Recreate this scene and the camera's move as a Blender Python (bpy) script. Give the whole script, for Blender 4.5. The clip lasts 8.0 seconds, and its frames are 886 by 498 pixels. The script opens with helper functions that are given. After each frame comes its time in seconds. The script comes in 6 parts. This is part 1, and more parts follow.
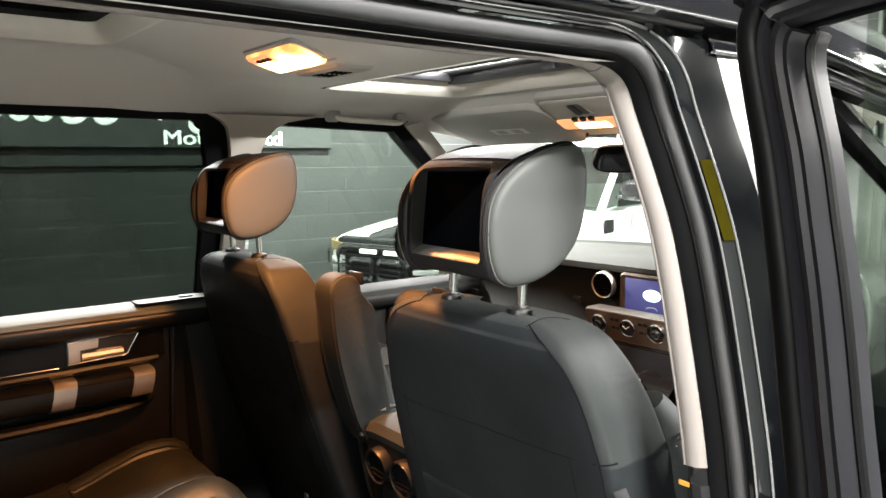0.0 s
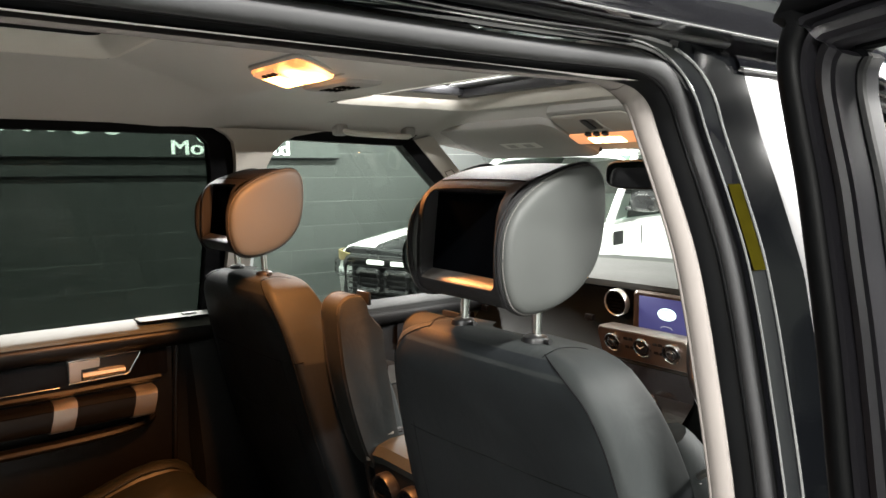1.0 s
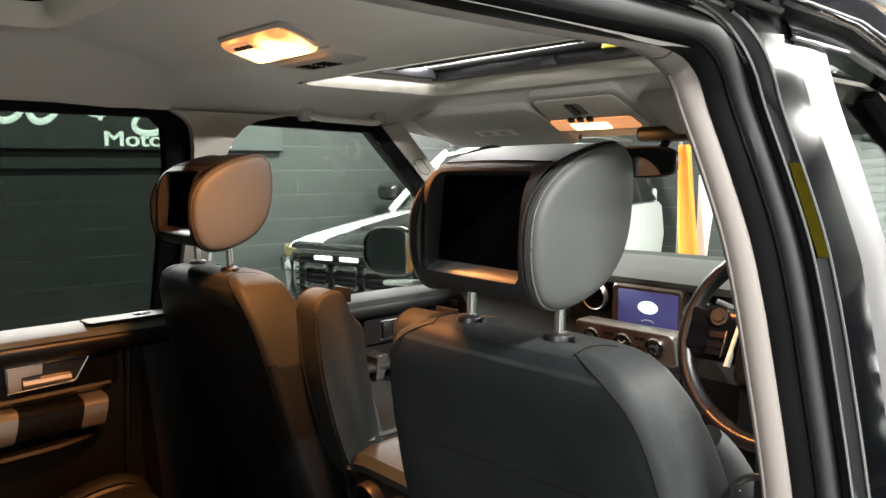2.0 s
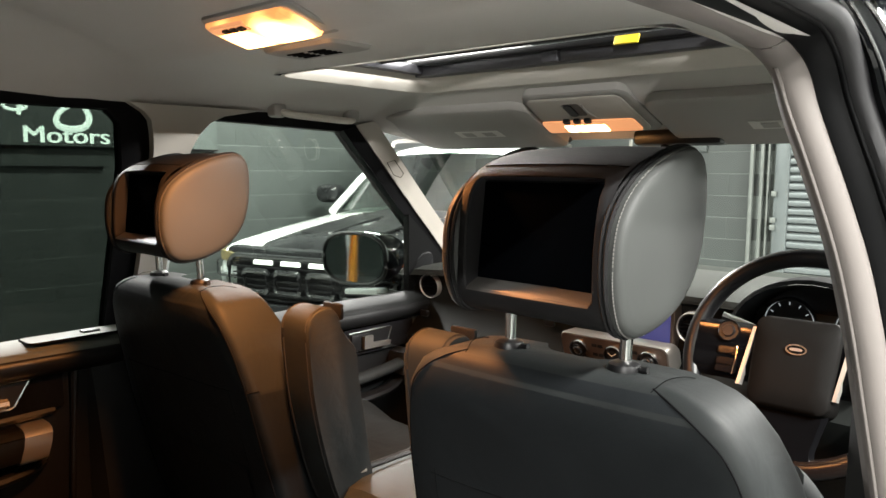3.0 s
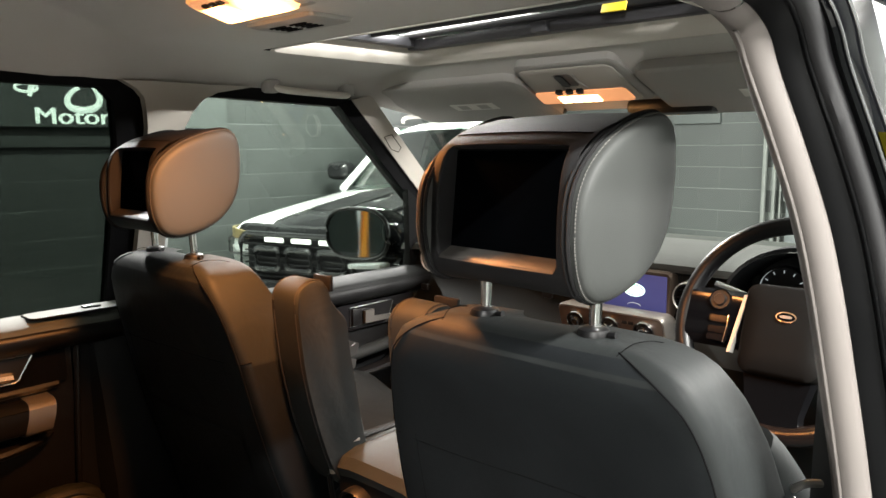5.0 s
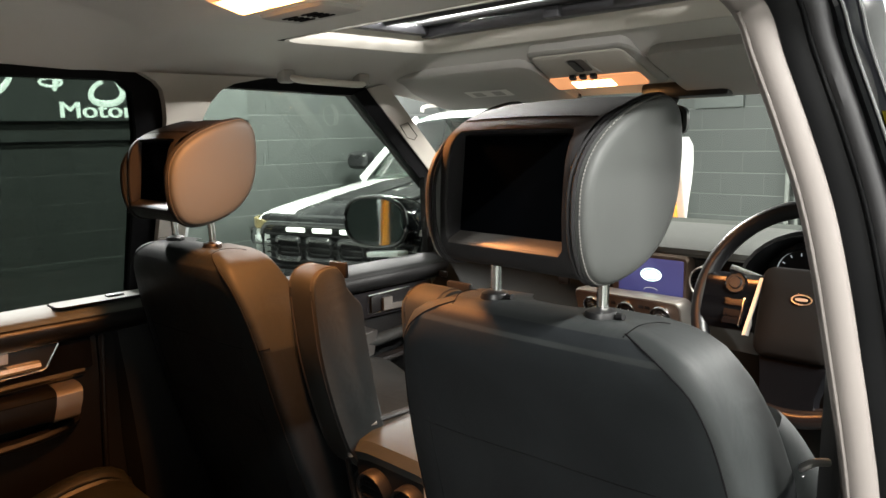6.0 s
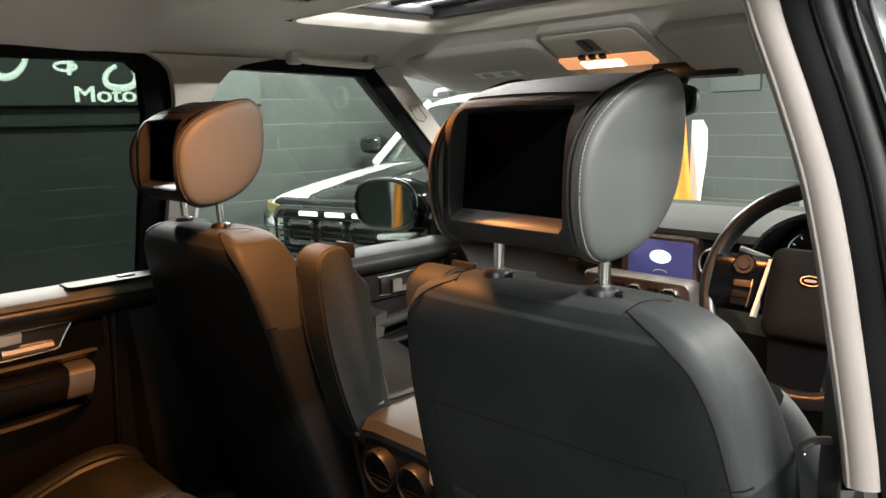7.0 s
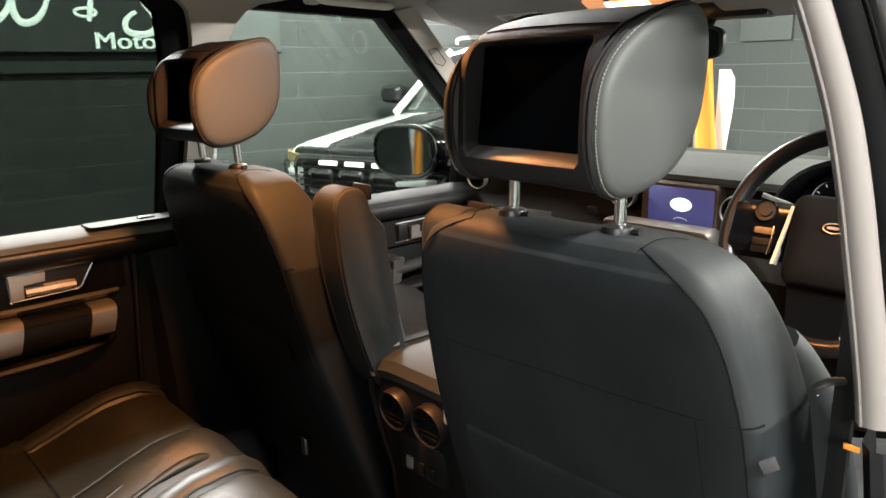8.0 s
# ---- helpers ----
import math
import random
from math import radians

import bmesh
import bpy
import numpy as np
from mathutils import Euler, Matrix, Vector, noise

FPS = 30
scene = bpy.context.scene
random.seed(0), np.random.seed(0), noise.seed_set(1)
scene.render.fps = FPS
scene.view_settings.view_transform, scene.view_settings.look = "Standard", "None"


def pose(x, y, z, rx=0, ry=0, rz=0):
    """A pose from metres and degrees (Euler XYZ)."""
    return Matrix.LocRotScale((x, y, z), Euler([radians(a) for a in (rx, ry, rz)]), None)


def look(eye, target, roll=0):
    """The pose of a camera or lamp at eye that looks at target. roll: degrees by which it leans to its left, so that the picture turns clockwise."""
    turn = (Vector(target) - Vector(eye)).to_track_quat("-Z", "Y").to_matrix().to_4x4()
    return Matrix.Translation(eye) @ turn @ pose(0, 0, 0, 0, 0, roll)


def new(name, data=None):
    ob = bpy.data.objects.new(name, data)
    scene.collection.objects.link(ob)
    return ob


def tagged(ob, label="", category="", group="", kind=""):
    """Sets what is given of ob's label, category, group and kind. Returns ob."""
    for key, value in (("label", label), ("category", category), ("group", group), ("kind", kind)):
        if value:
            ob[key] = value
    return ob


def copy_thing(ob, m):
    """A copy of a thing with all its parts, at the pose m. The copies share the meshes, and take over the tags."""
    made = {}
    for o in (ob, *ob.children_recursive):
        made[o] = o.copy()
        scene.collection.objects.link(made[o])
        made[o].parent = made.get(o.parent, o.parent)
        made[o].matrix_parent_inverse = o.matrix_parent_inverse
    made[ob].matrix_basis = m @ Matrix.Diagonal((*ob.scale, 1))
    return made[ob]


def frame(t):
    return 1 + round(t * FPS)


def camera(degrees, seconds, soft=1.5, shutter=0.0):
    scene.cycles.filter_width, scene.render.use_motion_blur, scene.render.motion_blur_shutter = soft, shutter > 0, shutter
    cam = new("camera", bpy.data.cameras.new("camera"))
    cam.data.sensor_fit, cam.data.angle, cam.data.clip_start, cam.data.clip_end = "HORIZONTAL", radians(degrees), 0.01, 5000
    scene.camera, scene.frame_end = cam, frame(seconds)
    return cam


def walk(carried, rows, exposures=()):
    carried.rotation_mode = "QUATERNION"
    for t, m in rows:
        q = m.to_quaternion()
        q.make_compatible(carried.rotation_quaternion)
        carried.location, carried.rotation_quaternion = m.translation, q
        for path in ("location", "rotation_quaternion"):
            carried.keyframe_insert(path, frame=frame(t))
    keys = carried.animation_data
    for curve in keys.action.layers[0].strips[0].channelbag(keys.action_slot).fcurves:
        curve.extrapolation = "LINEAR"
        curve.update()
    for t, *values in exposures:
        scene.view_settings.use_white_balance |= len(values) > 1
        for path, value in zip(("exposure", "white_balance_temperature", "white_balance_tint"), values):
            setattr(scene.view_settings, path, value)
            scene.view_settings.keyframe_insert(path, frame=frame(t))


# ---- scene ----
cam = camera(62.0, 8.0)
PATH = [
    (0, (1.169, -0.68, 1.595), (-0.384, 0.56, 1.365), -0.5),
    (0.5, (1.149, -0.658, 1.625), (-0.415, 0.574, 1.434), -0.3),
    (1, (1.13, -0.656, 1.611), (-0.436, 0.57, 1.404), -0.4),
    (1.5, (1.099, -0.659, 1.594), (-0.429, 0.613, 1.372), -0.5),
    (3, (0.824, -0.662, 1.596), (-0.496, 0.825, 1.381), 0.4),
    (3.5, (0.838, -0.647, 1.596), (-0.454, 0.862, 1.367), 0.6),
    (4, (0.852, -0.641, 1.595), (-0.447, 0.86, 1.349), 0.5),
    (4.5, (0.857, -0.639, 1.591), (-0.465, 0.839, 1.327), 0.1),
    (6, (0.884, -0.638, 1.586), (-0.504, 0.769, 1.279), -1.3),
    (6.5, (0.888, -0.636, 1.582), (-0.512, 0.754, 1.255), -1.4),
    (7, (0.895, -0.631, 1.578), (-0.516, 0.744, 1.232), -1.4),
    (7.5, (0.898, -0.628, 1.57), (-0.52, 0.727, 1.176), -1.3),
    (8, (0.899, -0.626, 1.56), (-0.533, 0.689, 1.091), -1.1),
]
walk(cam, [(t, look(eye, target, roll)) for t, eye, target, roll in PATH], [(0, 1.14), (0.5, 0.98), (1, 0.83), (1.5, 0.65), (3, 0.68), (6, 0.73), (8, 0.71)])

# ---- world, room light ----
world = bpy.data.worlds.new("world")
scene.world = world
world.use_nodes = True
world.node_tree.nodes["Background"].inputs[0].default_value = (0.8, 0.9, 1.0, 1)
world.node_tree.nodes["Background"].inputs[1].default_value = 0.02
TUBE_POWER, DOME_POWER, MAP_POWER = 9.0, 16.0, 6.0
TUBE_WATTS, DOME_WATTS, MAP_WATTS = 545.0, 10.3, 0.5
DOME_COLOUR = (1.0, 0.37, 0.105)


# ---- materials ----
def material(name, colour, rough=0.5, metal=0.0, coat=0.0, grain=None, bump=0.0, stain=0.0, stain_scale=3.0, spec=0.5, spread=0.0, sheen=0.0, wrinkle=0.0):
    """Principled material with fine grain, relief, and soft stains of larger size."""
    m = bpy.data.materials.new(name)
    m.use_nodes = True
    n, l = m.node_tree.nodes, m.node_tree.links
    b = n["Principled BSDF"]
    b.inputs["Base Color"].default_value = (*colour, 1)
    b.inputs["Roughness"].default_value = rough
    b.inputs["Metallic"].default_value = metal
    b.inputs["Coat Weight"].default_value = coat
    b.inputs["Coat Roughness"].default_value = 0.04
    b.inputs["Specular IOR Level"].default_value = spec
    b.inputs["Sheen Weight"].default_value = sheen
    co = n.new("ShaderNodeTexCoord")
    if stain or spread:
        big = n.new("ShaderNodeTexNoise")
        big.inputs["Scale"].default_value = stain_scale
        big.inputs["Detail"].default_value = 6
        l.new(co.outputs["Object"], big.inputs["Vector"])
        mix = n.new("ShaderNodeMix")
        mix.data_type = "RGBA"
        mix.inputs[6].default_value = (*[c * (1 - stain) for c in colour], 1)
        mix.inputs[7].default_value = (*[min(1, c * (1 + stain)) for c in colour], 1)
        l.new(big.outputs["Fac"], mix.inputs[0])
        out = mix.outputs[2]
        if spread:
            info = n.new("ShaderNodeObjectInfo")
            hsv = n.new("ShaderNodeHueSaturation")
            ramp = n.new("ShaderNodeMapRange")
            ramp.inputs["To Min"].default_value = 1 - spread
            ramp.inputs["To Max"].default_value = 1 + spread
            l.new(info.outputs["Random"], ramp.inputs["Value"])
            l.new(ramp.outputs[0], hsv.inputs["Value"])
            l.new(out, hsv.inputs["Color"])
            out = hsv.outputs[0]
        l.new(out, b.inputs["Base Color"])
        rr = n.new("ShaderNodeMapRange")
        rr.inputs["To Min"].default_value = max(0.02, rough * 0.8)
        rr.inputs["To Max"].default_value = min(1, rough * 1.2)
        l.new(big.outputs["Fac"], rr.inputs["Value"])
        l.new(rr.outputs[0], b.inputs["Roughness"])
    if grain:
        kind, scale = grain
        tex = n.new("ShaderNodeTexVoronoi" if kind == "cells" else "ShaderNodeTexNoise")
        tex.inputs["Scale"].default_value = scale
        l.new(co.outputs["Object"], tex.inputs["Vector"])
        bp = n.new("ShaderNodeBump")
        bp.inputs["Strength"].default_value = bump
        bp.inputs["Distance"].default_value = 0.0005
        l.new(tex.outputs[0], bp.inputs["Height"])
        l.new(bp.outputs[0], b.inputs["Normal"])
        if wrinkle:
            wide = n.new("ShaderNodeTexNoise")
            wide.inputs["Scale"].default_value = 13
            wide.inputs["Detail"].default_value = 3
            wide.inputs["Distortion"].default_value = 0.8
            l.new(co.outputs["Object"], wide.inputs["Vector"])
            soft_bump = n.new("ShaderNodeBump")
            soft_bump.inputs["Strength"].default_value = wrinkle
            soft_bump.inputs["Distance"].default_value = 0.012
            l.new(wide.outputs[0], soft_bump.inputs["Height"])
            l.new(soft_bump.outputs[0], bp.inputs["Normal"])
    return m


def glow(name, colour, strength):
    m = bpy.data.materials.new(name)
    m.use_nodes = True
    b = m.node_tree.nodes["Principled BSDF"]
    b.inputs["Base Color"].default_value = (*[min(1, c) for c in colour], 1)
    b.inputs["Emission Color"].default_value = (*colour, 1)
    b.inputs["Emission Strength"].default_value = strength
    return m


def bulb_lens(name, colour, strength):
    """A lit lens, brightest over its two bulbs and dimmer towards its rim."""
    m = glow(name, colour, strength)
    n, l = m.node_tree.nodes, m.node_tree.links
    co = n.new("ShaderNodeTexCoord")
    total = None
    for x in (-0.035, 0.045):
        near = n.new("ShaderNodeVectorMath")
        near.operation = "DISTANCE"
        near.inputs[1].default_value = (x, -0.002, 0.012)
        l.new(co.outputs["Object"], near.inputs[0])
        fall = n.new("ShaderNodeMapRange")
        fall.interpolation_type = "SMOOTHSTEP"
        fall.inputs["From Min"].default_value, fall.inputs["From Max"].default_value = 0.008, 0.056
        fall.inputs["To Min"].default_value, fall.inputs["To Max"].default_value = strength, 0.5
        l.new(near.outputs["Value"], fall.inputs["Value"])
        if total is None:
            total = fall
        else:
            both = n.new("ShaderNodeMath")
            both.operation = "MAXIMUM"
            l.new(total.outputs[0], both.inputs[0])
            l.new(fall.outputs[0], both.inputs[1])
            total = both
    l.new(total.outputs[0], n["Principled BSDF"].inputs["Emission Strength"])
    return m


def pane_material(name, tint, rough=0.02, base=0.03):
    """Thin window glass: clear or tinted, with a gloss that grows at a glancing view."""
    m = bpy.data.materials.new(name)
    m.use_nodes = True
    n, l = m.node_tree.nodes, m.node_tree.links
    n.remove(n["Principled BSDF"])
    clear, gloss, mix, fr = n.new("ShaderNodeBsdfTransparent"), n.new("ShaderNodeBsdfGlossy"), n.new("ShaderNodeMixShader"), n.new("ShaderNodeLayerWeight")
    clear.inputs[0].default_value = (*tint, 1)
    gloss.inputs["Roughness"].default_value = rough
    fr.inputs["Blend"].default_value = 0.5
    power, scale = n.new("ShaderNodeMath"), n.new("ShaderNodeMath")
    power.operation, power.inputs[1].default_value = "POWER", 5.0
    scale.operation, scale.inputs[1].default_value, scale.inputs[2].default_value = "MULTIPLY_ADD", 0.55, base
    l.new(fr.outputs["Facing"], power.inputs[0])
    l.new(power.outputs[0], scale.inputs[0])
    l.new(scale.outputs[0], mix.inputs[0])
    l.new(clear.outputs[0], mix.inputs[1])
    l.new(gloss.outputs[0], mix.inputs[2])
    l.new(mix.outputs[0], n["Material Output"].inputs[0])
    return m


LEATHER = material("black_leather", (0.0185, 0.0206, 0.0208), 0.62, grain=("cells", 1100), bump=0.16, stain=0.30, stain_scale=9, spec=0.10, wrinkle=0.20)
# the side pads' leather again, darker because the headrest back gets less light
HEAD_LEATHER_SHADED = material("headrest_leather_shaded", (0.0132, 0.0130, 0.0134), 0.60, grain=("cells", 1200), bump=0.25, stain=0.2, stain_scale=12, spec=0.05)
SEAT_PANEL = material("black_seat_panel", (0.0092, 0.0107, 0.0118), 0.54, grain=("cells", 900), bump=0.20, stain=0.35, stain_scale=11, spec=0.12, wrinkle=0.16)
BENCH_LEATHER = material("worn_glossy_leather", (0.0082, 0.0086, 0.0064), 0.48, grain=("noise", 60), bump=0.2, stain=0.35, stain_scale=14, spec=0.28, wrinkle=0.22)
WHEEL_PAD = material("dark_wheel_pad", (0.006, 0.0056, 0.0052), 0.62, grain=("cells", 1300), bump=0.15, stain=0.2, stain_scale=20, spec=0.08)
RIM_LEATHER = material("dark_rim_leather", (0.0045, 0.0045, 0.005), 0.36, grain=("cells", 1300), bump=0.1, stain=0.2, stain_scale=20, spec=0.3)
BRONZE = material("dark_bronze_trim", (0.10, 0.078, 0.062), 0.36, metal=0.4, stain=0.15, stain_scale=20)
DOOR_GLASS = pane_material("green_door_glass", (0.50, 0.56, 0.50))
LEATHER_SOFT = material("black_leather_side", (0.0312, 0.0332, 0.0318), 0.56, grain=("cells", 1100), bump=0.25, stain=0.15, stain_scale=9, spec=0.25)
THREAD = material("grey_thread", (0.028, 0.027, 0.026), 0.8, grain=("noise", 900), bump=0.3, spec=0.1)
STITCH = material("pale_stitch", (0.10, 0.097, 0.092), 0.8, grain=("noise", 900), bump=0.3, spec=0.1)
THREAD_DARK = material("grey_webbing", (0.013, 0.013, 0.014), 0.8, grain=("noise", 900), bump=0.5)
PANEL_BLACK = material("matt_black_trim", (0.0048, 0.0050, 0.0052), 0.55, grain=("noise", 1400), bump=0.2, stain=0.25, stain_scale=9, spec=0.12)
DASH_FACE = material("green_black_fascia", (0.0095, 0.0106, 0.0098), 0.66, grain=("noise", 1400), bump=0.3, stain=0.15, stain_scale=7, spec=0.10)
SILL_BLACK = material("dark_sill_trim", (0.0085, 0.0092, 0.0092), 0.68, grain=("noise", 1400), bump=0.3, stain=0.2, stain_scale=8, spec=0.07)
SEAM = material("seam_groove", (0.006, 0.006, 0.0065), 0.85, spec=0.02)
PLASTIC = material("black_plastic", (0.0065, 0.0065, 0.007), 0.42, grain=("noise", 1500), bump=0.12, stain=0.2, stain_scale=12, spec=0.35)
SOFT_BLACK = material("soft_black_trim", (0.0065, 0.0068, 0.0072), 0.62, grain=("noise", 1400), bump=0.2, stain=0.2, stain_scale=8, spec=0.14)
DOOR_LEATHER = material("brown_black_door_leather", (0.0040, 0.0036, 0.0033), 0.36, grain=("cells", 1000), bump=0.2, stain=0.25, stain_scale=12, spec=0.28)
DASH_TOP = material("grey_dash_top", (0.036, 0.038, 0.035), 0.7, grain=("noise", 1400), bump=0.5, stain=0.12, stain_scale=5, spec=0.08)
CAP = material("light_grey_soft_trim", (0.070, 0.076, 0.067), 0.65, grain=("noise", 1400), bump=0.3, stain=0.12, stain_scale=5, spec=0.15)
PIANO = material("gloss_black_inlay", (0.010, 0.010, 0.011), 0.12, coat=0.6, stain=0.1, stain_scale=6)
PAINT = material("black_car_paint", (0.0020, 0.0021, 0.0026), 0.05, coat=0.15, stain=0.15, stain_scale=4, spec=0.18)
ROOF_PAINT = material("polished_black_roof_paint", (0.006, 0.006, 0.007), 0.07, coat=0.5, stain=0.15, stain_scale=4, spec=0.5)
# edges of the black paint, made paler to paint in their highlights
EDGE_HIGHLIGHT = material("paint_edge_highlight", (0.06, 0.06, 0.061), 0.20, metal=0.3, coat=1.0, stain=0.15, stain_scale=30, spec=0.8)
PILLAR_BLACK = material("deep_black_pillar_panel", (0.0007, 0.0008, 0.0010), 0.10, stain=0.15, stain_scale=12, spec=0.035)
RUBBER = material("black_rubber_seal", (0.0016, 0.0017, 0.0020), 0.46, grain=("noise", 900), bump=0.06, stain=0.3, stain_scale=14, spec=0.09)
FRAME_BLACK = material("black_window_band", (0.004, 0.004, 0.0045), 0.7, stain=0.2, stain_scale=14, spec=0.05)
VENT_RING = material("dark_bronze_ring", (0.014, 0.0135, 0.0135), 0.35, metal=0.2, stain=0.15, stain_scale=20)
RUBBER_GREY = material("dusty_grey_seal", (0.024, 0.024, 0.025), 0.6, grain=("noise", 900), bump=0.06, stain=0.25, stain_scale=14, spec=0.15)
DOOR_TRIM = material("dark_grey_door_frame", (0.0085, 0.0082, 0.0098), 0.38, grain=("noise", 900), bump=0.06, stain=0.2, stain_scale=9, spec=0.14)
LINING = material("grey_headlining", (0.405, 0.388, 0.362), 0.92, grain=("noise", 1100), bump=0.5, stain=0.10, stain_scale=4, sheen=0.2)
LINING_EDGE = material("pale_roof_surround", (0.55, 0.52, 0.47), 0.8, grain=("noise", 1100), bump=0.4, stain=0.08, stain_scale=5)
# beige trim twice: darker for the strongly lit right side, paler for the dim left
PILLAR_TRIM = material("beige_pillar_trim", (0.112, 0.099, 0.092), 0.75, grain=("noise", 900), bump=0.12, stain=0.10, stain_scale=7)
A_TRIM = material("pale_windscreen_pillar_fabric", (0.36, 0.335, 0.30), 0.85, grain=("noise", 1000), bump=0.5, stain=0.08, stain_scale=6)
VISOR = material("grey_visor_fabric", (0.30, 0.29, 0.275), 0.85, grain=("noise", 1000), bump=0.45, stain=0.1, stain_scale=6)
CHROME = material("chrome", (0.80, 0.80, 0.80), 0.14, metal=1.0, stain=0.08, stain_scale=20)
SATIN = material("satin_metal", (0.27, 0.262, 0.25), 0.40, metal=1.0, grain=("noise", 600), bump=0.1, stain=0.12, stain_scale=15)
SILVER_BRIGHT = material("bright_silver", (0.52, 0.50, 0.46), 0.45, metal=0.7, stain=0.1, stain_scale=15)
PIANO_DARK = material("dark_gloss_inlay", (0.003, 0.003, 0.0034), 0.10, stain=0.1, stain_scale=6, spec=0.12)
SATIN_BRIGHT = material("bright_satin_metal", (0.42, 0.40, 0.37), 0.36, metal=0.9, grain=("noise", 600), bump=0.08, stain=0.12, stain_scale=15)
SILVER = material("silver_plastic", (0.27, 0.255, 0.235), 0.38, metal=0.6, stain=0.12, stain_scale=15)
WARM_BLACK = material("warm_black_band", (0.008, 0.005, 0.004), 0.25, coat=0.2, stain=0.4, stain_scale=14)
# recess plastic made paler on the ledge, where lamp light falls
LEDGE = material("paled_screen_ledge", (0.030, 0.028, 0.026), 0.42, stain=0.2, stain_scale=25, spec=0.4)
RECESS = material("screen_recess", (0.0115, 0.0112, 0.0120), 0.42, stain=0.2, stain_scale=20, spec=0.3)
LID = material("grey_console_lid", (0.020, 0.0235, 0.0232), 0.58, grain=("noise", 900), bump=0.12, stain=0.2, stain_scale=9, spec=0.16)
SCREEN_OFF = material("dark_screen", (0.0012, 0.0014, 0.0018), 0.20, spec=0.0)
CARPET = material("black_carpet", (0.012, 0.012, 0.013), 0.95, grain=("noise", 900), bump=0.8, stain=0.3, stain_scale=20)
BELT = material("black_webbing", (0.018, 0.018, 0.019), 0.7, grain=("noise", 1200), bump=0.5)
YELLOW = material("yellow_sticker", (0.55, 0.42, 0.02), 0.5, stain=0.2, stain_scale=30)
LABEL_INK = material("grey_print", (0.52, 0.50, 0.47), 0.7)
CLEAR = pane_material("clear_glass", (0.565, 0.605, 0.578))
TINT = pane_material("privacy_glass", (0.192, 0.216, 0.200), base=0.012)
LENS_CLEAR = material("clear_lamp_lens", (0.70, 0.74, 0.74), 0.1, coat=0.5, stain=0.2, stain_scale=30)
DOOR_MIRROR = material("tinted_mirror_glass", (0.30, 0.335, 0.345), 0.03, metal=1.0)
MIRROR = material("mirror_glass", (0.85, 0.87, 0.87), 0.02, metal=1.0)
DIMMED_MIRROR = material("dimmed_mirror_glass", (0.34, 0.35, 0.36), 0.03, metal=1.0)
BLOCK = material("dark_green_grey_paint", (0.036, 0.0405, 0.039), 0.55, grain=("noise", 160), bump=0.5, stain=0.25, stain_scale=1.6, spread=0.04)
MORTAR = material("painted_joint", (0.120, 0.130, 0.124), 0.8, grain=("noise", 220), bump=0.6, stain=0.55, stain_scale=2.5)
CONCRETE = material("grey_concrete_floor", (0.36, 0.36, 0.348), 0.5, grain=("noise", 90), bump=0.4, stain=0.3, stain_scale=1.2)
PALE_WALL = material("dark_green_wall", (0.065, 0.073, 0.066), 0.7, grain=("noise", 120), bump=0.4, stain=0.12, stain_scale=1.1)
ROOM_WALL = material("grey_green_wall", (0.075, 0.085, 0.077), 0.7, grain=("noise", 120), bump=0.5, stain=0.2, stain_scale=1.1)
ROOM_CEIL = material("grey_ceiling", (0.45, 0.45, 0.435), 0.8, grain=("noise", 60), bump=0.5, stain=0.2, stain_scale=1)
SIGN_EDGE = material("grey_sign_board", (0.050, 0.057, 0.055), 0.45, stain=0.1, stain_scale=3)
LETTER = material("white_mark", (0.80, 0.82, 0.80), 0.5, stain=0.05, stain_scale=6)
CHALK = material("pale_scuff", (0.065, 0.073, 0.070), 0.9, grain=("noise", 60), bump=0.4, stain=0.4, stain_scale=9)
SHUTTER = material("grey_shutter_steel", (0.115, 0.126, 0.13), 0.4, metal=0.3, stain=0.2, stain_scale=2)
GALV = material("galvanised_steel", (0.15, 0.158, 0.15), 0.5, metal=0.3, grain=("cells", 120), bump=0.2, stain=0.2, stain_scale=20)
WHITE_PAINT = material("white_car_paint", (0.70, 0.71, 0.70), 0.2, coat=0.8, stain=0.03, stain_scale=3)
BLACK_PAINT = material("satin_black_panel", (0.012, 0.012, 0.013), 0.28, coat=0.5, grain=("noise", 250), bump=0.1, stain=0.2, stain_scale=6)
GOLD = material("gold_decal", (0.15, 0.12, 0.055), 0.4, stain=0.2, stain_scale=20)
ORANGE = material("orange_fabric", (0.72, 0.27, 0.03), 0.75, grain=("noise", 300), bump=0.4, stain=0.12, stain_scale=5)
WHITE_CLOTH = material("white_fabric", (0.66, 0.67, 0.67), 0.8, grain=("noise", 300), bump=0.4, stain=0.08, stain_scale=5)
BOARD = material("pale_wood_board", (0.48, 0.35, 0.23), 0.6, grain=("noise", 90), bump=0.3, stain=0.2, stain_scale=4)
SIGN_LIT = glow("lit_white_letter", (0.90, 1.0, 0.93), 5.5)
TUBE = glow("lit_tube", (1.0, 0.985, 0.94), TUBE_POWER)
DOME_LENS = bulb_lens("lit_dome_lens", (1.0, 0.44, 0.13), DOME_POWER)
MAP_LENS = glow("lit_map_lens", (1.0, 0.42, 0.18), 0.42)
MAP_BULB = glow("lit_map_bulb", (1.0, 0.66, 0.30), MAP_POWER)
SCREEN_LIT = glow("lit_blue_screen", (0.026, 0.028, 0.092), 1.0)
LOGO_WHITE = glow("lit_white_logo", (0.75, 0.95, 0.90), 1.3)
LOGO_GREEN = glow("lit_green_logo", (0.02, 0.34, 0.17), 1.2)
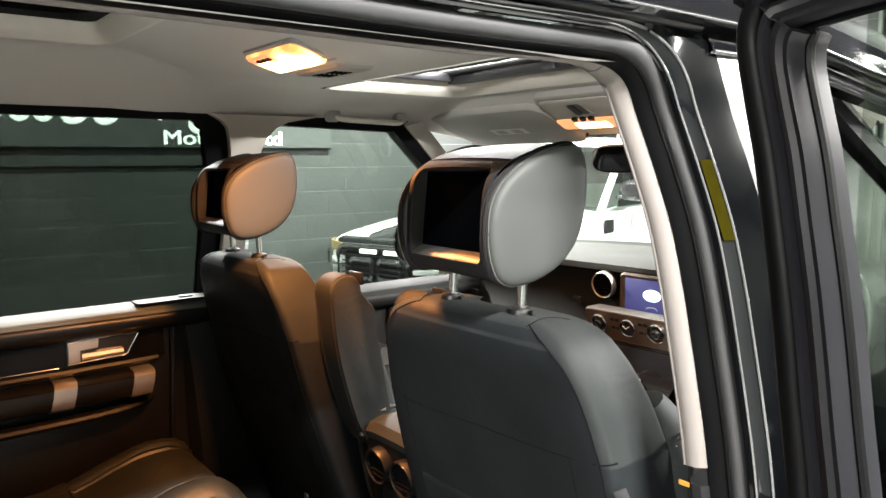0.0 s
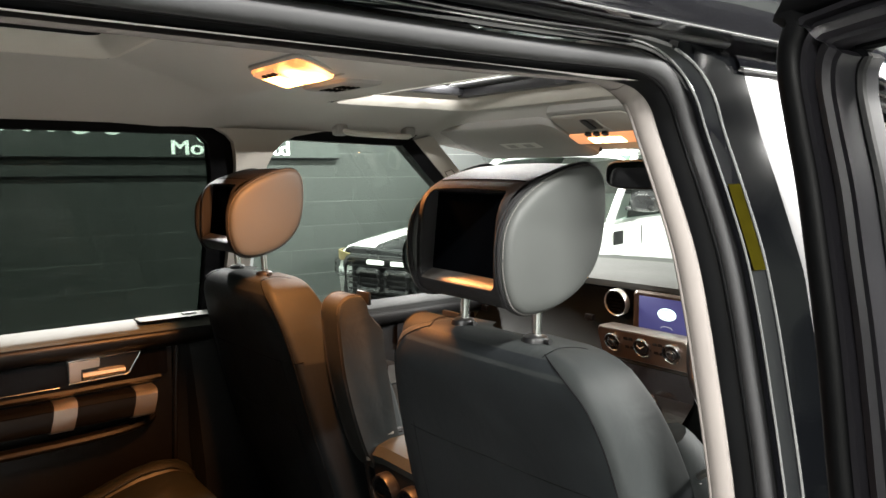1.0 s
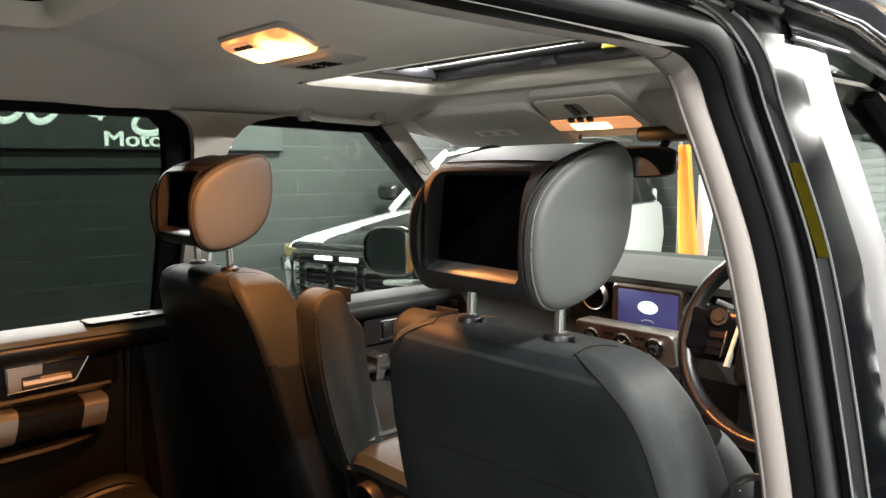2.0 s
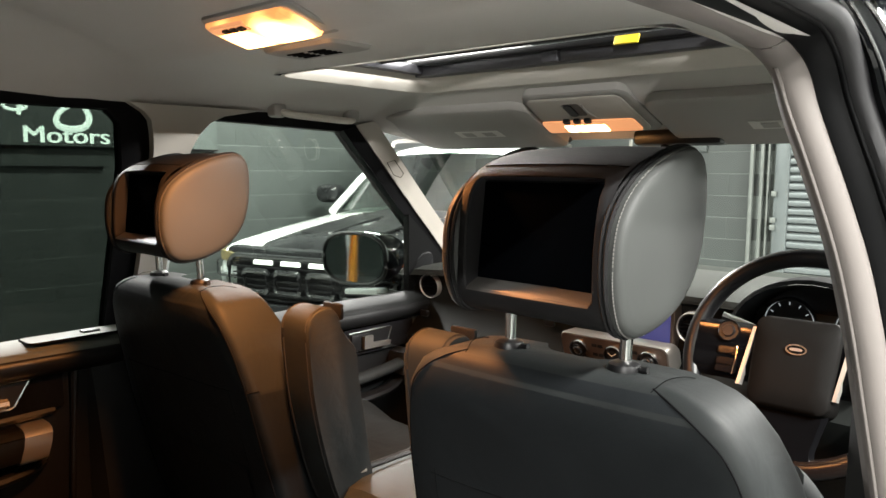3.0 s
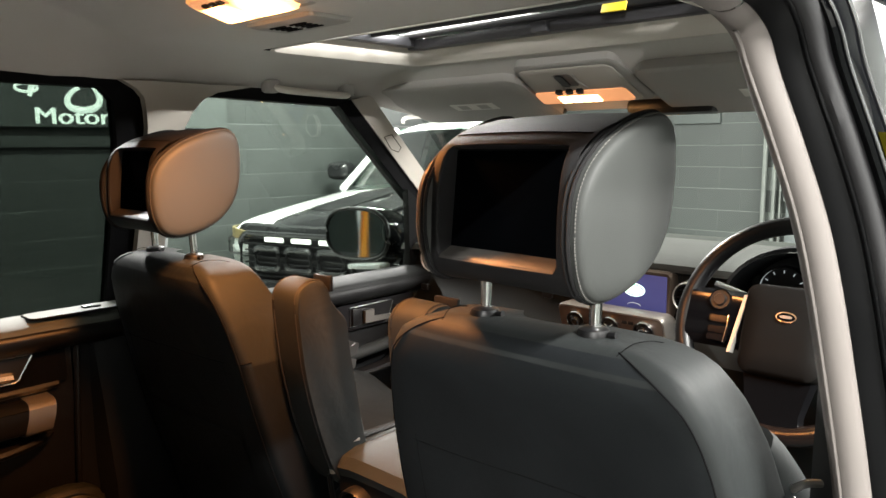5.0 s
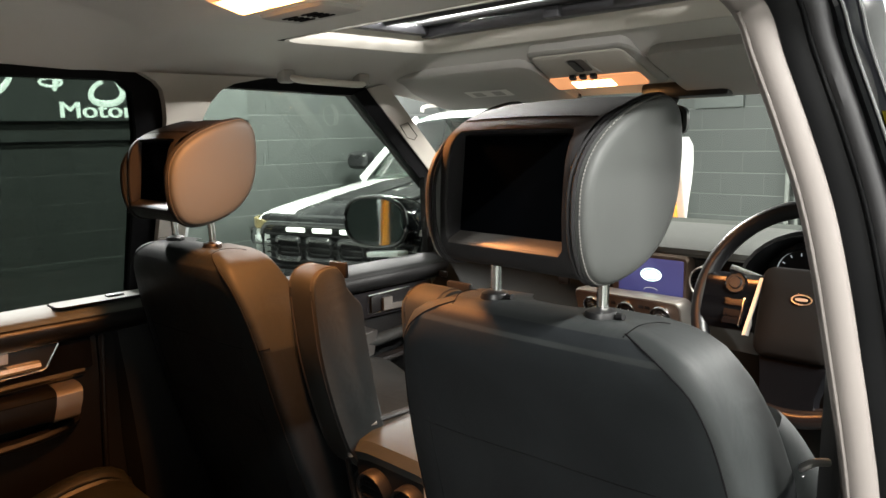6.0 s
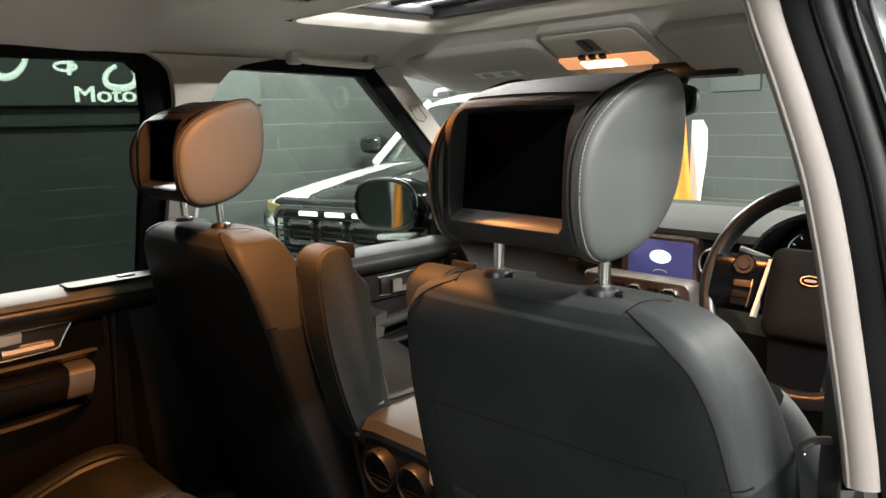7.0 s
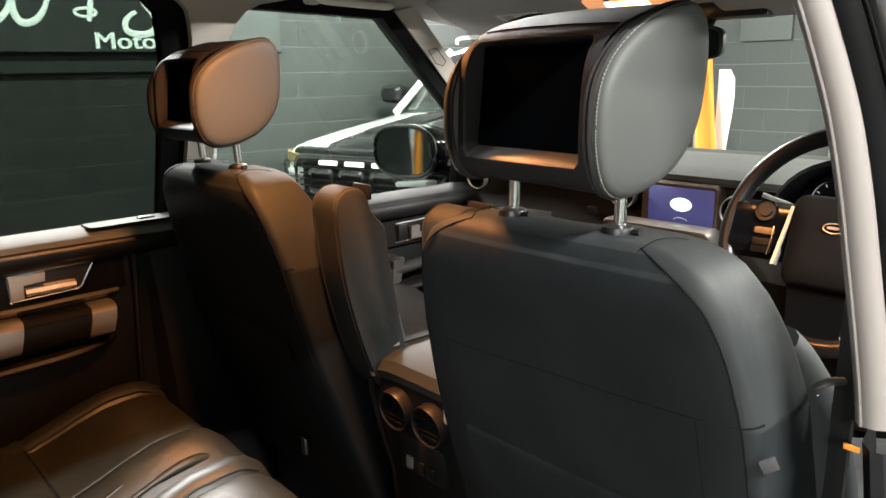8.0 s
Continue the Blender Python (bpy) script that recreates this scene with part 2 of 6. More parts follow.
DIAL_GLOW = glow("dial_marks", (0.30, 0.33, 0.34), 0.6)
LIGHT_BAR = glow("marker_light", (0.95, 0.97, 0.90), 0.9)
# gloss black capping; the grey base stands in for what it reflects
CAPPING = material("greyed_black_capping", (0.042, 0.041, 0.043), 0.34, metal=0.0, coat=0.0, stain=0.1, stain_scale=8)
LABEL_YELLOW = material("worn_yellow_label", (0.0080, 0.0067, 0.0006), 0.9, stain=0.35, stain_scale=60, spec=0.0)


# ---- mesh helpers ----
def thing(name, label, category, at=(0, 0, 0), group="", kind=""):
    ob = new(name)
    ob.location = at
    ob.empty_display_size = 0.1
    return tagged(ob, label, category, group, kind)


def part(name, bm, mat, parent, label="", smooth=True):
    """Links bm, built in world metres, as one mesh under parent."""
    me = bpy.data.meshes.new(name)
    bmesh.ops.recalc_face_normals(bm, faces=bm.faces)
    if smooth:
        for f in bm.faces:
            f.smooth = True
    bm.to_mesh(me)
    bm.free()
    for m in mat if isinstance(mat, (list, tuple)) else [mat]:
        me.materials.append(m)
    if smooth:
        me.set_sharp_from_angle(angle=radians(38))
    ob = new(name, me)
    if parent is not None:
        ob.parent = parent
        base = Vector((0, 0, 0))
        up = parent
        while up is not None:
            base += up.location
            up = up.parent
        ob.matrix_parent_inverse = Matrix.Identity(4)
        for v in me.vertices:
            v.co -= base
    if label:
        ob["label"] = label
    return ob


def single(name, bm, mat, label, category, group="", kind="", smooth=True):
    return tagged(part(name, bm, mat, None, smooth=smooth), label, category, group, kind)


def box(c, s, bevel=0.0, seg=2, turn=None, bm=None):
    """A box of full size s about c, edges rounded."""
    own = bmesh.new()
    bmesh.ops.create_cube(own, size=1)
    bmesh.ops.scale(own, vec=s, verts=own.verts)
    if bevel:
        bmesh.ops.bevel(own, geom=own.edges[:], offset=min(bevel, min(s) * 0.49), segments=seg, profile=0.5, affect="EDGES")
    if turn is not None:
        bmesh.ops.transform(own, matrix=turn, verts=own.verts)
    bmesh.ops.translate(own, vec=c, verts=own.verts)
    return join(bm, own)


def join(bm, own):
    if bm is None:
        return own
    me = bpy.data.meshes.new("t")
    own.to_mesh(me)
    own.free()
    bm.from_mesh(me)
    bpy.data.meshes.remove(me)
    return bm


def loft(rings, closed=True, cap=True, bm=None):
    """A skin over rings of equally many points."""
    bm = bm or bmesh.new()
    vs = [[bm.verts.new(p) for p in r] for r in rings]
    n = len(rings[0])
    for a, b in zip(vs, vs[1:]):
        for i in range(n if closed else n - 1):
            bm.faces.new((a[i], a[(i + 1) % n], b[(i + 1) % n], b[i]))
    if cap and closed:
        bm.faces.new(vs[0])
        bm.faces.new(vs[-1])
    return bm


def smooth_path(pts, steps=8, closed=False):
    """Catmull-Rom through pts."""
    p = [Vector(q) for q in pts]
    out = []
    n = len(p)
    for i in range(n if closed else n - 1):
        a, b, c, d = (p[(i + k) % n] if closed else p[min(max(i + k, 0), n - 1)] for k in (-1, 0, 1, 2))
        for s in range(steps):
            t = s / steps
            out.append(0.5 * ((2 * b) + (c - a) * t + (2 * a - 5 * b + 4 * c - d) * t * t + (3 * b - a - 3 * c + d) * t ** 3))
    if not closed:
        out.append(p[-1])
    return out


def tube(pts, r, n=10, closed=False, flat=1.0, up=(0, 0, 1), bm=None):
    """A round rod along pts; r may be one radius or one for each point; flat squeezes it along up."""
    rings = []
    m = len(pts)
    P = [Vector(q) for q in pts]
    for i, p in enumerate(P):
        d = (P[(i + 1) % m] - P[i - 1]) if closed else (P[min(i + 1, m - 1)] - P[max(i - 1, 0)])
        d.normalize()
        side = d.cross(Vector(up))
        if side.length < 1e-4:
            side = d.cross(Vector((1, 0, 0)))
        side.normalize()
        top = side.cross(d)
        rr = r[i] if isinstance(r, (list, tuple)) else r
        rings.append([p + side * (rr * math.cos(k * math.tau / n)) + top * (rr * flat * math.sin(k * math.tau / n)) for k in range(n)])
    if closed:
        rings.append(rings[0])
    return loft(rings, True, not closed, bm)


def disc(c, r, h, axis="y", n=32, bevel=0.0, bm=None, r2=None):
    """A turned cylinder about c."""
    prof = [(0, -h / 2), (r - bevel, -h / 2), (r, -h / 2 + bevel), ((r2 or r), h / 2 - bevel), ((r2 or r) - bevel, h / 2), (0, h / 2)]
    return lathe(c, prof, axis, n, bm)


def lathe(c, prof, axis="z", n=32, bm=None):
    own = bmesh.new()
    rings = [[Vector((rad * math.cos(k * math.tau / n), rad * math.sin(k * math.tau / n), z)) for k in range(n)] for rad, z in prof]
    loft(rings, True, False, own)
    bmesh.ops.remove_doubles(own, verts=own.verts, dist=1e-6)
    m = Matrix.Identity(4)
    if axis == "y":
        m = Matrix.Rotation(radians(90), 4, "X")
    elif axis == "x":
        m = Matrix.Rotation(radians(90), 4, "Y")
    elif not isinstance(axis, str):
        m = Vector(axis).to_track_quat("Z", "Y").to_matrix().to_4x4()
    bmesh.ops.transform(own, matrix=Matrix.Translation(c) @ m, verts=own.verts)
    return join(bm, own)


def rrect(w, h, r, n=6):
    """A rounded rectangle of half sizes w, h as points (a, b)."""
    out = []
    for cx, cy, a0 in ((w - r, h - r, 0), (-w + r, h - r, 90), (-w + r, -h + r, 180), (w - r, -h + r, 270)):
        for k in range(n + 1):
            a = radians(a0 + 90 * k / n)
            out.append((cx + r * math.cos(a), cy + r * math.sin(a)))
    return out


def superring(w, h, e, n=40):
    out = []
    for k in range(n):
        c, s = math.cos(k * math.tau / n), math.sin(k * math.tau / n)
        out.append((w * math.copysign(abs(c) ** (2 / e), c), h * math.copysign(abs(s) ** (2 / e), s)))
    return out


def strip(lower, upper, thick, bm=None):
    """A plate between two lines of points, with thickness along thick."""
    t = Vector(thick)
    rings = [[Vector(a), Vector(b), Vector(b) + t, Vector(a) + t] for a, b in zip(lower, upper)]
    return loft(rings, True, True, bm)


def lerp(table, t):
    """Straight-line value between rows (t, v...)."""
    if t <= table[0][0]:
        return table[0][1:]
    for a, b in zip(table, table[1:]):
        if t <= b[0]:
            f = (t - a[0]) / (b[0] - a[0])
            return tuple(u + (v - u) * f for u, v in zip(a[1:], b[1:]))
    return table[-1][1:]


def lettering(name, text, size, m, mat, parent, depth=0.006, wide=1.0, label=""):
    """Solid letters of Blender's own font, as one mesh under parent."""
    cu = bpy.data.curves.new(name, "FONT")
    cu.body, cu.size, cu.extrude, cu.resolution_u = text, size, depth, 4
    tmp = new("t", cu)
    me = bpy.data.meshes.new_from_object(tmp.evaluated_get(bpy.context.evaluated_depsgraph_get()))
    bpy.data.objects.remove(tmp)
    bm = bmesh.new()
    for dx in (-0.020, 0.0, 0.020):
        one = me.copy()
        one.transform(Matrix.Translation((dx * size, 0, dx * 0.01)))
        bm.from_mesh(one)
        bpy.data.meshes.remove(one)
    bm.to_mesh(me)
    bm.free()
    me.transform(Matrix.Translation(-parent.location) @ m @ Matrix.Diagonal((wide, 1, 1, 1)))
    me.materials.clear()
    me.materials.append(mat)
    ob = new(name, me)
    ob.parent = parent
    if label:
        ob["label"] = label
    return ob


PANE_ROOF = pane_material("dark_sunroof_glass", (0.34, 0.36, 0.36))
PANE_REAR = pane_material("black_roof_glass", (0.035, 0.037, 0.038))
RAIL = material("grey_rail_metal", (0.07, 0.07, 0.078), 0.4, metal=0.5, stain=0.15, stain_scale=12)


def area_lamp(name, at, w, h, power, colour, aim=(0, 0, -1), spread=180):
    data = bpy.data.lights.new(name, "AREA")
    data.shape, data.size, data.size_y, data.energy, data.color, data.spread = "RECTANGLE", w, h, power, colour, radians(spread)
    ob = new(name, data)
    ob.matrix_world = Matrix.Translation(at) @ Vector(aim).to_track_quat("-Z", "Y").to_matrix().to_4x4()
    return ob


# ---- the room ----
WEST_LEAN = radians(-5)


def west(s, out, z):
    """A point of the west wall: s metres along it, out metres into the room."""
    d, n = Vector((-math.sin(WEST_LEAN), math.cos(WEST_LEAN), 0)), Vector((math.cos(WEST_LEAN), math.sin(WEST_LEAN), 0))
    return Vector((-5.16, 1.37, 0)) + d * (s - 1.37) + n * out + Vector((0, 0, z))


def north(s, out, z):
    return Vector((s, 7.0 - out, z))


def slab(f, s0, s1, z0, z1, o0, o1):
    return loft([[f(s, o0, z0), f(s, o1, z0), f(s, o1, z1), f(s, o0, z1)] for s in (s0, s1)])


floor = single("floor", box((0, 0.5, -0.05), (14, 15, 0.1)), CONCRETE, "grey concrete workshop floor, worn and stained", "floor", kind="structure")
ceiling = single("ceiling", box((0, 0.5, 3.65), (14, 15, 0.1)), ROOM_CEIL, "grey painted workshop ceiling", "ceiling", kind="structure")
wall_west = single("wall_west", slab(west, -8, 6.2, 0, 3.6, -0.25, -0.0045), MORTAR, "dark green-grey painted block wall", "wall", kind="structure", smooth=False)
wall_north = single("wall_north", slab(north, -5.6, 6.8, 0, 3.6, -0.25, -0.0045), MORTAR, "dark green-grey painted block wall", "wall", kind="structure", smooth=False)
wall_east = single("wall_east", box((4.6, 0.5, 1.8), (0.2, 15, 3.6)), PALE_WALL, "plain green-grey workshop wall", "wall", kind="structure")
wall_south = single("wall_south", box((0, -6.8, 1.8), (14, 0.2, 3.6)), ROOM_WALL, "plain grey-green workshop wall", "wall", kind="structure")

# strip lights, all out of view; the last is added to light the seats
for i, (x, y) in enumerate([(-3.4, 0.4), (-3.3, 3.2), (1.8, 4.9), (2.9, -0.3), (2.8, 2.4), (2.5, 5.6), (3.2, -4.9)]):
    lamp = thing("strip_light", "unseen white ceiling strip light, lit", "ceiling light", (x, y, 3.55), "strip lights")
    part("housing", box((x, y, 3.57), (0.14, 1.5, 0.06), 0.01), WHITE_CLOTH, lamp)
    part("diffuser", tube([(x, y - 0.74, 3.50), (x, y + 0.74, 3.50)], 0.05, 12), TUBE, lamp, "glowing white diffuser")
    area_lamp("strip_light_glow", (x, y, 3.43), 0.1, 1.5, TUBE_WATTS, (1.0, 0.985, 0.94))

# sign board on the west wall
sign = thing("sign_board", "dark wall sign with white lettering above the blocks", "sign", west(1.3, 0.02, 1.75))
part("board", slab(west, -3.2, 2.90, 1.752, 2.95, 0.012, 0.045), SIGN_EDGE, sign, smooth=False)
wall_turn = Matrix(((-math.sin(WEST_LEAN), 0, math.cos(WEST_LEAN)), (math.cos(WEST_LEAN), 0, math.sin(WEST_LEAN)), (0, 1, 0))).to_4x4()
lettering("word", "Motors", 0.172, Matrix.Translation(west(1.37, 0.048, 1.775)) @ wall_turn, SIGN_LIT, sign, 0.004, 1.22, "glowing white letters")
# black strip in place of the shadow line below the board
part("lower_edge", slab(west, -3.2, 2.90, 1.736, 1.7515, 0.0, 0.05), FRAME_BLACK, sign, "black strip standing for the shadow under the board", smooth=False)
trunking = single("cable_trunking", slab(west, -3.2, 1.95, 1.585, 1.600, -0.002, 0.035), FRAME_BLACK, "thin black cable trunking along the block wall", "trunking", smooth=False)
lettering("word", "Ltd", 0.172, Matrix.Translation(west(2.14, 0.048, 1.775)) @ wall_turn, SIGN_LIT, sign, 0.004, 1.22, "glowing white letters")


def stroke(line, r, closed=False):
    """A painted script stroke along points (s, z) of the sign."""
    pts = smooth_path([west(a, 0.050, b) for a, b in line], 6, closed)
    n = len(pts)
    radii = r if closed else [r * (0.55 + 0.45 * math.sin(math.pi * (k + 1) / (n + 1))) for k in range(n)]
    return part("stroke", tube(pts, radii, 8, closed, up=(1, 0, 0), flat=0.4), SIGN_LIT, sign)


stroke([(1.70, 2.05), (1.64, 2.01), (1.608, 1.95), (1.632, 1.900), (1.716, 1.880), (1.805, 1.900), (1.845, 1.96), (1.82, 2.04), (1.76, 2.12), (1.72, 2.24)], 0.026)
stroke([(1.335 + 0.075 * math.cos(a * math.tau / 12), 2.035 + 0.030 * math.sin(a * math.tau / 12)) for a in range(12)], 0.011, True)
stroke([(1.385, 2.15), (1.372, 2.06), (1.355, 1.972)], 0.022)
for x in (-0.55, -0.36, -0.20, -0.02, 0.16, 0.34, 0.50):
    stroke([(x - 0.08, 2.12), (x - 0.06, 2.02), (x - 0.02, 1.965), (x + 0.03, 1.968), (x + 0.08, 2.03), (x + 0.10, 2.12)], 0.020)
for x in (0.70, 0.93):
    stroke([(x + 0.02, 2.42), (x - 0.05, 2.22), (x - 0.07, 2.05), (x - 0.03, 1.958), (x + 0.05, 1.962), (x + 0.12, 2.03), (x + 0.16, 2.12)], 0.026)

# pale scuffs and rings on the west wall
for k, (s, z, r) in enumerate([(3.55, 1.86, 0.16), (3.25, 1.93, 0.12)]):
    ring = [west(s + r * math.cos(a) * 0.75, 0.004, z + r * math.sin(a)) for a in [j * math.tau * 0.85 / 18 for j in range(19)]]
    single("chalk_ring", tube(ring, 0.004, 5, up=(1, 0, 0), flat=0.4), CHALK, "faint pale ring scuffed on the wall paint", "wall mark", "wall marks")
for s, z0, z1 in [(-0.75, 1.2, 1.62), (3.05, 1.35, 1.46), (3.9, 1.42, 1.36)]:
    single("scuff", tube([west(s, 0.004, z0), west(s + 0.012, 0.004, (z0 + z1) / 2), west(s + 0.005, 0.004, z1)], 0.010, 5, up=(1, 0, 0), flat=0.3), CHALK, "pale vertical drip mark on the wall paint", "wall mark", "wall marks")

# north wall: panel, slotted channel, roller shutter
panel = single("wall_panel", slab(north, -2.80, -2.28, 1.80, 2.45, 0.0, 0.03), SIGN_EDGE, "plain grey panel fixed to the block wall", "panel", smooth=False)
frame_post = thing("shutter_frame", "galvanised slotted frame beside the roller shutter", "door frame", (-1.65, 6.95, 0))
for x, w in ((-1.80, 0.035), (-1.70, 0.030), (-1.635, 0.018)):
    part("upright", box((x, 6.955, 1.7), (w, 0.05, 3.4), 0.004), GALV, frame_post)
part("guide", box((-1.50, 6.94, 1.7), (0.13, 0.06, 3.4), 0.006), SHUTTER, frame_post, "grey painted guide channel")
for z in (1.05, 1.12, 1.38, 2.05, 2.2):
    part("bracket", box((-1.56, 6.895, z), (0.05, 0.03, 0.05), 0.005), GALV, frame_post)
shutter = thing("roller_shutter", "closed grey ribbed steel roller shutter", "shutter", (0.1, 6.95, 0))
slat_mesh = None
for k in range(42):
    z = 0.04 + k * 0.081
    if slat_mesh is None:
        prof = [(0.0, 0.0), (0.022, 0.012), (0.028, 0.035), (0.022, 0.058), (0.0, 0.070), (-0.01, 0.075), (-0.01, 0.0)]
        first = part("slat", loft([[(x, 6.955 - a, z + b) for a, b in prof] for x in (-1.44, 1.9)]), SHUTTER, shutter)
        slat_mesh, z_first = first.data, z
    else:
        o = new("slat", slat_mesh)
        o.parent, o.location = shutter, (0, 0, z - z_first)

# board on the far side of the room, seen through the open door's glass
noticeboard = thing("notice_board", "pale wooden board in a black frame on the wall", "board", (2.75, 6.95, 0.73))
part("panel", box((2.75, 6.975, 1.25), (1.3, 0.07, 1.0), 0.004), BOARD, noticeboard)
for c, s in [((2.75, 6.90, 1.77), (1.4, 0.05, 0.05)), ((2.75, 6.90, 0.73), (1.4, 0.05, 0.05)), ((2.08, 6.90, 1.25), (0.05, 0.05, 1.0)), ((3.42, 6.90, 1.25), (0.05, 0.05, 1.0)), ((2.5, 6.90, 1.25), (0.03, 0.03, 1.0))]:
    part("frame_bar", box(c, s, 0.004), PLASTIC, noticeboard)


# ---- white vehicle with black bonnet ----
def vehicle():
    ox, oy = 0.0, 0.0
    car = thing("pickup_truck", "white off-road vehicle with a black bonnet, parked by the wall", "car", (ox, oy, 0))
    W = 0.96

    def at(x, y, z):
        return Vector((ox + x, oy + (y * 1.3 if y < 1.2 else y + 0.36), z))

    def top(y, x):
        return lerp([(0.0, 0.90), (0.04, 1.00), (0.12, 1.06), (0.4, 1.115), (1.15, 1.215), (1.6, 1.25), (4.0, 1.25)], y)[0] - 0.05 * (abs(x) / W) ** 3

    # side bodies in white
    for sgn in (-1, 1):
        rows = []
        for y in (0.10, 0.25, 0.6, 1.15, 1.6, 2.4, 3.1, 3.65, 3.75):
            w = W - 0.10 * max(0, (0.35 - y) / 0.35) ** 2
            high = top(y, 0.86)
            prof = [(w - 0.16, high + 0.004), (w - 0.10, high), (w - 0.05, high - 0.012), (w - 0.015, high - 0.06), (w, high - 0.2), (w + 0.015, 0.85), (w - 0.01, 0.62), (w - 0.05, 0.46), (w - 0.3, 0.44)]
            rows.append([at(sgn * a, y, b) for a, b in prof])
        part("side_panel", loft(rows, False), WHITE_PAINT, car)
        part("wheel_arch", lathe(at(sgn * (W - 0.02), 0.95, 0.46), [(0.43, -0.05), (0.50, -0.05), (0.50, 0.06), (0.43, 0.06), (0.43, -0.05)], "x", 36), BLACK_PAINT, car)
        wheel = part("tyre", lathe(at(sgn * (W - 0.12), 0.95, 0.40), [(0.24, -0.12), (0.36, -0.13), (0.40, -0.09), (0.40, 0.09), (0.36, 0.13), (0.24, 0.12)], "x", 36), RUBBER, car)
        part("rim", lathe(at(sgn * (W - 0.06), 0.95, 0.40), [(0, -0.02), (0.10, 0.0), (0.23, 0.04), (0.25, 0.0), (0.25, -0.06)], "x", 30), SILVER, wheel)
        gold = [(W - 0.34, 0.000), (W - 0.20, 0.015), (W - 0.12, 0.060), (W - 0.05, 0.130), (W - 0.015, 0.230)]
        part("gold_band", strip([at(sgn * x, y, 0.925) for x, y in gold], [at(sgn * x, y, 0.995 - 0.02 * (y < 0.01)) for x, y in gold], (sgn * 0.014, -0.016, 0)), GOLD, car)
    # bonnet, in two colours
    ys = (0.0, 0.02, 0.05, 0.12, 0.25, 0.45, 0.7, 0.95, 1.16)
    xs = [-0.50 + 0.1 * k for k in range(11)]
    part("bonnet", loft([[at(x, y, top(y, x) + (0.03 if abs(x) < 0.40 and y > 0.1 else 0.0)) for x in xs] for y in ys], False), BLACK_PAINT, car, "satin black bonnet panel with studs")
    for sgn in (-1, 1):
        part("wing_top", loft([[at(sgn * x, y, top(y, x) - 0.002) for x in (0.50, 0.60, 0.70, 0.78, 0.83)] for y in ys[2:]], False), WHITE_PAINT, car)
    for k in range(16):
        for x in (-0.40, 0.40):
            y = 0.16 + k * 0.06
            part("stud", lathe(at(x, y, top(y, x) + 0.012), [(0, 0.008), (0.004, 0.006), (0.006, 0.0)], "z", 8), SILVER, car)
    for k in range(12):
        part("stud", lathe(at(-0.36 + k * 0.065, 0.78, top(0.78, 0.3) + 0.032), [(0, 0.008), (0.004, 0.006), (0.006, 0.0)], "z", 8), SILVER, car)
    for x in (-0.2, 0.2):
        part("bonnet_vent", loft([[at(x + a * f, 0.56 + b * f, top(0.56 + b * f, x) + 0.030 + h) for a, b in rrect(0.15, 0.30, 0.04)] for f, h in ((1.0, 0.0), (0.97, 0.012), (0.90, 0.014))]), PLASTIC, car, "raised black bonnet panel")
    # front
    part("front_panel", box(at(0, 0.10, 0.95), (1.55, 0.2, 0.16), 0.04), BLACK_PAINT, car)
    grille = part("grille", box(at(0, 0.05, 0.80), (1.34, 0.14, 0.34), 0.05), PLASTIC, car, "black mesh grille with raised blocks")
    part("grille_rim", tube([at(x, -0.03, z) for x, z in [(a, 0.80 + b) for a, b in rrect(0.68, 0.175, 0.08)]], 0.018, 8, True), BLACK_PAINT, grille)
    for x in (-0.36, -0.12, 0.12, 0.36):
        part("marker_lamp", box(at(x, -0.035, 0.935), (0.17, 0.02, 0.035), 0.008), LIGHT_BAR, grille, "small white marker lamp")
    for x in (-0.42, -0.14, 0.14, 0.42):
        r = rrect(0.105, 0.075, 0.03)
        part("block", tube([at(x + a, -0.045, 0.80 + b) for a, b in r], 0.020, 6, True), BLACK_PAINT, grille, "raised grey block of the grille badge")
    for k in range(7):
        part("bar", box(at(0, -0.02, 0.67 + k * 0.045), (1.3, 0.02, 0.012), 0.003), PLASTIC, grille)
    for sgn in (-1, 1):
        lampm = part("headlamp", box(at(sgn * 0.765, 0.12, 0.865), (0.20, 0.18, 0.12), 0.04), LENS_CLEAR, car, "clear headlamp lens")
        part("lamp_rim", tube([at(sgn * 0.765 + a, 0.030, 0.865 + b) for a, b in rrect(0.10, 0.060, 0.03)], 0.010, 6, True), BLACK_PAINT, lampm)
    part("bumper", loft([[at(x, -0.10 + 0.22 * (abs(x) / W) ** 4 + a, z) for a, z in ((0.12, 0.64), (0.0, 0.62), (-0.02, 0.52), (0.05, 0.42), (0.15, 0.40))] for x in [-W + 2 * W * k / 12 for k in range(13)]], False), BLACK_PAINT, car)
    # cab
    part("windscreen", loft([[at(x, y + 0.08 * (x / 0.8) ** 2, z) for x in (-0.8 + 0.2 * k for k in range(9))] for y, z in ((1.16, 1.215), (1.50, 1.50), (1.86, 1.76))], False), PANE_MINT, car, "pale green windscreen")
    part("roof", loft([[at(x * f, y, z - 0.05 * (abs(x) / 0.72) ** 4) for x in (-0.72 + 0.144 * k for k in range(11))] for y, z, f in ((1.84, 1.745, 1.0), (1.92, 1.79, 1.0), (2.2, 1.84, 1.0), (3.0, 1.84, 1.0), (3.6, 1.80, 0.98), (3.7, 1.74, 0.97))], False), WHITE_PAINT, car)
